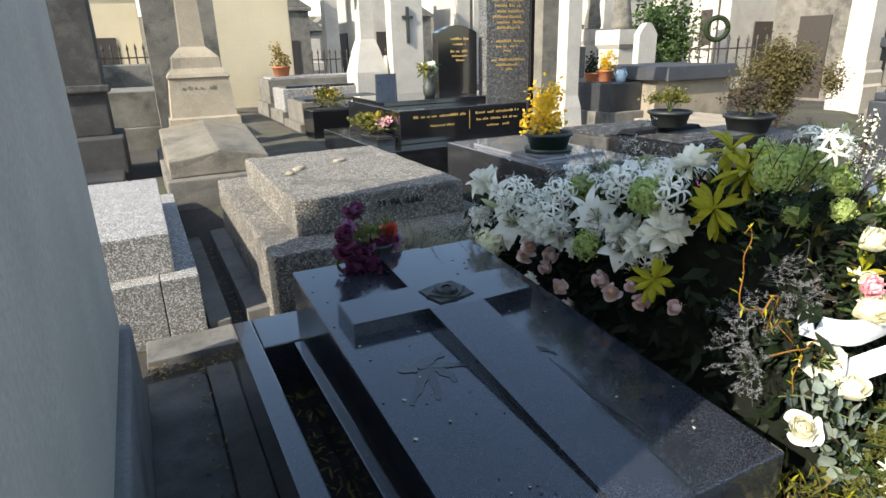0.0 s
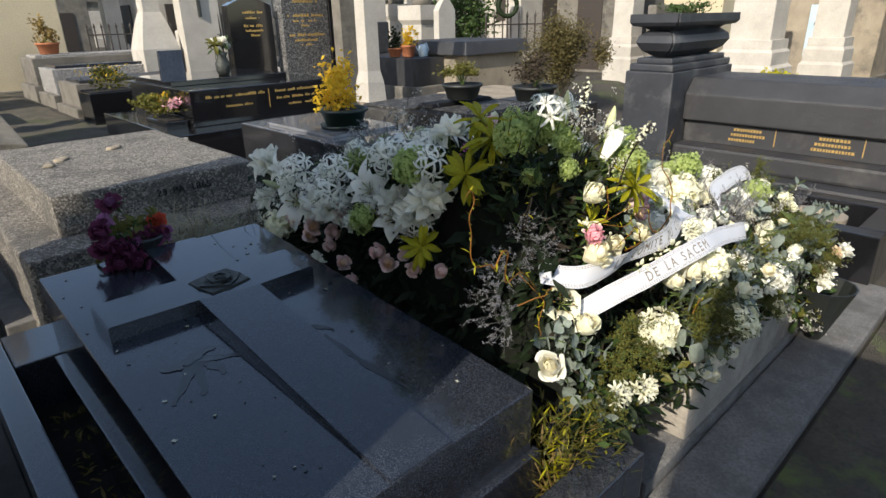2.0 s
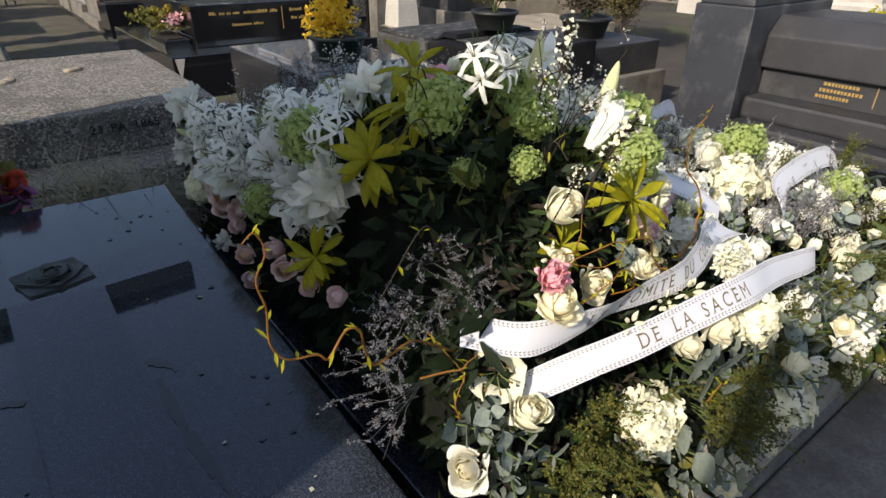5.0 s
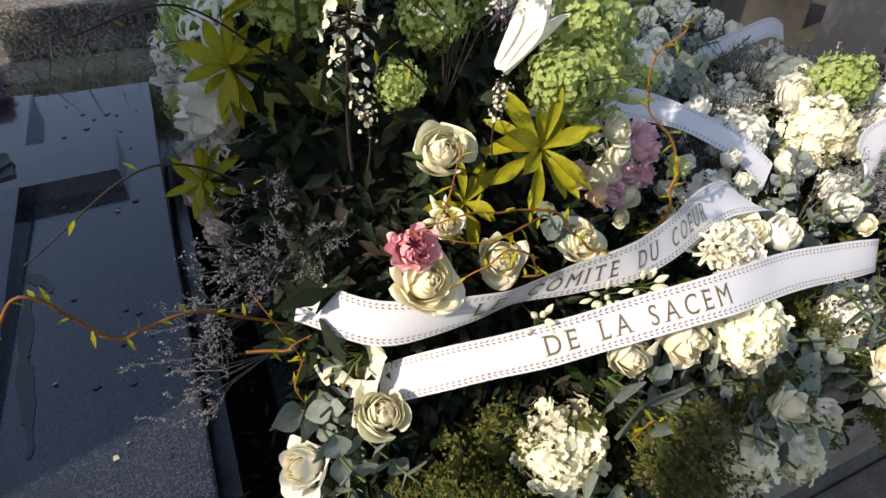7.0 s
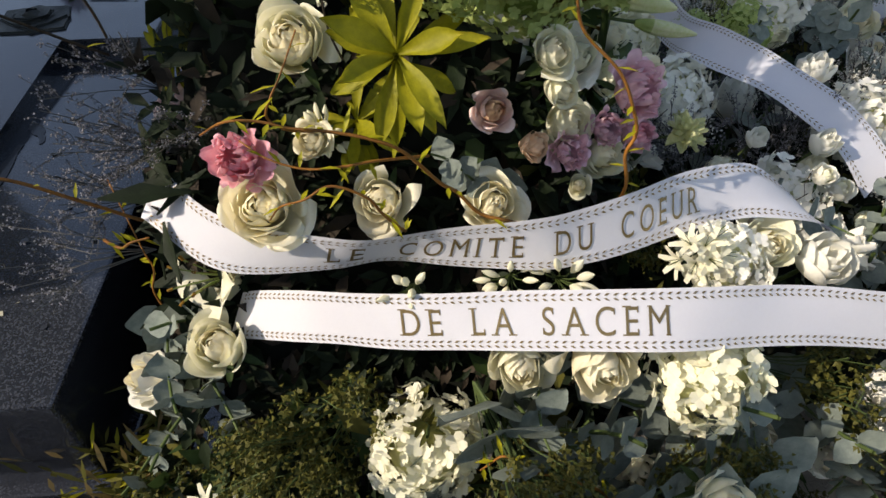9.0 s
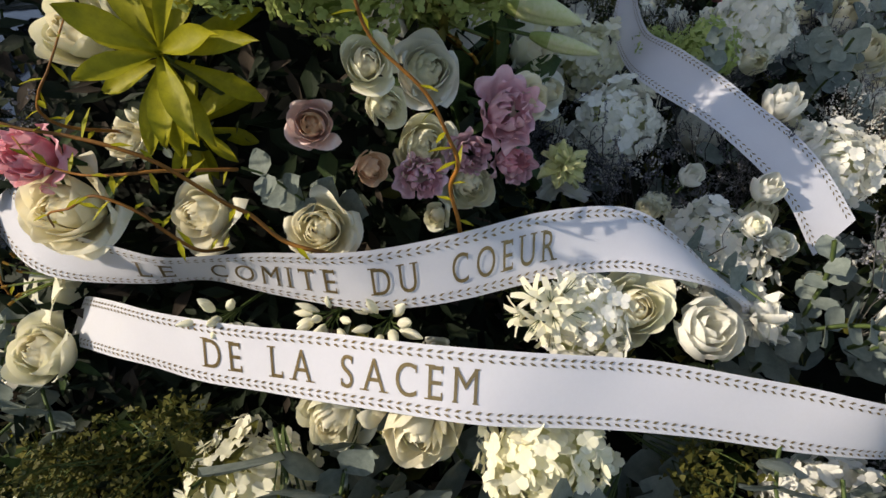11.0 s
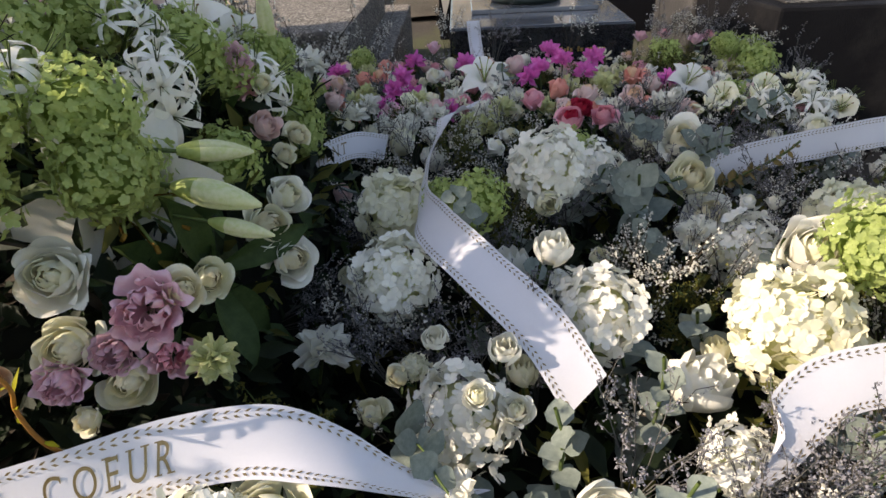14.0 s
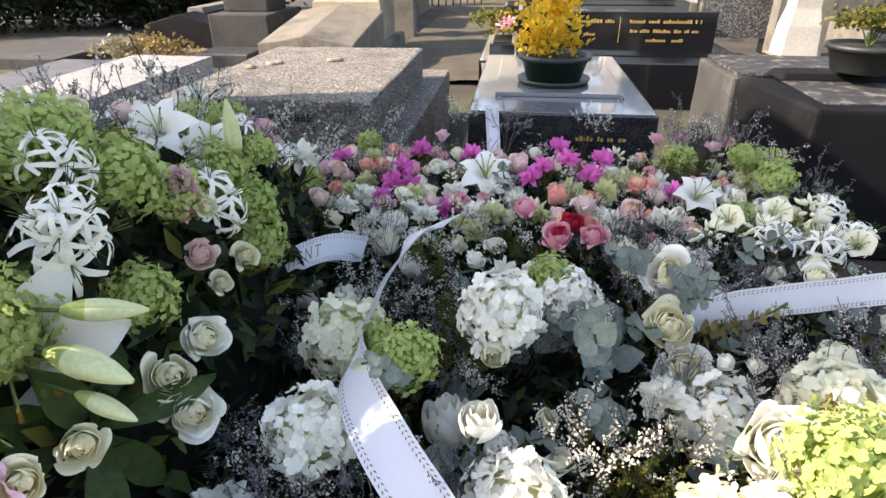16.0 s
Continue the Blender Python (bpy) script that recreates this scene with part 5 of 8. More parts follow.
bloom("rose_white", 3.08, 1.79, 0.85, 0.125, (-0.15, -0.65, 0.7), 0)
bloom("rose_white", 3.045, 1.60, 0.83, 0.115, (-0.15, -0.65, 0.7), 2)
bloom("rose_white", 3.07, 1.54, 0.77, 0.115, (-0.1, -0.6, 0.8), 0)
bloom("rose_white", 3.138, 1.262, 0.85, 0.14, (-0.2, -0.6, 0.8), 1)
put("rose_white", 3.38, 1.75, 0.88, 0.12, (-0.1, -0.6, 0.8), pick=1)
put("rose_white", 3.45, 1.92, 0.83, 0.11, pick=0)
put("rose_white", 3.14, 1.52, 0.81, 0.065, pick=0)
put("rose_white", 3.19, 1.52, 0.81, 0.065, pick=1)
bloom("tulip", 2.424, 0.725, 0.882, 0.078, (0.05, -0.5, 0.85), 2)
bloom("tulip", 2.683, 1.22, 0.90, 0.08, (0, -0.3, 1), 0)
bloom("tulip", 2.698, 1.385, 0.88, 0.07, (0, -0.9, 0.3), 1)
bloom("tulip", 2.326, 1.304, 0.79, 0.06, (0, -0.5, 0.9), 1)
bloom("tulip", 2.497, 1.04, 0.86, 0.047, (0, -0.5, 0.9), 0)
bloom("tulip", 2.59, 1.005, 0.87, 0.056, (0, -0.5, 0.9), 0)
bloom("rose_white", 2.552, 0.932, 0.858, 0.043, (0, -0.5, 0.9), 1)
bloom("rose_white", 2.603, 0.941, 0.822, 0.05, (0, -0.5, 0.9), 1)
bloom("tulip", 2.682, 0.947, 0.75, 0.037, (0, -0.4, 0.9), 1)
put("tulip", 2.62, 1.04, 0.80, 0.07, pick=1)
bloom("agapanthus", 2.25, 0.715, 0.905, 0.085, (-0.2, -0.75, 0.6))
put("bud_cluster", 2.085, 0.70, 0.88, 0.10, (0, -0.75, 0.5))
put("bud_cluster", 2.02, 0.715, 0.87, 0.09, (-0.2, -0.8, 0.4))
put("bud_cluster", 1.90, 0.72, 0.855, 0.09, (-0.2, -0.8, 0.4))
put("bud_cluster", 1.80, 0.87, 0.99, 0.09, (-0.2, -0.7, 0.6))
put("agapanthus", 1.62, 0.60, 0.55, 0.11, (-0.2, -0.85, 0.3), owner=spray_b)
put("agapanthus", 1.72, 0.57, 0.54, 0.11, (-0.2, -0.85, 0.3), owner=spray_b)
put("nerine", 3.40, 2.02, 0.85, 0.17, owner=spray_b)
put("nerine", 3.50, 1.98, 0.84, 0.17, owner=spray_b)
put("stock_white", 2.52, 0.80, 0.82, 0.09)
put("stock_white", 2.32, 1.10, 0.80, 0.10)
put("eucalyptus", 2.14, 0.57, 0.72, 0.26, (0.5, -0.7, 0.3))
put("eucalyptus", 2.26, 0.60, 0.74, 0.26, (0.6, -0.7, 0.4))
put("eucalyptus", 2.40, 0.58, 0.70, 0.26, (-0.3, -0.8, 0.4))
put("eucalyptus", 2.05, 0.60, 0.78, 0.18, (0.1, -0.9, 0.2))
put("eucalyptus", 1.56, 0.72, 0.64, 0.22, (-0.3, -0.8, 0.1), owner=spray_b)
put("eucalyptus", 2.86, 1.46, 0.86, 0.24, (-0.5, -0.5, 0.7))
put("eucalyptus", 2.55, 1.22, 0.98, 0.16, (0.1, -0.7, 0.7))
put("eucalyptus", 2.95, 1.62, 0.82, 0.26, (0.3, -0.7, 0.7))
put("eucalyptus", 2.62, 0.80, 0.82, 0.24, (0.6, -0.5, 0.6))
put("eucalyptus", 3.10, 1.62, 0.90, 0.20, (0.5, -0.6, 0.6))
put("eucalyptus", 2.66, 0.58, 0.64, 0.26, (0.3, -0.9, 0.2))
put("eucalyptus", 2.95, 0.58, 0.60, 0.26, (0.3, -0.9, 0.2))
put("eucalyptus", 1.70, 0.62, 0.40, 0.22, (0.0, -0.6, -0.8), owner=spray_b)
put("moss_sprig", 1.80, 0.66, 0.66, 0.28, (-0.3, -0.85, 0.4))
put("moss_sprig", 1.74, 0.62, 0.62, 0.26, (-0.5, -0.8, 0.2))
put("moss_sprig", 2.05, 0.56, 0.66, 0.26, (0.1, -0.9, 0.2))
put("moss_sprig", 2.48, 0.62, 0.74, 0.28, (0.5, -0.7, 0.5))
put("moss_sprig", 1.55, 0.62, 0.50, 0.28, (-0.3, -0.8, 0.1), owner=spray_b)
put("moss_sprig", 2.94, 1.24, 0.74, 0.2, (0.2, -0.4, 0.9))
put("moss_sprig", 2.62, 1.62, 0.82, 0.22, (0, -0.4, 0.9))
put("olive_sprig", 1.93, 0.60, 0.74, 0.2, (0.2, -0.8, 0.5), pick=0)
for ex, ey, ez in ((2.98, 1.78, 0.90), (3.10, 1.71, 0.89), (3.30, 1.80, 0.92), (2.88, 1.30, 0.86), (2.50, 0.86, 0.86), (2.30, 0.80, 0.87), (1.98, 0.80, 0.98), (2.86, 1.52, 0.88)):
    put("eucalyptus_round", ex, ey, ez, 0.13, (flower_rnd.uniform(-0.6, 0.6), -0.5, 0.6), owner=spray_b)
put("olive_sprig", 3.20, 1.56, 0.86, 0.22, (0.4, -0.6, 0.6), pick=1)
put("olive_sprig", 3.26, 1.36, 0.86, 0.2, (0.0, -0.6, 0.8), pick=1)
put("olive_sprig", 2.70, 1.0, 0.8, 0.24, pick=0)
for sx, sy, sz, dx in ((1.38, 0.90, 0.78, -0.9), (1.40, 0.96, 0.84, -0.9), (1.46, 1.0, 0.9, -0.7), (1.50, 0.94, 0.94, -0.6)):
    put("statice", sx, sy, sz, 0.19, (dx, -0.35, 0.25), owner=spray_b)

for ex, ey, ez, ek in ((1.50, 0.72, 0.56, "eucalyptus"), (1.56, 0.66, 0.52, "eucalyptus"), (1.62, 0.70, 0.66, "eucalyptus"), (1.47, 0.74, 0.50, "olive_sprig"), (1.66, 0.64, 0.60, "moss_sprig"), (1.55, 0.74, 0.70, "eucalyptus"), (1.60, 0.80, 0.72, "eucalyptus")):
    put(ek, ex, ey, ez, 0.2, (flower_rnd.uniform(-0.6, 0.2), -0.6, flower_rnd.uniform(-0.2, 0.5)), owner=spray_b)

# flowers on the side towards the cross tomb, and greens that hang over the foot of the tomb
for k in range(24):
    yy = 1.35 + 1.35 * k / 24 + flower_rnd.uniform(-0.03, 0.03)
    zz = flower_rnd.uniform(0.86, 1.08) - 0.12 * max(0.0, yy - 2.0)
    put(flower_rnd.choice(("nerine", "star_flower", "nerine", "star_flower", "stock_white", "nerine", "haze")), 1.49 + 0.12 * (zz - 0.85) + flower_rnd.uniform(-0.02, 0.03), yy, zz, flower_rnd.uniform(0.13, 0.2), (-0.8, -0.5, flower_rnd.uniform(0.1, 0.6)), owner=spray_a)
for k in range(58):
    kind = ("eucalyptus_round", "eucalyptus", "eucalyptus_round", "moss_sprig", "olive_sprig")[k % 5]
    put(kind, 1.95 + 1.5 * k / 58, 0.54 + flower_rnd.uniform(-0.05, 0.03), flower_rnd.uniform(0.44, 0.76), flower_rnd.uniform(0.17, 0.23),
        (flower_rnd.uniform(-0.6, 0.6), -0.8, flower_rnd.uniform(-0.5, 0.4)), owner=spray_b, pick=k % 2 if kind == "eucalyptus_round" else 0)
for k in range(22):
    kind = ("rose_white", "rose_cream", "stock_white", "tulip", "hydrangea", "rose_cream")[k % 6]
    bloom(kind, 2.0 + 0.8 * k / 22 + flower_rnd.uniform(-0.03, 0.03), 0.49 + flower_rnd.uniform(-0.02, 0.02), flower_rnd.uniform(0.46, 0.76), flower_rnd.uniform(0.055, 0.075) * (1.6 if kind == "hydrangea" else 1.0), (flower_rnd.uniform(-0.5, 0.3), -0.8, 0.5), owner=spray_b)
for ex, ez in ((2.17, 0.70), (2.22, 0.64), (2.10, 0.62), (2.28, 0.72), (2.33, 0.66)):
    put("eucalyptus_round", ex, 0.52, ez, 0.19, (flower_rnd.uniform(-0.5, 0.5), -0.75, 0.45), owner=spray_b)

# ---------------------------------------------------------------- pink spray
put("rose_salmon", 2.19, 2.25, 0.78, 0.085, pick=0)
put("rose_salmon", 2.86, 2.28, 0.83, 0.10, pick=0)
put("rose_salmon", 3.10, 2.37, 0.84, 0.095, pick=1)
put("rose_salmon", 2.25, 2.50, 0.83, 0.09, pick=1)
put("rose_pink", 2.84, 1.98, 0.83, 0.125, (0, -0.5, 0.9), pick=0, owner=spray_c)
put("rose_red", 2.88, 2.03, 0.84, 0.10, owner=spray_c)
put("rose_pink", 2.75, 2.12, 0.85, 0.10, pick=1)
put("rose_pink", 2.93, 1.97, 0.84, 0.10, (0, -0.5, 0.9), pick=1, owner=spray_c)
put("rose_peach", 2.86, 2.10, 0.82, 0.085)
put("rose_blush", 2.93, 2.22, 0.83, 0.10, pick=0)
put("rose_blush", 3.06, 2.17, 0.83, 0.11, pick=0)
put("rose_blush", 2.72, 2.50, 0.85, 0.11)
put("rose_blush", 2.12, 2.44, 0.82, 0.09)
put("rose_blush", 2.10, 2.62, 0.83, 0.09)
put("rose_salmon", 2.93, 2.14, 0.80, 0.08)
put("lily", 2.62, 2.42, 0.87, 0.18, (0, -0.5, 0.8), pick=0)
put("lily", 3.28, 2.30, 0.86, 0.17, (0.1, -0.5, 0.8), pick=1)
put("stock_lime", 3.01, 2.33, 0.83, 0.09)
put("stock_lime", 2.66, 2.12, 0.83, 0.08)
put("stock_lime", 2.62, 2.06, 0.80, 0.09, owner=spray_c)
put("stock_lime", 2.22, 2.42, 0.80, 0.08)
put("viburnum", 3.30, 2.64, 0.86, 0.13)
put("viburnum", 3.58, 2.48, 0.85, 0.15)
put("viburnum", 3.36, 2.22, 0.83, 0.12)
put("viburnum", 3.60, 2.62, 0.86, 0.12)
put("viburnum", 2.16, 2.72, 0.86, 0.11)
for mx, my, mz in ((2.31, 2.38, 0.82), (2.34, 2.46, 0.84), (2.29, 2.30, 0.79), (2.37, 2.40, 0.80), (2.36, 2.68, 0.84), (2.56, 2.66, 0.83), (2.77, 2.42, 0.84), (2.81, 2.48, 0.85),
                   (2.90, 2.54, 0.86), (3.02, 2.58, 0.86), (2.96, 2.46, 0.84), (2.50, 2.26, 0.78), (2.09, 2.56, 0.84), (3.22, 2.36, 0.83), (2.88, 2.72, 0.85)):
    put("stock_magenta", mx, my, mz, 0.085)
for mx, my in ((3.24, 2.78), (3.34, 2.82), (3.48, 2.74), (2.44, 2.74)):
    put("lisianthus", mx, my, 0.88, 0.075)
for fx, fy, fz, kind, fs in ((3.30, 2.12, 0.85, "alstroemeria_cream", 0.13), (3.38, 2.08, 0.84, "bud_cluster", 0.12), (3.45, 2.16, 0.86, "alstroemeria_cream", 0.13), (3.52, 2.10, 0.84, "tulip", 0.07), (3.24, 2.05, 0.83, "bud_cluster", 0.11), (3.56, 2.2, 0.85, "bud_cluster", 0.12), (3.18, 2.14, 0.84, "tulip", 0.07), (3.62, 2.06, 0.82, "alstroemeria_cream", 0.12)):
    put(kind, fx, fy, fz, fs, (flower_rnd.uniform(-0.4, 0.3), -0.6, 0.7), owner=spray_c)
put("stock_white", 2.30, 2.18, 0.77, 0.08)
put("stock_white", 2.28, 2.06, 0.76, 0.09, owner=spray_c)
put("rose_cream", 2.26, 2.16, 0.75, 0.085)
put("rose_cream", 2.24, 2.06, 0.74, 0.085, owner=spray_c)

# green snowballs, pale roses and nerines on the side of the tall spray that faces the white spray
for kind, fx, fy, fz, fs in (("viburnum", 2.11, 1.36, 1.20, 0.15), ("viburnum", 2.14, 1.61, 1.12, 0.14), ("viburnum", 2.18, 1.64, 1.04, 0.13), ("viburnum", 2.19, 1.23, 1.06, 0.12),
                             ("viburnum", 2.02, 1.34, 1.27, 0.14), ("viburnum", 2.03, 1.25, 1.27, 0.12), ("rose_cream", 1.99, 1.45, 1.28, 0.075), ("rose_blush", 2.21, 1.37, 1.06, 0.1), ("rose_cream", 2.23, 1.48, 1.0, 0.085), ("rose_cream", 2.23, 1.38, 1.0, 0.07),
                             ("lisianthus", 2.16, 1.43, 1.16, 0.085), ("rose_cream", 2.19, 1.45, 1.11, 0.065)):
    put(kind, fx, fy, fz, fs, (0.6, -0.6, 0.5), owner=spray_a)
for rx_, ry_ in ((2.08, 1.70), (2.18, 1.80), (2.28, 1.88), (2.2, 1.92), (2.34, 1.9)):
    PLACED.append((rx_, ry_, 0.07))


# room for the ribbons
for rx_, ry_ in ((2.24, 0.64), (2.34, 0.64), (2.44, 0.64), (2.54, 0.64), (2.62, 0.69), (2.57, 1.83), (2.52, 1.74), (2.50, 1.64), (2.47, 1.52), (2.49, 1.26), (2.56, 1.13), (2.65, 1.04), (2.70, 0.97), (3.12, 1.66), (3.24, 1.68), (3.37, 1.70), (3.50, 1.73), (3.0, 0.93), (3.12, 0.94), (3.26, 0.96), (2.45, 0.80), (2.53, 0.82)):
    PLACED.append((rx_, ry_, 0.06))


# ---------------------------------------------------------------- the flowers and greens between them
def fill(kinds, x0, x1, y0, y1, count, sizes, owner, lift=0.0, gap=0.55):
    done = 0
    for _ in range(count * 12):
        x, y = flower_rnd.uniform(x0, x1), flower_rnd.uniform(y0, y1)
        kind = flower_rnd.choice(kinds)
        size = flower_rnd.uniform(*sizes)
        if kind.startswith("rose"):
            size = min(size, 0.095)
        if any((x - px) ** 2 + (y - py) ** 2 < (gap * (size * 0.5 + pr)) ** 2 for px, py, pr in PLACED):
            continue
        put(kind, x, y, heap(x, y) + lift + flower_rnd.uniform(-0.03, 0.02), size, owner=owner)
        done += 1
        if done >= count:
            return


fill(["rose_blush", "stock_white", "rose_salmon", "rose_white", "rose_white", "rose_blush", "lisianthus", "lisianthus_pink", "rose_cream", "stock_white", "rose_white", "stock_lime", "bud_cluster", "tulip"], 2.12, 3.7, 2.1, 2.88, 165, (0.06, 0.115), spray_c, 0.0, 0.62)
fill(["rose_white", "hydrangea", "stock_white", "tulip", "rose_white", "hydrangea"], 2.3, 3.65, 0.85, 2.1, 70, (0.06, 0.13), spray_b, -0.01, 0.7)
fill(["rose_white", "rose_cream", "stock_white", "hydrangea"], 1.95, 3.5, 0.6, 0.78, 9, (0.07, 0.11), spray_b, 0.0, 0.8)
fill(["nerine", "star_flower", "nerine", "haze", "stock_white", "star_flower"], 1.46, 1.85, 1.4, 2.8, 34, (0.10, 0.16), spray_a, 0.0, 0.42)
fill(["viburnum", "rose_blush", "viburnum", "nerine", "rose_cream", "lisianthus"], 1.85, 2.25, 1.3, 2.7, 34, (0.09, 0.13), spray_a, 0.0, 0.7)
fill(["viburnum", "nerine", "haze"], 1.55, 2.15, 0.85, 1.5, 16, (0.12, 0.17), spray_a, 0.02, 0.7)
fill(["statice", "haze", "moss_sprig", "statice", "haze"], 2.28, 3.6, 0.62, 2.1, 62, (0.18, 0.26), spray_b, 0.0, 0.3)
fill(["eucalyptus", "eucalyptus", "olive_sprig"], 2.28, 3.6, 0.58, 2.1, 34, (0.2, 0.28), spray_b, -0.03, 0.25)
fill(["haze", "statice", "moss_sprig", "eucalyptus"], 2.1, 3.7, 2.1, 2.95, 30, (0.16, 0.24), spray_c, 0.0, 0.35)
fill(["haze", "haze", "statice", "statice"], 1.46, 2.25, 1.5, 2.8, 24, (0.2, 0.28), spray_a, 0.0, 0.3)
fill(["statice", "statice", "haze"], 2.28, 2.72, 1.05, 1.75, 18, (0.16, 0.22), spray_b, 0.0, 0.12)
fill(["statice", "olive_sprig", "eucalyptus", "haze", "statice", "moss_sprig"], 2.82, 3.1, 0.7, 0.96, 14, (0.18, 0.24), spray_b, 0.0, 0.1)
fill(["haze", "haze", "statice"], 2.3, 3.5, 1.15, 2.1, 44, (0.16, 0.22), spray_b, 0.02, 0.08)
fill(["haze", "haze", "moss_sprig"], 2.15, 3.65, 2.1, 2.9, 34, (0.14, 0.2), spray_c, 0.01, 0.08)
fill(["haze"], 1.5, 2.25, 1.6, 2.9, 6, (0.26, 0.34), spray_a, 0.1, 0.1)

# loose stems at the back of the pink spray
for hx, hy, hz, kind in ((3.38, 2.74, 0.93, "haze"), (3.44, 2.76, 0.90, "haze"), (3.50, 2.74, 0.92, "statice"), (3.55, 2.7, 0.86, "haze"), (3.34, 2.8, 0.92, "statice"), (3.60, 2.55, 0.90, "haze"), (3.30, 2.76, 0.9, "haze"), (3.66, 2.4, 0.86, "statice"), (2.5, 2.85, 0.92, "haze"), (2.2, 2.8, 0.93, "haze"), (2.7, 2.86, 0.9, "statice"), (3.0, 2.86, 0.92, "haze")):
    put(kind, hx, hy, hz, 0.24, (0.15, -0.1, 0.95), owner=spray_c)
for hx, hy, hz, kind, hs_ in ((3.50, 2.62, 0.88, "viburnum", 0.11), (3.62, 2.62, 0.82, "viburnum", 0.12), (3.42, 2.7, 0.88, "lisianthus", 0.07), (3.56, 2.72, 0.84, "lisianthus", 0.07), (3.66, 2.3, 0.82, "nerine", 0.16), (3.6, 2.2, 0.83, "tulip", 0.07), (3.5, 2.28, 0.84, "tulip", 0.07), (3.68, 2.16, 0.8, "nerine", 0.17), (3.58, 2.1, 0.82, "rose_white", 0.08)):
    put(kind, hx, hy, hz, hs_, owner=spray_c)

# small leaves that fill the heap, mostly near-black to deepen the shaded gaps
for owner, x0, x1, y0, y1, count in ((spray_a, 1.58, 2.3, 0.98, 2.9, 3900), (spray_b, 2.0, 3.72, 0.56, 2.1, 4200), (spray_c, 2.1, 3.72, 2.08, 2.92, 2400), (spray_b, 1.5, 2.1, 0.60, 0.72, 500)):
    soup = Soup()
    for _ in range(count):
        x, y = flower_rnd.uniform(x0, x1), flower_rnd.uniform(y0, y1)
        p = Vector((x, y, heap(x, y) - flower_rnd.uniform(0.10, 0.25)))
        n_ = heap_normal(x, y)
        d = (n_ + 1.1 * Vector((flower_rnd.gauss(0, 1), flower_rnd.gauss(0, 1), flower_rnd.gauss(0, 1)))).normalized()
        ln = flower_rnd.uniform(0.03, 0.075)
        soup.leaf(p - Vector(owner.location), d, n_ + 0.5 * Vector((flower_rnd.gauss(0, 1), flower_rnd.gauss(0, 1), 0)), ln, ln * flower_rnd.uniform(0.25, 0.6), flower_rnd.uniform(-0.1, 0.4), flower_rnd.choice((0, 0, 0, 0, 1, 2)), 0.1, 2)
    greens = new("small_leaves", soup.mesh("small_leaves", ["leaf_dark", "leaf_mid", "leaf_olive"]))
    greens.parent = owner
    tagged(greens, "small leaves darkened for the shade between the flowers", kind="stuff")

# leaves on the steep side of the tall spray, shade put into their colour
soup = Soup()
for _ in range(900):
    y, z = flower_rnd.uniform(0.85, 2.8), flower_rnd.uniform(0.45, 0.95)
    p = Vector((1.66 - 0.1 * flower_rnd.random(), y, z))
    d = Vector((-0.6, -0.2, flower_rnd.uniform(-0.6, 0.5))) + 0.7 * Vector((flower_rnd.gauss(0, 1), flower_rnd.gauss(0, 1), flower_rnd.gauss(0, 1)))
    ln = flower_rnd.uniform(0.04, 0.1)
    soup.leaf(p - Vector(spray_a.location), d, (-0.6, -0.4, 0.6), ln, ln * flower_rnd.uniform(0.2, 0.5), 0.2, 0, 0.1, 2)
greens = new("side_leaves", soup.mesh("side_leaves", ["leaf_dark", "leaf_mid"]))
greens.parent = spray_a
tagged(greens, "leaves coloured near-black for the shaded side of the spray", kind="stuff")

# leaves and dry stems in the hollow at the foot of the tall spray, darkened as its shade
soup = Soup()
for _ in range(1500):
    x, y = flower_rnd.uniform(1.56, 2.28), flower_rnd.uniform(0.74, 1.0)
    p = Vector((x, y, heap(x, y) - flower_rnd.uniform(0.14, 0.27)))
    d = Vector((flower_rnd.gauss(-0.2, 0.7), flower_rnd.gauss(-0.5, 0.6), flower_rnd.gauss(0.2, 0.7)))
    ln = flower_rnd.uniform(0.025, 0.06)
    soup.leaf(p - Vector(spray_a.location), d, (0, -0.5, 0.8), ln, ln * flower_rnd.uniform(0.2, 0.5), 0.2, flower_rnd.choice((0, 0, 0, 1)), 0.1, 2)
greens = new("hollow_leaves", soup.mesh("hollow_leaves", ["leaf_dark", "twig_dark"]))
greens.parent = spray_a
tagged(greens, "leaves and stems darkened for the shade in the hollow of the spray", kind="stuff")
for hx, hy, hz in ((1.60, 0.90, 0.98), (1.54, 0.94, 1.04)):
    put("statice", hx, hy, hz, 0.15, (-0.2, -0.7, 0.5), owner=spray_a)

# ---------------------------------------------------------------- ribbons
M["ribbon"] = material("ribbon", (0.80, 0.80, 0.82), (0.76, 0.76, 0.79), 0.38, 8, 300, 0.03, spec=0.5, amount=0.06, sheen=0.3, trans=0.25)
M["ribbon_ink"] = material("ribbon_ink", (0.33, 0.24, 0.11), (0.25, 0.18, 0.08), 0.36, 60, 300, 0.0, metal=0.7)


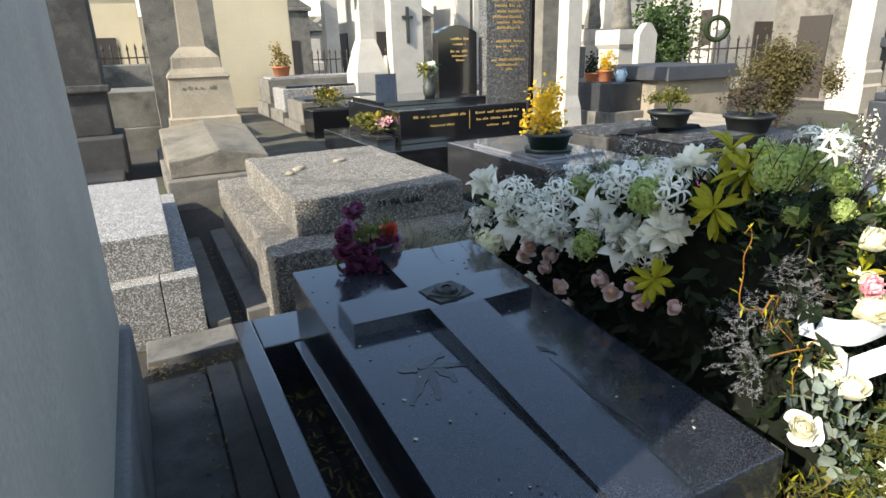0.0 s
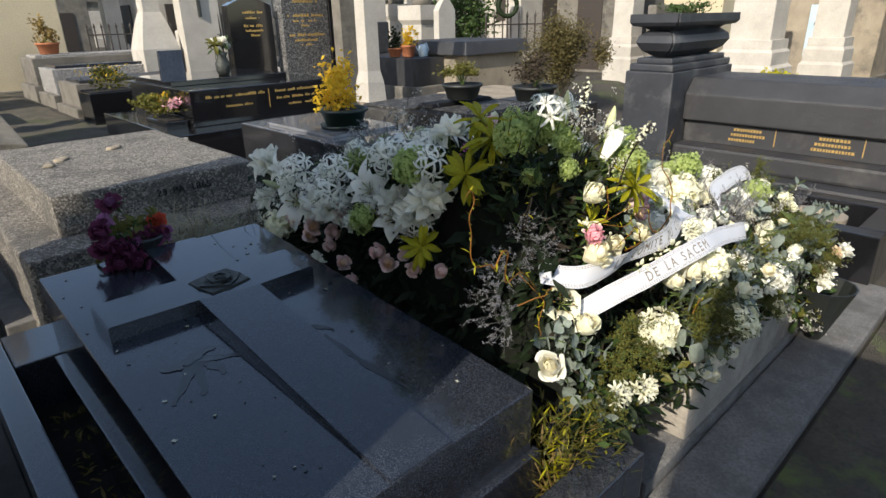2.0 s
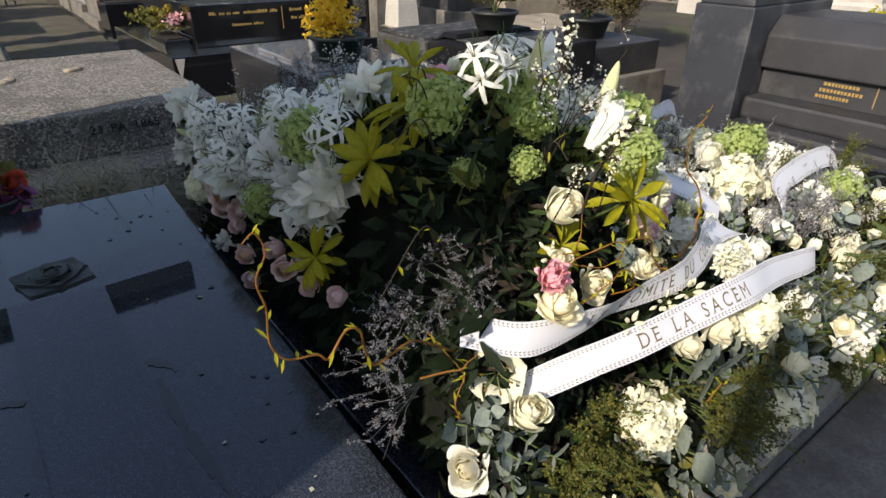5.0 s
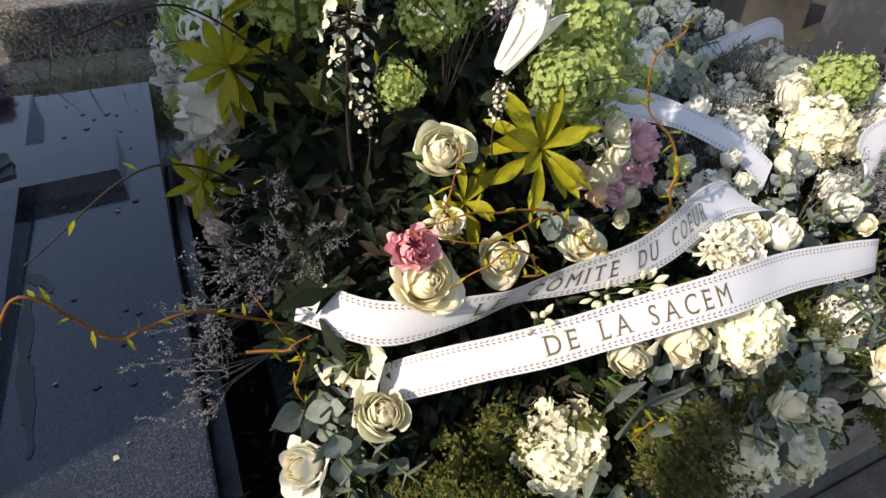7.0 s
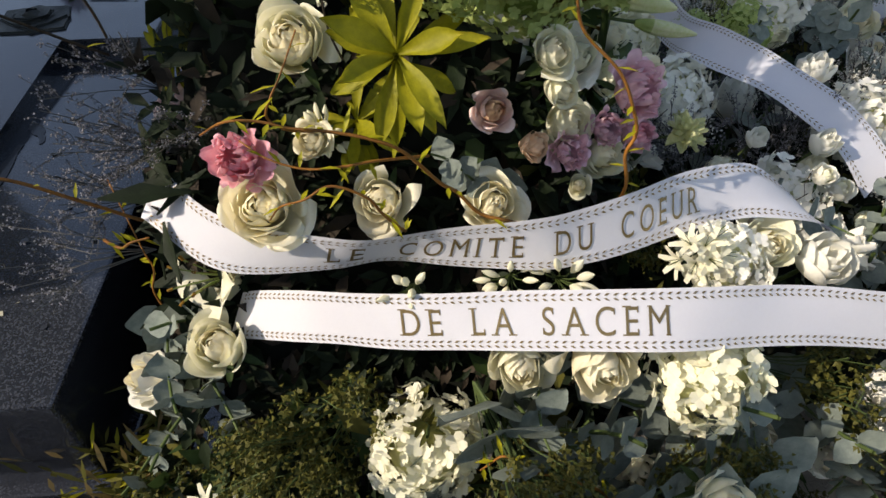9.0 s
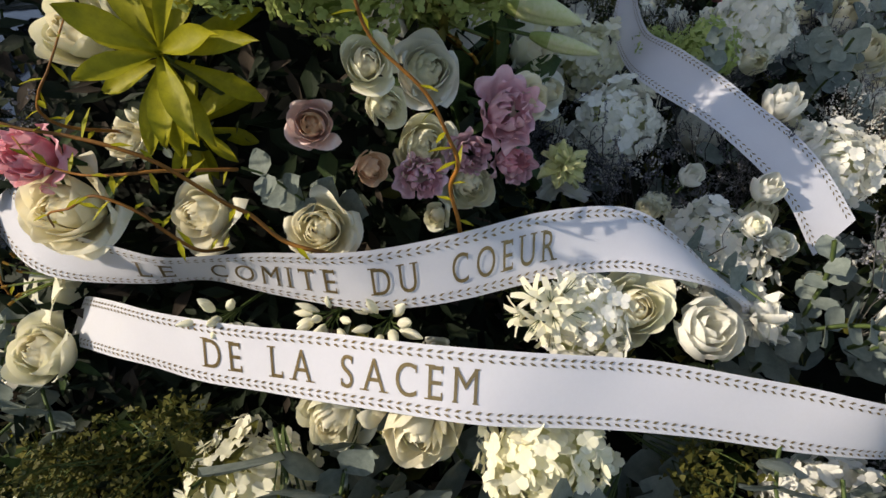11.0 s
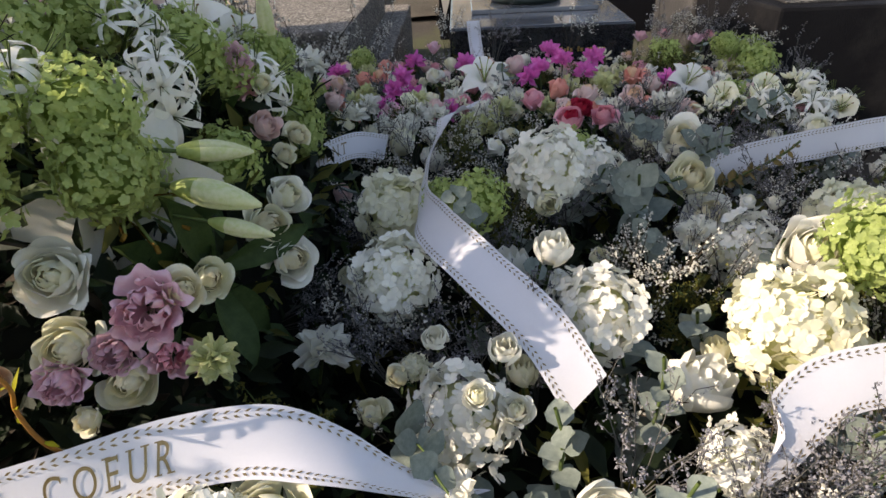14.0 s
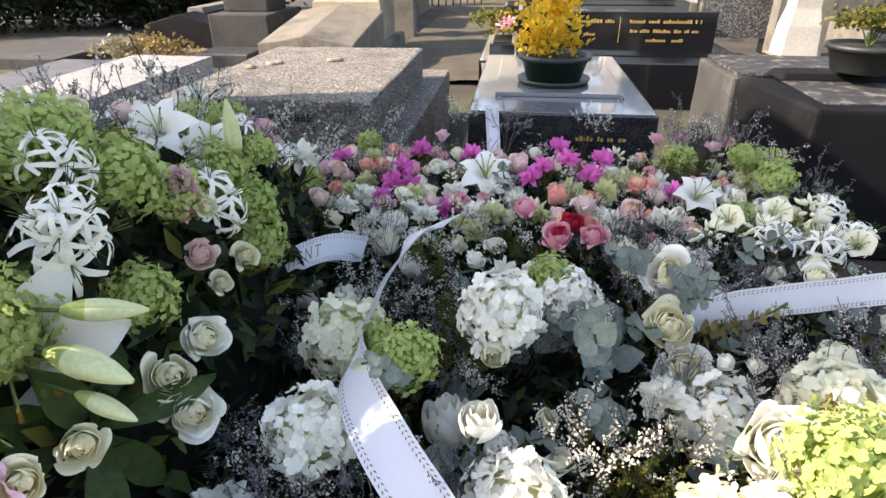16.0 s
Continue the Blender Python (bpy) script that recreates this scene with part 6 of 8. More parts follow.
# feet and heads of the printed capitals: place across, place up, upright or not
SERIFS = {"L": ((0.1, 0, 0), (0.1, 1, 0), (0.98, 0.1, 1)), "E": ((0.1, 0, 0), (0.1, 1, 0), (0.97, 0.1, 1), (0.95, 0.9, 1)), "D": ((0.08, 0, 0), (0.08, 1, 0)), "U": ((0.1, 1, 0), (0.9, 1, 0)), "C": ((0.96, 0.84, 1),),
          "M": ((0.06, 0, 0), (0.94, 0, 0), (0.04, 1, 0), (0.96, 1, 0)), "I": ((0.5, 0, 0), (0.5, 1, 0)), "T": ((0.5, 0, 0), (0.03, 0.9, 1), (0.97, 0.9, 1)), "R": ((0.1, 0, 0), (0.1, 1, 0), (0.95, 0, 0)),
          "A": ((0.05, 0, 0), (0.95, 0, 0)), "S": ((0.9, 0.86, 1), (0.06, 0.14, 1)), "N": ((0.06, 0, 0), (0.06, 1, 0), (0.94, 1, 0))}


def curve_through(pts, n=12):
    """Points on a smooth line through some places."""
    p = [2 * Vector(pts[0]) - Vector(pts[1])] + [Vector(q) for q in pts] + [2 * Vector(pts[-1]) - Vector(pts[-2])]
    out = []
    for i in range(1, len(p) - 2):
        for k in range(n):
            t = k / n
            a, c, d, e = p[i - 1], p[i], p[i + 1], p[i + 2]
            out.append(0.5 * (2 * c + (d - a) * t + (2 * a - 5 * c + 4 * d - e) * t * t + (3 * c - a - 3 * d + e) * t ** 3))
    return out + [Vector(pts[-1])]


def ribbon(name, label, rows, width, texts=(), owner_at=None):
    """A ribbon along rows of (middle, way across). texts: (words, start, end, letter height), places along it from 0 to 1."""
    mids, acr = curve_through([r[0] for r in rows]), [v.normalized() for v in curve_through([r[1] for r in rows])]
    rb = thing(name, mids[len(mids) // 2], label, "ribbon", "funeral ribbons")
    o = Vector(rb.location)
    dist = [0.0]
    for a, c in zip(mids, mids[1:]):
        dist.append(dist[-1] + (c - a).length)
    total = dist[-1]

    def at(sx, w, off):
        i = max(k for k in range(len(dist) - 1) if dist[k] <= sx + 1e-9) if sx > 0 else 0
        t = (sx - dist[i]) / max(1e-6, dist[i + 1] - dist[i])
        m, a = mids[i].lerp(mids[i + 1], t), acr[i].lerp(acr[i + 1], t).normalized()
        tan = (mids[i + 1] - mids[i]).normalized()
        n_ = tan.cross(a).normalized()
        return m + a * w + n_ * (off + 0.0025 * math.sin(40 * sx) * (w / width)) - o

    soup = Soup()
    n_len = max(20, int(total / 0.012))
    for side in (0.0006, -0.0006):
        soup.patch(lambda u, v, side=side: at(v * total, u * width / 2, side), 6, n_len, 0)
    band = new("band", soup.mesh("band", ["ribbon"]))
    band.parent = rb
    marks = Soup()
    for edge in (-1, 1):
        k = 0
        sx = 0.012
        while sx < total - 0.012:
            for dw, tilt_ in ((0.0016, 0.0025), (-0.0016, -0.0025)):
                w0 = edge * (width / 2 - 0.008) + dw
                i = len(marks.v)
                marks.v += [tuple(at(sx + dx, w0 + dy, 0.0016)) for dx, dy in ((0, 0), (0.003, 0.0014 + tilt_ * 0.4), (0.0065, tilt_), (0.003, -0.0014 + tilt_ * 0.4))]
                marks.f.append((i, i + 1, i + 2, i + 3))
                marks.s.append(0)
            sx += 0.0095
    mk = new("border_print", marks.mesh("border_print", ["ribbon_ink"], False))
    mk.parent = rb
    tagged(mk, "printed leaf border", kind="stuff")
    for words, s0, s1, hgt in texts:
        pts, faces, cursor = [], [], 0.0
        for ch in words:
            cu = bpy.data.curves.new("print", 'FONT')
            cu.body, cu.size, cu.offset = ch, 1.0, -0.004
            ob = bpy.data.objects.new("tmp_text", cu)
            me = bpy.data.meshes.new_from_object(ob)
            xs = [v.co.x for v in me.vertices]
            lo, wide = min(xs), (max(xs) - min(xs)) * 0.8
            k = len(pts)
            pts += [(cursor + (v.co.x - lo) * 0.8, v.co.y) for v in me.vertices]
            faces += [tuple(k + i for i in p.vertices) for p in me.polygons]
            for fx, fy, tall in SERIFS.get(ch, ()):
                cx_, cy_ = cursor + fx * wide, 0.018 + fy * 0.664
                hx_, hy_ = (0.016, 0.075) if tall else (0.06 if ch in "MN" else 0.11, 0.016)
                k = len(pts)
                pts += [(cx_ - hx_, cy_ - hy_), (cx_ + hx_, cy_ - hy_), (cx_ + hx_, cy_ + hy_), (cx_ - hx_, cy_ + hy_)]
                faces.append((k, k + 1, k + 2, k + 3))
            cursor += wide + 0.26
        x_lo, x_hi = min(p[0] for p in pts), max(p[0] for p in pts)
        tx = new("print", raw_mesh("print", [at((s0 + (s1 - s0) * (x - x_lo) / (x_hi - x_lo)) * total, (y - 0.35) * hgt / 0.7, 0.0016) for x, y in pts], faces, ["ribbon_ink"], False))
        tx.parent = rb
        tagged(tx, "gilt printed words")
    return rb


ribbon("ribbon", "white satin mourning ribbon with gilt words, curling over roses",
       [((1.563, 0.893, 0.896), (0.4, 0.5, 0.7)), ((1.665, 0.81, 0.872), (0.15, 0.35, 0.9)), ((1.81, 0.766, 0.885), (0.2, -0.3, 0.9)), ((1.90, 0.757, 0.899), (0.2, -0.35, 0.9)), ((2.04, 0.727, 0.921), (-0.05, 0.1, 0.95)),
        ((2.10, 0.731, 0.926), (-0.1, 0.2, 0.95)), ((2.165, 0.745, 0.934), (-0.1, 0.4, 0.9)), ((2.25, 0.778, 0.938), (0.0, 0.6, 0.8)), ((2.335, 0.80, 0.932), (0.12, 0.8, 0.5)), ((2.40, 0.802, 0.907), (0.25, 0.9, 0.0)), ((2.455, 0.80, 0.873), (0.4, 0.75, -0.5)), ((2.505, 0.812, 0.833), (0.6, 0.55, -0.5)), ((2.535, 0.825, 0.804), (0.8, 0.45, -0.3))],
       0.072, (("LE", 0.258, 0.304, 0.033), ("COMITE", 0.345, 0.482, 0.033), ("DU", 0.514, 0.56, 0.033), ("COEUR", 0.592, 0.70, 0.033)))
ribbon("ribbon", "white satin mourning ribbon with gilt words, lying straight over flowers",
       [((1.655, 0.81, 0.735), (0.3, 0.55, 0.7)), ((1.69, 0.79, 0.757), (0.2, 0.55, 0.75)), ((1.78, 0.742, 0.80), (0.0, 0.5, 0.85)), ((1.892, 0.696, 0.835), (-0.08, 0.52, 0.85)), ((2.03, 0.66, 0.868), (-0.04, 0.6, 0.8)), ((2.18, 0.631, 0.891), (0.0, 0.66, 0.75)), ((2.335, 0.643, 0.873), (0.0, 0.62, 0.78)),
        ((2.46, 0.643, 0.853), (0.0, 0.5, 0.86)), ((2.575, 0.642, 0.833), (0.0, 0.3, 0.95)), ((2.63, 0.668, 0.80), (-0.2, 0.3, 0.9)), ((2.66, 0.71, 0.76), (-0.4, 0.3, 0.85))],
       0.069, (("DE", 0.248, 0.296, 0.033), ("LA", 0.326, 0.374, 0.033), ("SACEM", 0.40, 0.522, 0.033)))
ribbon("ribbon", "white satin ribbon hanging in a long curve",
       [((2.57, 1.835, 0.932), (0.6, 0.5, 0.1)), ((2.525, 1.74, 0.94), (0.85, 0.3, 0.2)), ((2.51, 1.655, 0.952), (0.6, 0.1, 0.6)), ((2.473, 1.53, 0.92), (0.35, -0.2, 0.9)), ((2.465, 1.38, 0.905), (0.3, -0.35, 0.9)), ((2.49, 1.25, 0.92), (0.6, 0.1, 0.6)), ((2.56, 1.135, 0.91), (0.8, 0.4, 0.35)),
        ((2.645, 1.045, 0.865), (0.75, 0.5, 0.4)), ((2.70, 0.98, 0.80), (0.7, 0.45, 0.52))], 0.078)
ribbon("ribbon", "white satin ribbon lying over the white flowers",
       [((3.09, 1.66, 0.79), (0, 0.3, 0.9)), ((3.18, 1.685, 0.822), (0, 0.1, 0.95)), ((3.37, 1.72, 0.842), (0, 0.2, 0.95)), ((3.60, 1.78, 0.845), (0, 0.3, 0.9)), ((3.80, 1.86, 0.78), (0.2, 0.5, 0.8))], 0.072)
ribbon("ribbon", "white satin ribbon end among dark greenery",
       [((2.08, 1.64, 0.735), (0.1, 0.6, 0.8)), ((2.16, 1.75, 0.81), (-0.1, 0.6, 0.8)), ((2.25, 1.85, 0.825), (0, 0.6, 0.8)), ((2.33, 1.92, 0.79), (0.2, 0.6, 0.8))], 0.07, (("MENT", 0.45, 0.68, 0.032),))
ribbon("ribbon", "white satin ribbon hanging before the black tomb",
       [((2.60, 3.25, 0.86), (1, 0.1, 0)), ((2.61, 3.20, 0.76), (1, 0.2, 0.1)), ((2.63, 3.05, 0.66), (1, 0.1, 0.2)), ((2.66, 2.92, 0.62), (1, 0, 0))], 0.06)

ribbon("ribbon", "white satin ribbon tail lying over white hydrangeas",
       [((2.885, 0.865, 0.80), (0.5, 0.4, 0.5)), ((2.935, 0.91, 0.835), (-0.6, 0.4, 0.6)), ((2.99, 0.935, 0.86), (-0.5, 0.5, 0.7)), ((3.10, 0.945, 0.87), (-0.15, 0.5, 0.85)), ((3.26, 0.96, 0.87), (0, 0.5, 0.85)), ((3.44, 0.97, 0.85), (0.1, 0.5, 0.85)), ((3.56, 0.97, 0.79), (0.3, 0.5, 0.8))], 0.08)

# ---------------------------------------------------------------- curly willow
def willow(pts, r=0.0035, leaves=True, mat="willow"):
    line = curve_through(pts, 8)
    th = thing("willow_twig", line[-1], "orange curly willow twig with tiny shoots", "twig", "willow twigs")
    part("stem", tube(line, [r * (0.45 + 0.55 * k / len(line)) for k in range(len(line))], None, 5), mat, th, "", True)
    soup = Soup()
    for k in range(3, len(line) - 1, 4):
        d = Vector((flower_rnd.gauss(0, 1), flower_rnd.gauss(0, 1), flower_rnd.gauss(0.3, 1)))
        soup.leaf(line[k] - Vector(th.location), d, (0, 0, 1), flower_rnd.uniform(0.012, 0.028), 0.006, 0.2, 0, 0.1, 2)
    sh = new("shoot_growth", soup.mesh("shoot_growth", ["leaf_gold"]))
    sh.parent = th
    tagged(sh, "yellow-green shoots", kind="stuff")


willow([(1.14, 0.80, 1.255), (1.157, 0.80, 1.265), (1.167, 0.80, 1.235), (1.150, 0.80, 1.20), (1.157, 0.80, 1.155), (1.155, 0.80, 1.10), (1.175, 0.80, 1.064), (1.215, 0.79, 1.06), (1.232, 0.79, 1.045), (1.262, 0.79, 1.08), (1.285, 0.79, 1.072), (1.302, 0.81, 1.02), (1.327, 0.83, 0.96), (1.36, 0.83, 0.965), (1.42, 0.85, 0.955), (1.49, 0.87, 0.90), (1.56, 0.895, 0.84), (1.66, 0.93, 0.80)], 0.0027)
willow([(1.565, 0.84, 0.862), (1.54, 0.84, 0.855), (1.525, 0.84, 0.846), (1.50, 0.86, 0.838), (1.47, 0.90, 0.81)], 0.003)
willow([(1.70, 0.76, 1.06), (1.74, 0.715, 1.099), (1.77, 0.715, 1.099), (1.797, 0.715, 1.091), (1.833, 0.715, 1.086), (1.869, 0.715, 1.077), (1.901, 0.72, 1.058), (1.938, 0.735, 1.009), (1.958, 0.74, 0.991), (1.984, 0.74, 0.961), (2.017, 0.74, 0.948), (2.06, 0.78, 0.90)], 0.0026)
willow([(1.75, 0.75, 0.955), (1.77, 0.73, 0.989), (1.797, 0.725, 1.001), (1.826, 0.725, 1.017), (1.862, 0.725, 1.0), (1.876, 0.73, 0.974), (1.897, 0.74, 0.942), (1.90, 0.79, 0.90)], 0.0022)
willow([(2.121, 0.775, 1.283), (2.105, 0.775, 1.259), (2.071, 0.775, 1.241), (2.061, 0.775, 1.218), (2.065, 0.775, 1.186), (2.078, 0.775, 1.15), (2.12, 0.77, 1.11), (2.141, 0.765, 1.071), (2.151, 0.765, 1.042), (2.145, 0.765, 1.015), (2.155, 0.765, 0.971), (2.16, 0.80, 0.90)], 0.0024)
willow([(1.80, 0.82, 1.14), (1.78, 0.80, 1.101), (1.769, 0.79, 1.083), (1.761, 0.79, 1.061), (1.776, 0.80, 1.04), (1.80, 0.86, 1.0)], 0.002)
willow([(1.73, 0.78, 1.04), (1.761, 0.755, 1.033), (1.798, 0.75, 1.022), (1.837, 0.75, 1.023), (1.87, 0.76, 1.022), (1.93, 0.80, 1.0)], 0.002)
willow([(1.975, 0.565, 0.715), (1.983, 0.56, 0.736), (1.999, 0.555, 0.763), (2.032, 0.555, 0.725), (2.071, 0.55, 0.708), (2.122, 0.55, 0.672), (2.156, 0.55, 0.61), (2.203, 0.56, 0.53), (2.22, 0.62, 0.48)], 0.0025)
willow([(1.50, 0.92, 0.90), (1.539, 0.86, 0.825), (1.545, 0.855, 0.80), (1.539, 0.86, 0.775), (1.528, 0.86, 0.739), (1.543, 0.86, 0.692), (1.58, 0.90, 0.64)], 0.002)
for k in range(9):
    bx, by = 1.55 + 0.07 * k, 0.95 + 0.1 * (k % 4)
    hz = heap(bx, by)
    willow([(bx - 0.25 + 0.02 * k, by - 0.2, hz + 0.02 + 0.04 * (k % 3)), (bx - 0.12, by - 0.12, hz + 0.06), (bx, by, hz - 0.06)], 0.002, mat="twig_dark")


# ---------------------------------------------------------------- things on and round the near tombs
def potted(name, at, r, hgt, pot_mat, label, plant, plant_mat, size, count, leaf, seed, squash=1.0, saucer=True):
    """A flower pot with a rim, earth and a leafy plant."""
    th = thing(name, at, label, "plant pot")
    part("pot", lathe([(r * 0.72, 0.012), (r * 0.78, 0.02), (r * 0.95, hgt * 0.82), (r * 1.04, hgt * 0.84), (r * 1.05, hgt), (r * 0.97, hgt), (r * 0.93, hgt * 0.86), (r * 0.5, hgt * 0.85)], at, 28), pot_mat, th, "", True)
    if saucer:
        part("saucer", lathe([(r * 0.85, 0.0), (r * 1.0, 0.006), (r * 1.05, 0.03), (r * 1.0, 0.03), (r * 0.8, 0.011)], at, 28), pot_mat, th, "", True)
    part("soil", lathe([(r * 0.9, hgt * 0.8), (r * 0.92, hgt * 0.88), (r * 0.3, hgt * 0.92)], at, 20), "soil", th)
    leafy(plant, th, (at[0], at[1], at[2] + hgt + size * 0.55), size, plant_mat, count, leaf, seed, "", squash)
    stems = bmesh.new()
    rr = random.Random(seed)
    for _ in range(8):
        a = rr.uniform(0, 6.28)
        tube([(at[0], at[1], at[2] + hgt * 0.85), (at[0] + 0.4 * size * math.cos(a), at[1] + 0.4 * size * math.sin(a), at[2] + hgt + size * rr.uniform(0.4, 0.9))], [0.006, 0.003], stems, 4)
    part("stems", stems, "stem", th)
    return th


potted("yellow_plant", (2.90, 3.86, 0.845), 0.185, 0.15, "green_plastic", "bright yellow leafed shrub in a green plastic pot", "foliage", "petal_yellow", 0.2, 900, 0.046, 7, 1.2)
potted("heather_bowl", (4.62, 4.22, 0.855), 0.20, 0.16, "dark_plastic", "grey-green heather in a dark green bowl", "foliage", "leaf_olive", 0.2, 900, 0.035, 8, 0.4, False)
potted("dark_shrub_bowl", (6.05, 4.40, 0.66), 0.26, 0.2, "dark_plastic", "dark reddish shrub in a dark bowl", "foliage", "twig_dark", 0.3, 900, 0.045, 9, 0.7, False)

# cloth roses at the head of the cross tomb
cr = thing("cloth_bouquet", (0.86, 2.40, 0.70), "faded magenta and red cloth roses in a low pot", "bouquet")
part("pot", lathe([(0.05, 0.0), (0.06, 0.01), (0.08, 0.08), (0.075, 0.085), (0.03, 0.08)], (0.86, 2.40, slab_z(2.40)), 18), "dark_plastic", cr)
for rx, ry, rz, ra, kind in ((0.763, 2.40, 1.0, 0.13, "cloth_rose"), (0.925, 2.38, 0.885, 0.12, "cloth_rose_red"), (0.683, 2.34, 0.905, 0.13, "cloth_rose"), (0.74, 2.33, 0.825, 0.14, "cloth_rose"), (0.885, 2.35, 0.845, 0.12, "cloth_rose"), (0.71, 2.30, 0.775, 0.14, "cloth_rose"),
                             (0.72, 2.38, 0.93, 0.10, "cloth_rose_mauve"), (0.82, 2.34, 0.835, 0.13, "cloth_rose"), (0.945, 2.37, 0.835, 0.11, "cloth_rose_mauve"), (0.68, 2.34, 0.84, 0.12, "cloth_rose"), (0.78, 2.28, 0.775, 0.13, "cloth_rose")):
    put(kind, rx, ry, rz, ra, (-0.3 + 2.5 * (rx - 0.82), -0.7, 0.5), owner=cr)
for k in range(12):
    put("green_leaves", 0.70 + 0.022 * k, 2.38 + 0.02 * (k % 3), 0.80 + 0.03 * (k % 4), 0.12, (-0.5 + 0.1 * k, -0.5, 0.5), owner=cr)

# bronze rose on the cross
ro = new("bronze_rose", rose_mesh("bronze_rose", "bronze", "bronze", 71, 1.4, 0.0, 12))
ro.parent = ct
ro.matrix_basis = Matrix.Translation(Vector((0.945, 1.88, slab_z(1.88) + 0.062)) - Vector(ct.location)) @ Matrix.Diagonal((0.15, 0.14, 0.06, 1))
tagged(ro, "weathered bronze rose")

# dry grass behind the cross tomb
soup = Soup()
for _ in range(1500):
    x, y = flower_rnd.gauss(1.20, 0.16), flower_rnd.gauss(2.72, 0.08)
    d = Vector((flower_rnd.gauss(0, 0.7), flower_rnd.gauss(-0.1, 0.6), flower_rnd.uniform(0.1, 1)))
    soup.leaf((x, y, 0.48 + flower_rnd.uniform(0, 0.18)), d, (0, 0, 1), flower_rnd.uniform(0.1, 0.3), 0.0055, flower_rnd.uniform(0.2, 0.8), 0, 0, 4)
tagged(new("dry_grass", soup.mesh("dry_grass", ["grass_dry"])), "tangled dry grass and straw behind the slab", "grass", kind="stuff")

# weeds in the soil of the cross tomb and at its foot
soup = Soup()
for _ in range(260):
    x, y = flower_rnd.choice(((0.415, 0.03), (1.44, 0.03)))
    x = flower_rnd.gauss(x, 0.025)
    y = flower_rnd.uniform(0.65, 2.4)
    d = Vector((flower_rnd.gauss(0, 0.5), flower_rnd.gauss(0, 0.5), 0.8))
    soup.leaf((x, y, 0.17), d, (0, 0, 1), flower_rnd.uniform(0.02, 0.05), 0.012, 0.4, flower_rnd.choice((0, 1)), 0.1, 3)
tagged(new("weeds", soup.mesh("weeds", ["leaf_olive", "leaf_dry"])), "small weeds and dead leaves in the soil", "weeds", kind="stuff")
hs = thing("heather_clump", (1.44, 0.69, 0.2), "yellow-green heather growing between slab and kerb", "plant")
soup = Soup()
for _ in range(900):
    p = Vector((flower_rnd.gauss(0.02, 0.06), flower_rnd.gauss(0.0, 0.06), flower_rnd.uniform(0.0, 0.3)))
    d = Vector((p.x * 4, p.y * 4 - 0.2, flower_rnd.uniform(0.3, 1)))
    soup.leaf(p, d + 0.5 * Vector((flower_rnd.gauss(0, 1), flower_rnd.gauss(0, 1), 0)), (0, 0, 1), flower_rnd.uniform(0.02, 0.06), 0.008, 0.1, flower_rnd.choice((0, 0, 1, 2)), 0, 2)
hf = new("foliage", soup.mesh("foliage", ["leaf_olive", "leaf_gold", "leaf_dry"]))
hf.parent = hs
st = bmesh.new()
for k in range(12):
    tube([(1.44, 0.69, 0.17), (1.44 + 0.09 * math.cos(k * 2.4), 0.69 + 0.09 * math.sin(k * 2.4), 0.3 + 0.02 * (k % 5))], [0.004, 0.002], st, 4)
part("stems", st, "leaf_dry", hs)

# fallen leaves and crumbs in the gutter
soup = Soup()
for _ in range(500):
    x, y = flower_rnd.choice(((0.09, 0), (0.35, 0), (0.05, 1)))[0], flower_rnd.uniform(0.4, 3.3)
    if flower_rnd.random() < 0.5:
        x, y = flower_rnd.uniform(-0.2, 0.3), flower_rnd.gauss(3.25, 0.05)
    elif flower_rnd.random() < 0.5:
        x, y = flower_rnd.gauss(0.35, 0.03), flower_rnd.uniform(3.7, 6.3)
    else:
        x = flower_rnd.gauss(x if x < 0.2 else 0.09, 0.03)
    soup.leaf((x, y, 0.012), (flower_rnd.gauss(0, 1), flower_rnd.gauss(0, 1), 0.25), (0, 0, 1), flower_rnd.uniform(0.012, 0.035), 0.014, 0.2, flower_rnd.choice((0, 0, 1)), 0.2, 2)
tagged(new("leaf_litter", soup.mesh("leaf_litter", ["bark", "leaf_dry"])), "dead leaves and crumbs in the gutter", "leaf litter", kind="stuff")
# pebbles and leaves on the rough tomb
for k, (x, y) in enumerate(((1.02, 4.55), (1.06, 4.60), (0.93, 4.42), (1.40, 4.72), (1.44, 4.74))):
    b = bmesh.new()
    bmesh.ops.create_icosphere(b, subdivisions=2, radius=0.03)
    for v in b.verts:
        v.co = Vector((v.co.x * 1.3, v.co.y, v.co.z * 0.6)) * (1 + 0.3 * noise.noise(v.co * 30 + Vector((k, 0, 0)))) + Vector((x, y, 0.79))
    tagged(part("pebble", b, "limestone", None, "", True), "pale pebble lying on the tomb", "pebble", "pebbles on the tomb")

# small bouquet against the flower tomb
sb = thing("small_bouquet", (3.42, 0.50, 0.05), "small bouquet of orange and white flowers with dark leaves", "bouquet")
for k in range(7):
    put("alstroemeria" if k % 2 else "stock_white", 3.30 + 0.05 * k, 0.47 + 0.03 * (k % 3), 0.42 + 0.04 * (k % 4), 0.10, (-0.2, -0.7, 0.6), owner=sb)
for k in range(14):
    put("green_leaves" if k % 3 else "haze", 3.28 + 0.03 * k, 0.50 + 0.02 * (k % 4), 0.20 + 0.025 * (k % 7), 0.24, (-0.4 + 0.06 * k, -0.6, 0.6), owner=sb)
wrap = lathe([(0.04, 0.0), (0.07, 0.1), (0.14, 0.3), (0.15, 0.3), (0.05, 0.02)], (3.44, 0.50, 0.05), 14)
part("wrapping", wrap, "dark_plastic", sb, "dark paper wrapping")

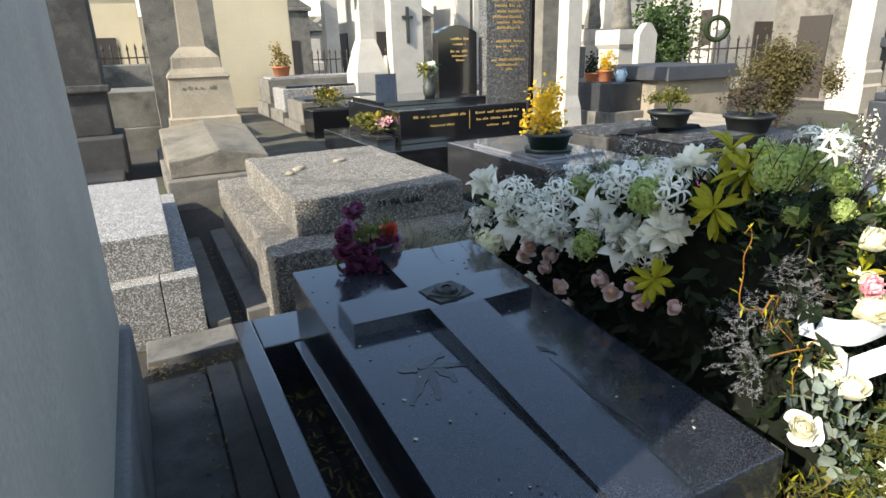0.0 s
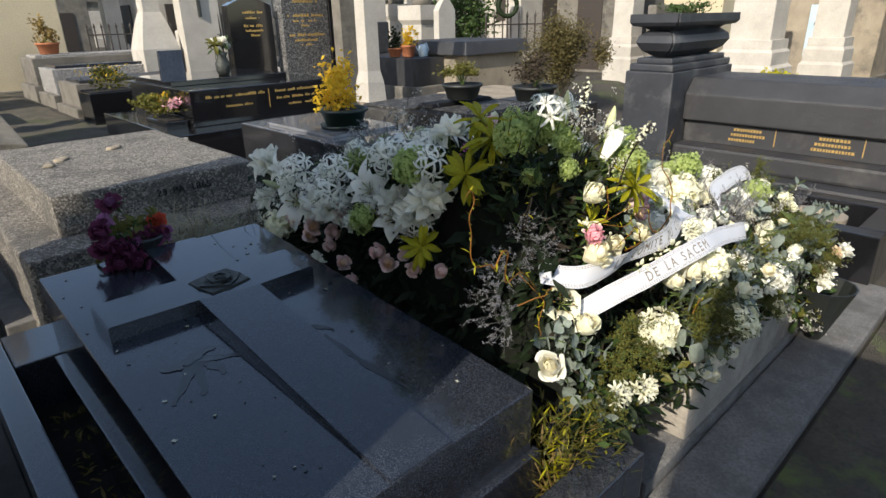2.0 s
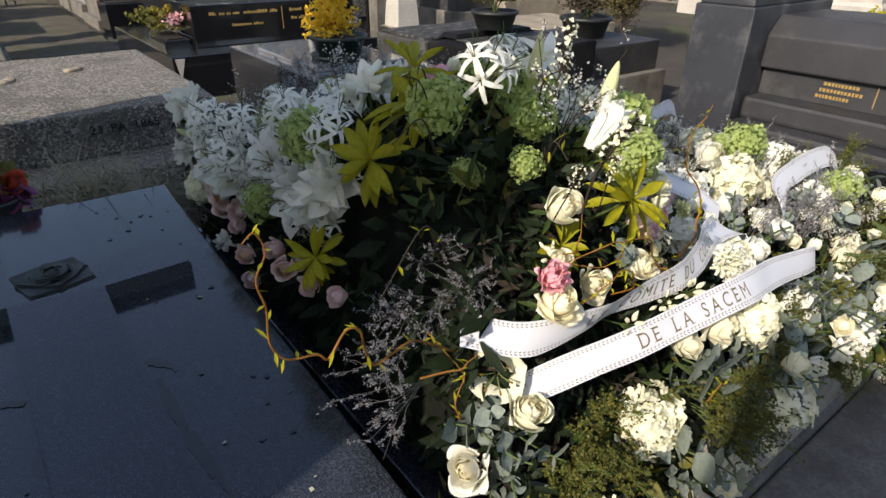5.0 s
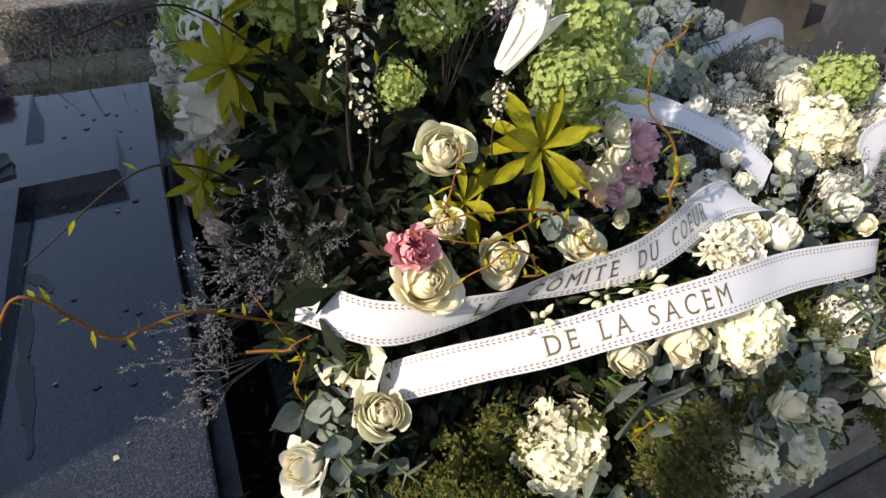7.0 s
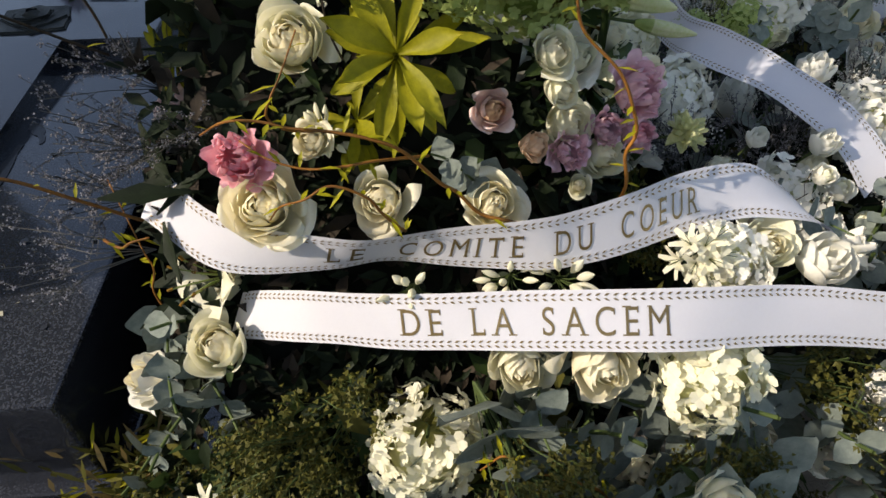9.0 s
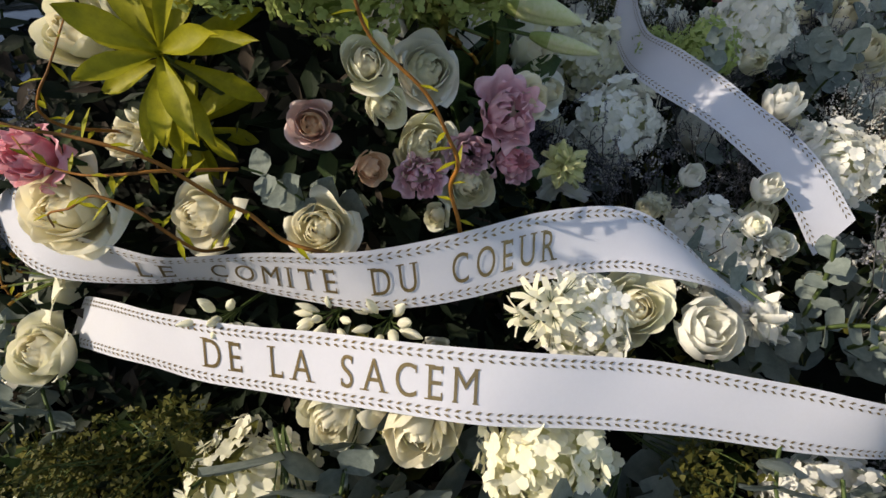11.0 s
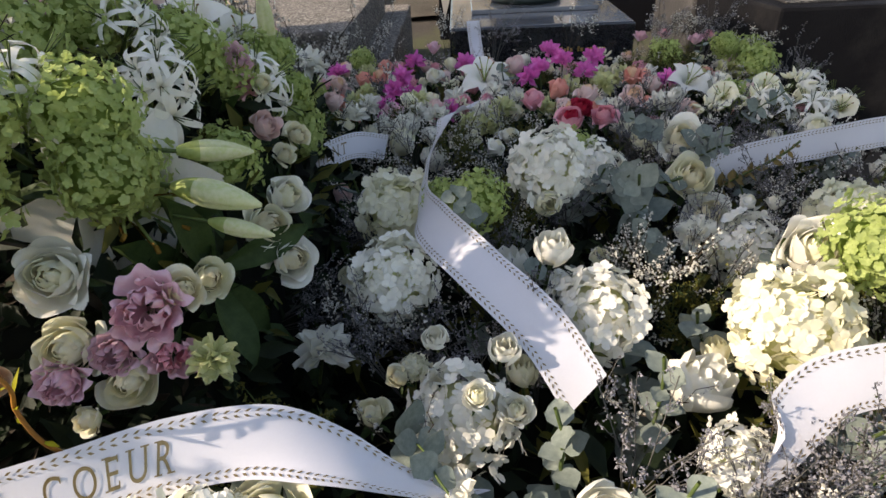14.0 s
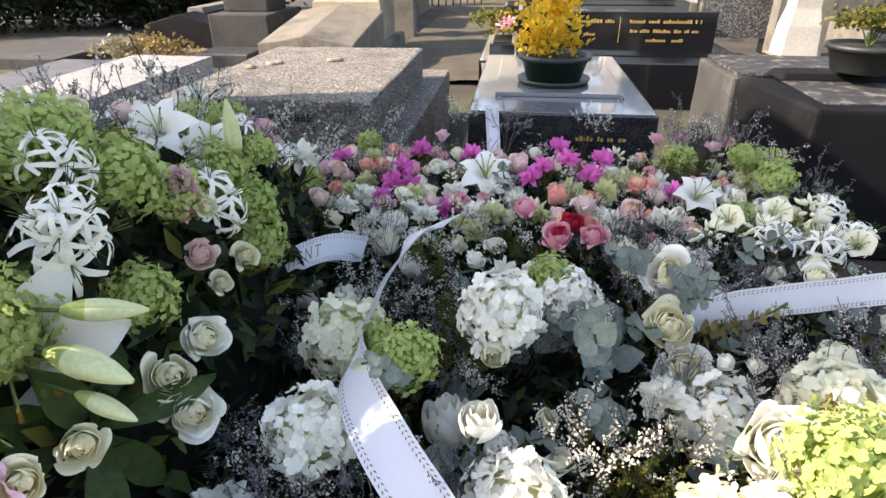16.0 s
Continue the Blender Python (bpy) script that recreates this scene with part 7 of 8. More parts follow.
# black planter tray beside the urn tomb
tr = thing("stone_tray", (4.75, 1.0, 0), "black stone grave frame with a rough stone bowl", "grave frame")
for x0, x1, y0, y1 in ((4.35, 4.50, 0.45, 2.3), (5.05, 5.2, 0.45, 2.3), (4.5, 5.05, 0.45, 0.6), (4.5, 5.05, 2.15, 2.3)):
    part("kerb", box(x0, x1, y0, y1, -0.03, 0.36, 0.008), "jet_granite", tr)
part("bowl", roughen(lathe([(0.1, 0.0), (0.17, 0.1), (0.19, 0.3), (0.14, 0.3), (0.1, 0.2)], (4.78, 0.9, 0.02), 16), 0.008, 12, 1), "limestone", tr, "rough stone bowl")

# ---------------------------------------------------------------- planters, vase and steles of the engraved tomb
def planter(name, x0, x1, y0, y1, z0, z1, label, mat, seed, blooms=()):
    th = thing(name, ((x0 + x1) / 2, (y0 + y1) / 2, z0), label, "planter")
    part("trough", box(x0, x1, y0, y1, z0, z1, 0.008), mat, th)
    part("soil", box(x0 + 0.03, x1 - 0.03, y0 + 0.03, y1 - 0.03, z1, z1 + 0.015, 0.004), "soil", th)
    leafy("foliage", th, ((x0 + x1) / 2, (y0 + y1) / 2, z1 + 0.12), max(x1 - x0, 0.4) * 0.5, "leaf_olive", 500, 0.06, seed, "", 0.6)
    leafy("blossoms", th, ((x0 + x1) / 2, (y0 + y1) / 2, z1 + 0.2), (x1 - x0) * 0.5, "petal_yellow", 90, 0.05, seed + 1, "yellow blossoms", 0.4)
    for k, (mat_, dx) in enumerate(blooms):
        leafy("blossoms", th, ((x0 + x1) / 2 + dx, y0 + 0.12, z1 + 0.16), 0.08, mat_, 40, 0.04, seed + 5 + k)
    return th


planter("planter", 2.47, 3.12, 9.5, 10.1, 0.24, 0.74, "black granite planter with yellow-green leaves", "jet_granite", 21)
planter("planter", 2.42, 2.66, 6.5, 7.1, 0.575, 0.66, "black planter with small pink and blue blossoms", "jet_granite", 24, (("petal_pink", 0.05), ("petal_lilac", 0.0), ("petal_pink", 0.2)))
# sunlit spot on the base, painted as a flat white triangle
wb = bmesh.new()
wb.faces.new([wb.verts.new(p) for p in ((2.37, 6.044, 0.56), (2.46, 6.044, 0.56), (2.40, 6.044, 0.35))])
part("white_plaque", wb, "white_stone", et, "small triangle of sunlight painted white")
pq = thing("plaque", (2.78, 7.1, 1.03), "dark memorial plaque leaning on the tomb", "plaque")
part("plate", hull([(2.64, 7.02, 1.03), (2.92, 7.02, 1.03), (2.92, 7.06, 1.03), (2.64, 7.06, 1.03), (2.70, 7.16, 1.36), (2.97, 7.16, 1.36), (2.97, 7.2, 1.36), (2.70, 7.2, 1.36)], 0.005), "black_granite", pq)
vs_ = thing("vase", (3.5, 7.3, 1.03), "dark vase with white flowers on the black tomb", "vase")
part("vessel", lathe([(0.06, 0), (0.085, 0.05), (0.09, 0.14), (0.055, 0.22), (0.08, 0.27), (0.07, 0.27), (0.04, 0.2)], (3.5, 7.3, 1.03), 20), "bronze", vs_, "", True)
for k in range(7):
    put("stock_white" if k < 4 else "green_leaves", 3.5 + 0.08 * math.cos(k * 2.4), 7.3 + 0.08 * math.sin(k * 2.4), 1.40 + 0.03 * (k % 3), 0.13 if k < 4 else 0.24, (0.3 * math.cos(k * 2.4), -0.4, 0.8), owner=vs_)


def stele(name, x0, x1, y0, y1, z0, z1, mat, label, curved=0.0, seed=0, rows=(), text="gold"):
    """An upright slab with a straight or curved top."""
    th = thing(name, ((x0 + x1) / 2, (y0 + y1) / 2, z0), label, "gravestone")
    n_ = 12 if curved else 1
    top = [(x0 + (x1 - x0) * k / n_, z1 - curved * (1 - math.cos((k / n_ - 0.5) * math.pi)) if curved else z1) for k in range(n_ + 1)]
    b = bmesh.new()
    front = [b.verts.new((x, y0, z)) for x, z in [(x0, z0), (x1, z0)] + top[::-1]]
    f = b.faces.new(front)
    ext = bmesh.ops.extrude_face_region(b, geom=[f])
    bmesh.ops.translate(b, verts=[g for g in ext["geom"] if isinstance(g, bmesh.types.BMVert)], vec=(0, y1 - y0, 0))
    bmesh.ops.recalc_face_normals(b, faces=b.faces)
    part("slab", b, mat, th)
    if rows:
        bars(th, text, rows, y0, seed=seed)
    return th


stele("curved_stele", 3.92, 4.55, 7.85, 8.02, 0.97, 1.95, "jet_granite", "black gravestone with a curved top and gilt lines", 0.1, 31,
      [(4.12, 4.42, 1.75, 0.035), (4.16, 4.36, 1.68, 0.03), (4.12, 4.42, 1.58, 0.035), (4.14, 4.4, 1.52, 0.03), (4.18, 4.36, 1.46, 0.03)])
gs = stele("tall_stele", 4.66, 5.40, 7.75, 7.98, 0.58, 2.95, "speckled_granite", "tall speckled grey granite stele with many gilt lines", 0, 32,
           [(4.76 + 0.04 * (k % 3), 5.30 - 0.05 * (k % 2), 2.26 - 0.075 * k, 0.04) for k in range(6)] + [(4.74, 5.32, 1.70, 0.04), (4.82, 5.2, 1.63, 0.035), (4.92, 5.1, 1.57, 0.03), (4.74, 5.32, 1.44, 0.04), (4.82, 5.2, 1.37, 0.035), (4.92, 5.1, 1.31, 0.03)])
part("side_slab", box(5.403, 5.62, 7.70, 8.0, 0.4, 2.95, 0.01), "jet_granite", gs)
stele("grey_stele", 5.25, 5.75, 7.2, 7.4, 0.0, 2.9, "weathered", "plain grey weathered stone stele")
pl = thing("stone_pillar", (5.2, 6.55, 0), "pale stone pillar with a flared foot", "pillar")
part("shaft", lathe([(0.15, 0.0), (0.15, 0.62), (0.135, 0.85), (0.105, 1.0), (0.10, 2.9)], (5.2, 6.55, 0), 4, square=True), "white_stone", pl)
part("foot", box(5.0, 5.42, 6.36, 6.75, -0.03, 0.6, 0.02), "limestone", pl)

# ---------------------------------------------------------------- obelisk grave and its neighbours
ob_ = thing("obelisk_tomb", (0.68, 7.2, 0), "weathered limestone grave with a gabled slab and obelisk", "tomb")
part("base", roughen(box(0.12, 1.2, 6.15, 8.6, -0.03, 0.5, 0.02), 0.01, 5, 4), "weathered", ob_)
part("slab", roughen(hull([(x, y, z) for y, zo in ((6.28, 0.0), (7.68, 0.18)) for x, z in ((0.17, 0.5), (1.13, 0.5), (1.13, 0.66 + zo), (0.65, 0.74 + zo), (0.17, 0.66 + zo))], 0.015), 0.008, 6, 3), "weathered_pale", ob_)
part("die", lathe([(0.40, 0.5), (0.40, 0.93), (0.37, 0.95), (0.33, 1.38), (0.35, 1.40), (0.33, 1.44), (0.27, 1.5), (0.26, 1.62), (0.14, 1.74)], (0.70, 8.05, 0), 4, square=True), "limestone", ob_)
part("shaft", lathe([(0.135, 1.74), (0.10, 2.9), (0.0, 3.1)], (0.70, 8.05, 0), 4, square=True), "limestone", ob_)
bars(ob_, "weathered", [(0.5, 0.92, 1.26, 0.04), (0.5, 0.9, 1.16, 0.04)], 7.705, label="worn carved lettering", seed=33)
stele("tall_grey_stele", 0.25, 1.18, 9.4, 9.65, 0.0, 3.1, "weathered", "tall weathered grey stone gravestone")
lb = thing("stone_monument", (-0.55, 7.9, 0), "grey stone monument with a stepped foot", "monument")
part("block", box(-0.86, -0.3, 7.8, 8.4, 0.8, 3.0, 0.02), "sooty_stone", lb)
part("cap", box(-0.97, -0.25, 7.74, 8.46, 1.28, 1.36, 0.02), "sooty_stone", lb)
part("foot", box(-0.93, -0.2, 7.5, 8.6, -0.03, 0.8, 0.02), "sooty_stone", lb)
part("front_step", box(-0.88, -0.25, 6.95, 7.49, -0.03, 0.45, 0.02), "dark_stone", lb)
dl = thing("dead_plants", (-1.35, 6.95, 0), "dry brown plants beside the low tomb", "plants")
leafy("foliage", dl, (-1.2, 6.95, 0.46), 0.36, "leaf_dry", 700, 0.06, 41, "", 0.55)
leafy("foliage", dl, (-1.65, 6.9, 0.46), 0.28, "grass_dry", 500, 0.07, 42, "", 0.55)
part("earth_box", box(-1.9, -0.9, 6.45, 7.4, -0.03, 0.36, 0.02), "weathered", dl)


def slab_tomb(x0, x1, y0, y1, z, mat, label, plate=None, head=0.0):
    """A plain low tomb: base, slab and, where head is given, an upright headstone."""
    th = thing("low_tomb", ((x0 + x1) / 2, (y0 + y1) / 2, 0), label, "tomb", "low tombs")
    part("base", box(x0 - 0.08, x1 + 0.08, y0 - 0.08, y1 + 0.08, -0.03, z * 0.55, 0.015), "weathered", th)
    part("slab", box(x0, x1, y0, y1, z * 0.55, z, 0.015), mat, th)
    if plate:
        part("plate", box(x0 + 0.08, x1 - 0.08, y0 + 0.08, y1 - 0.2, z, z + 0.05, 0.008), plate, th)
    if head:
        part("headstone", box(x0 + 0.1, x1 - 0.1, y1 - 0.18, y1, z + 0.0, head, 0.03), mat, th)
    return th


slab_tomb(3.2, 4.4, 9.4, 10.2, 0.78, "grey_granite", "low speckled grey granite tomb")
slab_tomb(2.55, 4.2, 10.5, 11.6, 0.80, "weathered", "low weathered stone tomb", "dark_stone")
slab_tomb(2.6, 4.5, 12.1, 13.1, 0.95, "grey_granite", "low grey tomb with a polished top", "black_granite")
slab_tomb(2.6, 4.8, 13.5, 14.6, 1.08, "weathered", "long low grey stone tomb", "grey_granite")
slab_tomb(4.6, 6.3, 9.6, 11.2, 0.8, "stone_light", "pale low weathered stone tomb")
slab_tomb(-0.5, 0.6, 10.1, 11.6, 1.15, "weathered", "stepped and weathered stone tomb")
slab_tomb(-0.9, 0.7, 12.1, 13.6, 1.5, "weathered", "stepped and weathered stone tomb")
gt = thing("gabled_tomb", (-1.45, 9.1, 0), "weathered stone tomb with a low gabled lid darkened as shade", "tomb")
part("base", box(-2.0, -1.0, 7.75, 10.4, -0.03, 0.36, 0.02), "weathered", gt)
# near-black here replaces the shade that falls on the lid
part("lid", hull([(x, y, z) for y in (7.85, 10.3) for x, z in ((-1.93, 0.36), (-1.07, 0.36), (-1.04, 0.64), (-1.5, 0.76), (-1.96, 0.64))], 0.015), "black_slab", gt, "low gabled stone lid")
part("lid_cross", hull([(x, y, z) for y in (8.3, 9.9) for x, z in ((-1.62, 0.73), (-1.38, 0.73), (-1.4, 0.80), (-1.6, 0.80))], 0.01), "weathered", gt)
slab_tomb(-3.5, -2.3, 6.6, 8.3, 0.42, "sooty_stone", "low weathered kerb tomb beside the fence")
slab_tomb(-1.87, -0.52, 4.2, 6.2, 0.5, "slate_grey", "flat grey granite tomb beside the chapel")
slab_tomb(6.9, 8.0, 7.6, 9.6, 1.02, "dark_stone", "dark tomb with small pots", head=1.6)
slab_tomb(6.3, 7.6, 5.2, 6.4, 0.62, "limestone", "pale and worn limestone tomb")
slab_tomb(8.0, 9.6, 1.8, 3.6, 0.75, "weathered", "weathered tomb with moss", "weathered")
slab_tomb(8.2, 9.9, -1.2, 1.0, 0.7, "weathered", "weathered grey stone family tomb")
slab_tomb(5.55, 6.6, 3.85, 5.0, 0.66, "dark_stone", "low dark weathered stone tomb")
slab_tomb(9.6, 11.0, 9.0, 11.0, 0.8, "white_stone", "pale stone tomb with headstone", head=1.9)
slab_tomb(11.5, 13.0, 5.0, 6.0, 0.8, "weathered", "grey stone tomb with headstone", head=1.8)
slab_tomb(5.4, 6.6, 12.0, 14.0, 0.8, "white_stone", "pale stone tomb with headstone", head=1.5)
slab_tomb(7.0, 8.4, 12.5, 14.5, 0.8, "weathered", "weathered stone tomb with headstone", head=1.7)
potted("cactus_pot", (3.0, 13.9, 1.125), 0.2, 0.22, "terracotta", "brown plume plant in a terracotta pot", "foliage", "leaf_dry", 0.17, 260, 0.09, 51, 1.6, False)
potted("terracotta_pot", (7.15, 8.0, 1.02), 0.13, 0.2, "terracotta", "yellow flowering plant in a terracotta pot", "foliage", "petal_yellow", 0.15, 260, 0.06, 52, 1.4, False)
potted("terracotta_pot", (6.98, 8.15, 1.02), 0.12, 0.16, "terracotta", "small dark conifer in a terracotta pot", "foliage", "leaf_dark", 0.13, 260, 0.06, 53, 1.8, False)
jg = thing("watering_can", (7.45, 7.95, 1.02), "pale blue watering can on a tomb", "watering can")
part("body", lathe([(0.08, 0), (0.085, 0.02), (0.08, 0.17), (0.05, 0.2), (0.045, 0.19)], (7.45, 7.95, 1.02), 16), "glass_blue", jg, "", True)
part("handle", tube([(7.45, 7.87, 1.05), (7.45, 7.80, 1.14), (7.45, 7.86, 1.24), (7.45, 7.93, 1.22)], 0.009), "glass_blue", jg)
part("spout", tube([(7.45, 8.02, 1.06), (7.45, 8.12, 1.16), (7.45, 8.17, 1.23)], [0.016, 0.012, 0.011]), "glass_blue", jg)

sc_ = thing("sarcophagus", (8.4, 7.6, 0), "pale stone sarcophagus with a heavy dark lid", "tomb")
part("chest", box(7.62, 9.1, 7.05, 8.6, -0.03, 1.05, 0.02), "limestone", sc_)
part("lid", hull([(7.5, 6.95, 1.05), (9.25, 6.95, 1.05), (9.25, 8.7, 1.05), (7.5, 8.7, 1.05), (7.58, 7.03, 1.27), (9.17, 7.03, 1.27), (9.17, 8.62, 1.27), (7.58, 8.62, 1.27)], 0.02), "dark_stone", sc_)
stele("round_stele", 8.75, 9.2, 8.9, 9.05, 0.0, 2.0, "white_stone", "white gravestone with a rounded top", 0.22)
stele("white_cross_stele", 4.85, 5.55, 11.8, 12.1, 0.0, 3.0, "white_stone", "tall white stele with a dark cross")
cx = thing("bronze_cross", (5.2, 11.77, 2.0), "dark bronze cross fixed to the white stele", "cross")
part("upright", box(5.17, 5.23, 11.75, 11.795, 1.75, 2.45, 0.004), "bronze", cx)
part("crossbar", box(5.08, 5.169, 11.75, 11.795, 2.22, 2.28, 0.004), "bronze", cx)
part("crossbar", box(5.231, 5.32, 11.75, 11.795, 2.22, 2.28, 0.004), "bronze", cx)
wc = thing("white_column", (4.45, 12.3, 0), "white stone column on a flared base", "column")
part("base", lathe([(0.34, 0), (0.34, 1.2), (0.24, 1.6), (0.16, 1.85)], (4.45, 12.3, 0), 4, square=True), "white_stone", wc)
part("shaft", lathe([(0.15, 1.85), (0.13, 3.2)], (4.45, 12.3, 0), 4, square=True), "white_stone", wc)
part("arm", box(4.0, 4.9, 12.22, 12.38, 2.62, 2.8, 0.02), "white_stone", wc)

# ---------------------------------------------------------------- chapels and columns further off
def chapel(x0, x1, y0, y1, z, mat, label, door=True, gable=0.8, windows=0, side=True):
    """A small burial chapel: walls, cornice, gabled roof, door recess and side windows."""
    th = thing("burial_chapel", ((x0 + x1) / 2, (y0 + y1) / 2, 0), label, "chapel", "burial chapels")
    part("wall", box(x0, x1, y0, y1, -0.03, z, 0.02), mat, th)
    part("plinth", box(x0 - 0.08, x1 + 0.08, y0 - 0.08, y1 + 0.08, -0.03, 0.35, 0.02), "weathered", th)
    part("cornice", box(x0 - 0.12, x1 + 0.12, y0 - 0.12, y1 + 0.12, z, z + 0.16, 0.03), mat, th)
    xm = (x0 + x1) / 2
    part("roof", hull([(x0 - 0.1, y0 - 0.1, z + 0.162), (x1 + 0.1, y0 - 0.1, z + 0.162), (x1 + 0.1, y1 + 0.1, z + 0.162), (x0 - 0.1, y1 + 0.1, z + 0.162), (xm, y0 - 0.1, z + gable), (xm, y1 + 0.1, z + gable)], 0.02), "weathered", th)
    if door:
        part("door", box(xm - 0.38, xm + 0.38, y0 - 0.03, y0 + 0.02, 0.1, min(2.1, z - 0.4), 0.01), "iron", th)
    if side:
        dr = part("side_door", box(x0 - 0.03, x0 + 0.02, (y0 + y1) / 2 - 0.35, (y0 + y1) / 2 + 0.35, 0.1, min(2.1, z - 0.4), 0.01), "iron", th)
    for k in range(windows):
        yy = y0 + (y1 - y0) * (k + 0.5) / windows
        part("window", box(x0 - 0.035, x0 + 0.02, yy - 0.18, yy + 0.18, z * 0.45, z * 0.72, 0.01), "iron", th)
    return th


chapel(1.8, 3.75, 15.8, 18.0, 3.4, "plaster", "cream plastered burial chapel in full sun", False, side=False)
chapel(-1.6, 0.4, 18.0, 20.5, 3.2, "plaster", "cream plastered old burial chapel")
chapel(5.6, 7.4, 16.0, 18.5, 3.3, "white_stone", "white stone burial chapel in sun")
chapel(8.6, 10.6, 15.0, 17.5, 3.2, "white_stone", "white stone burial chapel in sun", side=False)
chapel(11.8, 13.6, 13.4, 15.4, 3.0, "white_stone", "pale stone burial chapel in sun", windows=1, side=False)
chapel(14.6, 17.4, 11.6, 14.6, 3.4, "white_stone", "white stone chapel with small windows", windows=2, side=False)
chapel(19.0, 21.5, 7.6, 10.8, 4.2, "plaster", "warm yellow plastered chapel in sun", False, side=False)
chapel(15.0, 17.2, 2.8, 4.8, 3.6, "limestone", "limestone burial chapel with a blue glass cross door", False, side=False)
chapel(17.2, 19.4, -1.4, 0.9, 3.6, "weathered", "grey stone burial chapel in shade")
chapel(13.6, 15.4, 7.6, 9.6, 3.2, "weathered", "grey stone burial chapel in shade")
chapel(-4.6, -2.8, 11.0, 13.5, 3.0, "weathered", "weathered stone burial chapel")
chapel(12.9, 14.9, -0.6, 1.9, 3.5, "weathered", "grey stone burial chapel with light columns", False)
cd = thing("chapel_window", (14.94, 3.8, 1.2), "arched pale blue window with a dark cross", "window")
part("pane", box(14.93, 14.965, 3.5, 4.1, 0.75, 1.75, 0.004), "glass_blue", cd)
part("cross_bar", box(14.90, 14.928, 3.77, 3.83, 0.9, 1.65, 0.003), "iron", cd)
part("cross_bar", box(14.90, 14.928, 3.62, 3.768, 1.35, 1.41, 0.003), "iron", cd)
part("cross_bar", box(14.90, 14.928, 3.832, 3.98, 1.35, 1.41, 0.003), "iron", cd)
for cx_, cy_, s_ in ((11.45, 3.85, 0.36), (12.7, 3.05, 0.26), (12.3, 6.8, 0.24), (9.9, 12.4, 0.2), (8.3, 15.2, 0.22), (6.6, 14.6, 0.2), (12.2, 11.2, 0.22), (7.6, 17.2, 0.2), (5.0, 16.5, 0.2)):
    co = thing("stone_column", (cx_, cy_, 0), "pale square stone column on a moulded base", "column", "stone columns")
    part("base", lathe([(s_ * 1.35, 0), (s_ * 1.35, 0.75), (s_ * 1.2, 0.8), (s_ * 1.2, 1.0), (s_ * 1.08, 1.05), (s_ * 1.08, 1.2)], (cx_, cy_, 0), 4, square=True), "white_stone", co)
    part("shaft", lathe([(s_ * 0.92, 1.2), (s_ * 0.88, 3.4)], (cx_, cy_, 0), 4, square=True), "white_stone", co)


def statue(x, y, z, h):
    th = thing("statue_column", (x, y, 0), "stone figure on a tall pedestal", "statue", "statues")
    part("pedestal", lathe([(0.3, 0), (0.3, z * 0.8), (0.36, z * 0.85), (0.36, z)], (x, y, 0), 4, square=True), "white_stone", th)
    part("figure", lathe([(0.2, 0), (0.22, 0.1), (0.15, h * 0.45), (0.18, h * 0.65), (0.17, h * 0.78), (0.06, h * 0.83), (0.09, h * 0.92), (0.0, h)], (x, y, z), 14), "weathered", th, "", True)


statue(9.2, 9.9, 1.9, 1.2)
statue(11.0, 12.9, 2.0, 1.3)

# iron fences and a cross with a wreath
def fence(x0, y0, x1, y1, z, n_):
    th = thing("iron_fence", ((x0 + x1) / 2, (y0 + y1) / 2, 0), "low dark wrought-iron grave fence", "fence", "iron fences")
    for k in range(n_ + 1):
        x, y = x0 + (x1 - x0) * k / n_, y0 + (y1 - y0) * k / n_
        part("post", lathe([(0.016, 0), (0.016, z * 0.93), (0.03, z * 0.94), (0.0, z)], (x, y, 0), 6), "iron", th)
    for zz in (z * 0.25, z * 0.85):
        part("rail", tube([(x0, y0, zz), (x1, y1, zz)], 0.014), "iron", th)


fence(9.8, 8.6, 11.2, 8.0, 1.75, 8)
fence(4.0, 14.9, 6.0, 14.7, 1.7, 14)
fence(-0.9, 14.3, 0.9, 14.3, 1.9, 12)
fence(-5.6, 9.6, -2.6, 10.9, 1.9, 26)
fence(0.9, 14.3, 1.8, 14.8, 1.9, 6)
ic = thing("iron_cross", (10.0, 8.2, 0), "thin iron cross with a dark wreath", "cross")
part("upright", tube([(10.0, 8.2, 0), (10.0, 8.2, 2.8)], 0.02), "iron", ic)
part("crossbar", tube([(9.6, 8.5, 2.4), (10.4, 7.9, 2.4)], 0.018), "iron", ic)
part("wreath", tube([(10.0 + 0.15 * math.cos(a / 3), 8.2 - 0.12 * math.cos(a / 3), 1.85 + 0.2 * math.sin(a / 3)) for a in range(20)], 0.05), "leaf_dark", ic, "dark wreath", True)


# ---------------------------------------------------------------- shrubs and trees
def shrub(name, at, size, mat, count, leaf, seed, label, squash=1.0, trunk="bark"):
    th = thing(name, at, label, "shrub")
    b = bmesh.new()
    rr = random.Random(seed)
    for _ in range(14):
        a, q = rr.uniform(0, 6.28), rr.uniform(0.2, 0.7)
        tube([at, (at[0] + 0.3 * q * size * math.cos(a), at[1] + 0.3 * q * size * math.sin(a), at[2] + size * squash * 0.6), (at[0] + q * size * math.cos(a), at[1] + q * size * math.sin(a), at[2] + size * squash * rr.uniform(1.0, 1.6))], [0.02 * size, 0.012 * size, 0.004], b, 5)
    part("branches", b, trunk, th)
    leafy("foliage", th, (at[0], at[1], at[2] + size * squash * 0.95), size, mat, count, leaf, seed, "", squash)
    return th


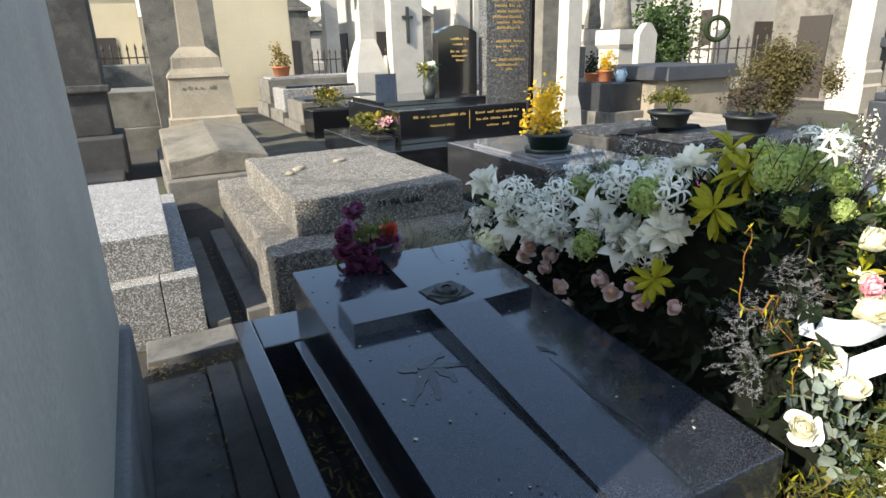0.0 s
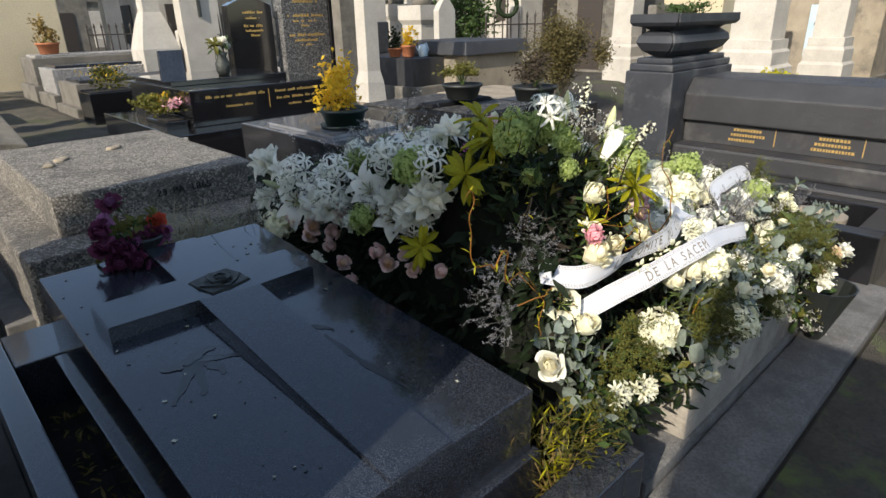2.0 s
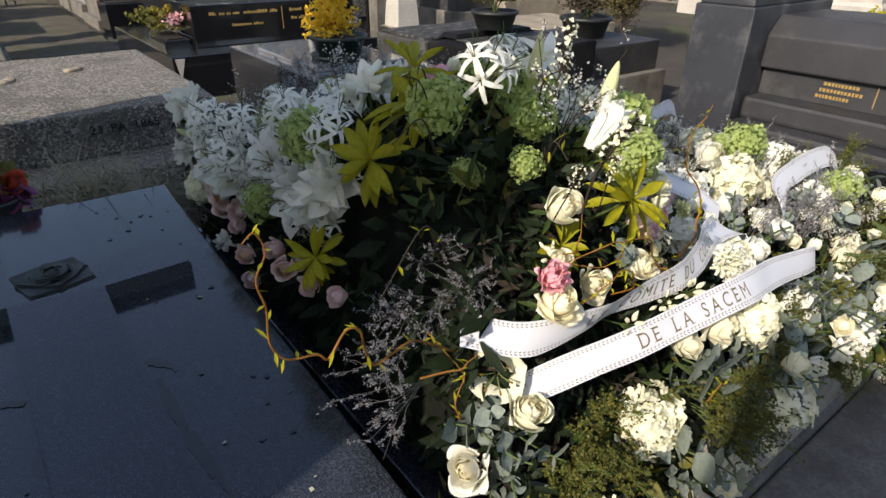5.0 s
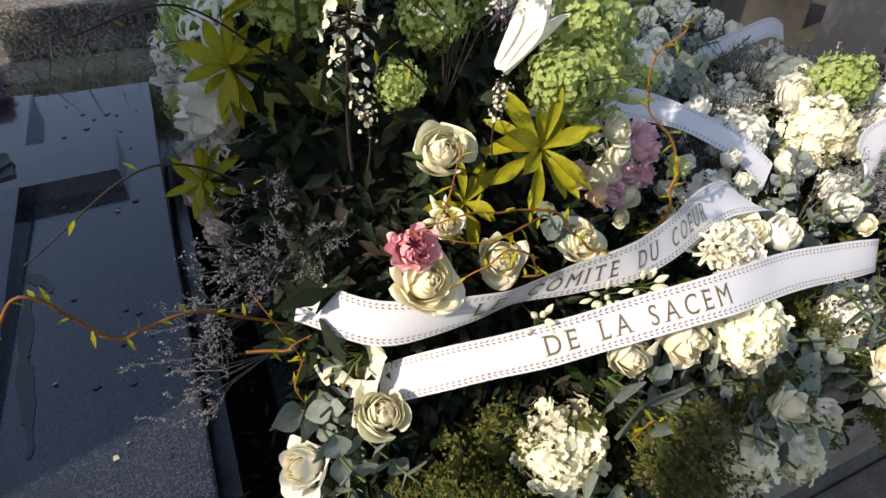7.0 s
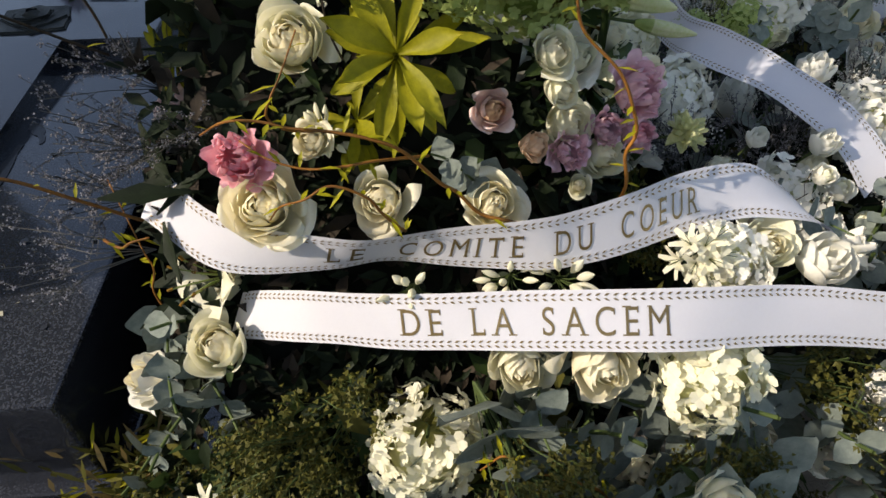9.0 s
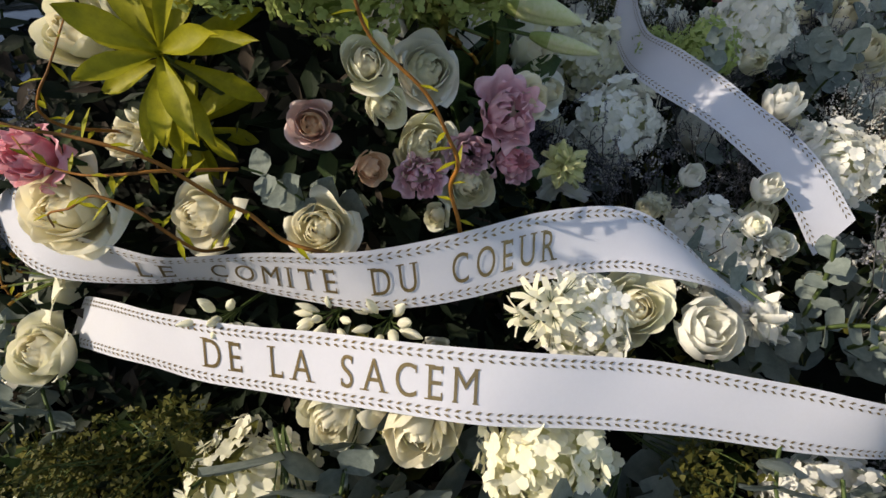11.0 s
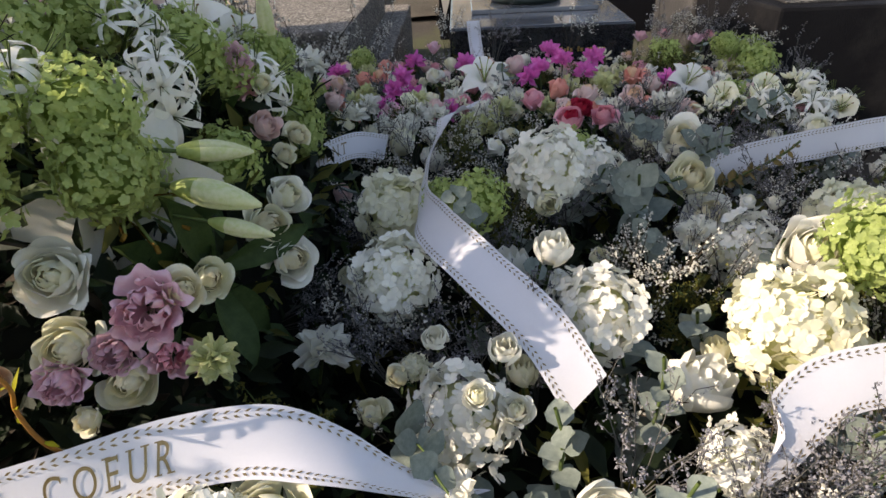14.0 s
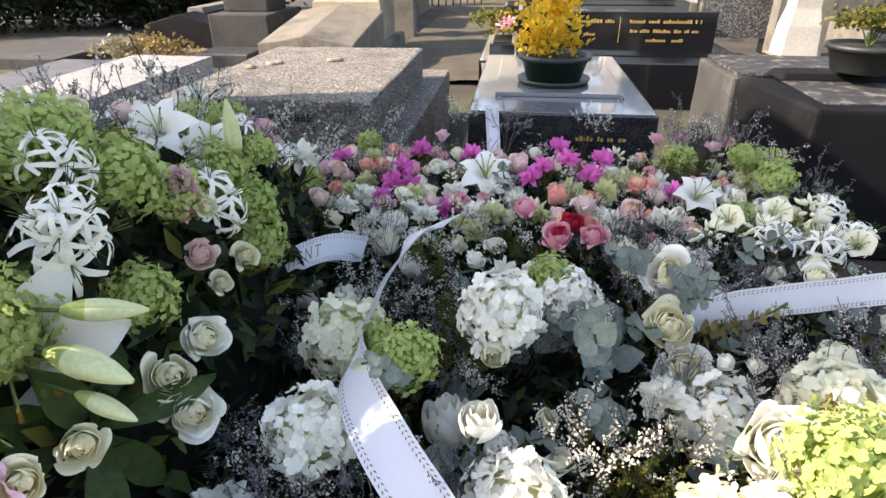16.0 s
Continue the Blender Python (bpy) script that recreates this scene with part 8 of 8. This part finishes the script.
M["leaf_rust"] = leaf_mat("leaf_rust", (0.13, 0.10, 0.04), (0.08, 0.075, 0.03))
shrub("brown_shrub", (8.3, 5.6, 0.30), 0.42, "leaf_rust", 12000, 0.045, 61, "rounded brown and green clipped shrub", 1.7)
shrub("fir_shrub", (10.9, 10.3, 0.6), 0.95, "leaf_mid", 3200, 0.11, 62, "pale green young fir", 1.0)
shrub("moss_plant", (8.75, 2.5, 0.70), 0.28, "leaf_gold", 700, 0.05, 63, "bright yellow-green cushion plant on a tomb", 0.35)
shrub("moss_plant", (6.62, 2.85, 1.58), 0.26, "leaf_mid", 600, 0.04, 64, "green cushion plant in the urn", 0.3)
for hx, hy, hz in ((-5.3, 10.3, 0.0), (-4.4, 10.75, 0.0), (-3.5, 11.1, 0.0), (-2.6, 11.5, 0.0), (-6.2, 9.9, 0.0), (-7.1, 9.5, 0.0)):
    shrub("dark_shrub", (hx, hy, hz), 0.95, "leaf_dark", 6500, 0.13, 66, "dark evergreen hedge shrub behind the iron fence", 1.1)
shrub("dark_shrub", (5.3, 14.2, 0.9), 0.4, "leaf_dark", 900, 0.09, 65, "dark evergreen shrub behind tombs", 0.6)


def bare_tree(x, y, h, seed):
    """A leafless tree: tapered trunk, forked limbs and twigs."""
    th = thing("bare_tree", (x, y, 0), "leafless tree with grey-brown trunk", "tree", "bare trees")
    rr = random.Random(seed)
    trunk, limbs = bmesh.new(), bmesh.new()
    tube([(x, y, -0.05), (x + 0.05, y, h * 0.25), (x + rr.uniform(-0.15, 0.15), y, h * 0.5)], [h * 0.035, h * 0.026, h * 0.02], trunk, 9)
    part("trunk", trunk, "bark", th, "", True)

    def grow(p, d, ln, r, depth):
        q = p + d * ln
        tube([p, p.lerp(q, 0.5) + 0.06 * ln * Vector((rr.gauss(0, 1), rr.gauss(0, 1), rr.gauss(0, 1))), q], [r, r * 0.8, r * 0.6], limbs, 5)
        if depth:
            for _ in range(3):
                grow(q, (d + 0.6 * Vector((rr.gauss(0, 1), rr.gauss(0, 1), rr.gauss(0.2, 0.8)))).normalized(), ln * rr.uniform(0.55, 0.8), r * 0.55, depth - 1)
    for k in range(4):
        grow(Vector((x, y, h * (0.36 + 0.04 * k))), Vector((rr.gauss(0, 0.7), rr.gauss(0, 0.7), 0.8)).normalized(), h * 0.2, h * 0.013, 3)
    part("limbs", limbs, "bark", th, "", True)


bare_tree(6.0, 13.2, 6.0, 71)
bare_tree(12.6, 17.5, 8.0, 72)
bare_tree(2.5, 21.0, 9.0, 73)
bare_tree(18.5, 15.0, 8.5, 74)
bare_tree(-5.0, 17.0, 8.0, 75)
bare_tree(9.5, 21.0, 8.5, 76)

# far rows of graves close the view
far_rnd = random.Random(90)
for ring in range(46):
    x, y = far_rnd.uniform(-12, 40), far_rnd.uniform(20, 48)
    if x > 20:
        y = far_rnd.uniform(-12, 40)
    k = far_rnd.random()
    if k < 0.5:
        chapel(x, x + far_rnd.uniform(1.6, 2.4), y, y + 2.2, far_rnd.uniform(2.8, 4.0), far_rnd.choice(("white_stone", "limestone", "weathered", "plaster")), "distant stone burial chapel", windows=1)
    else:
        slab_tomb(x, x + 1.2, y, y + 2.0, far_rnd.uniform(0.5, 1.0), far_rnd.choice(("white_stone", "limestone", "weathered")), "distant pale stone cemetery tomb", head=far_rnd.uniform(1.4, 2.6))
wl_ = tagged(part("wall_far", box(-45, 75, 56, 56.6, -0.1, 4.6, 0.05), "limestone"), "long stone cemetery wall far off", "wall", kind="structure")
tagged(part("wall_far_east", box(60, 60.6, -50, 55.9, -0.1, 4.6, 0.05), "limestone"), "long stone cemetery wall far off", "wall", kind="structure")
# tombs across the path, behind the viewer
for k in range(6):
    slab_tomb(-2 + 1.8 * k, -0.8 + 1.8 * k, -5.6, -3.8, 0.6, "weathered", "weathered stone tomb across the path", head=1.6)
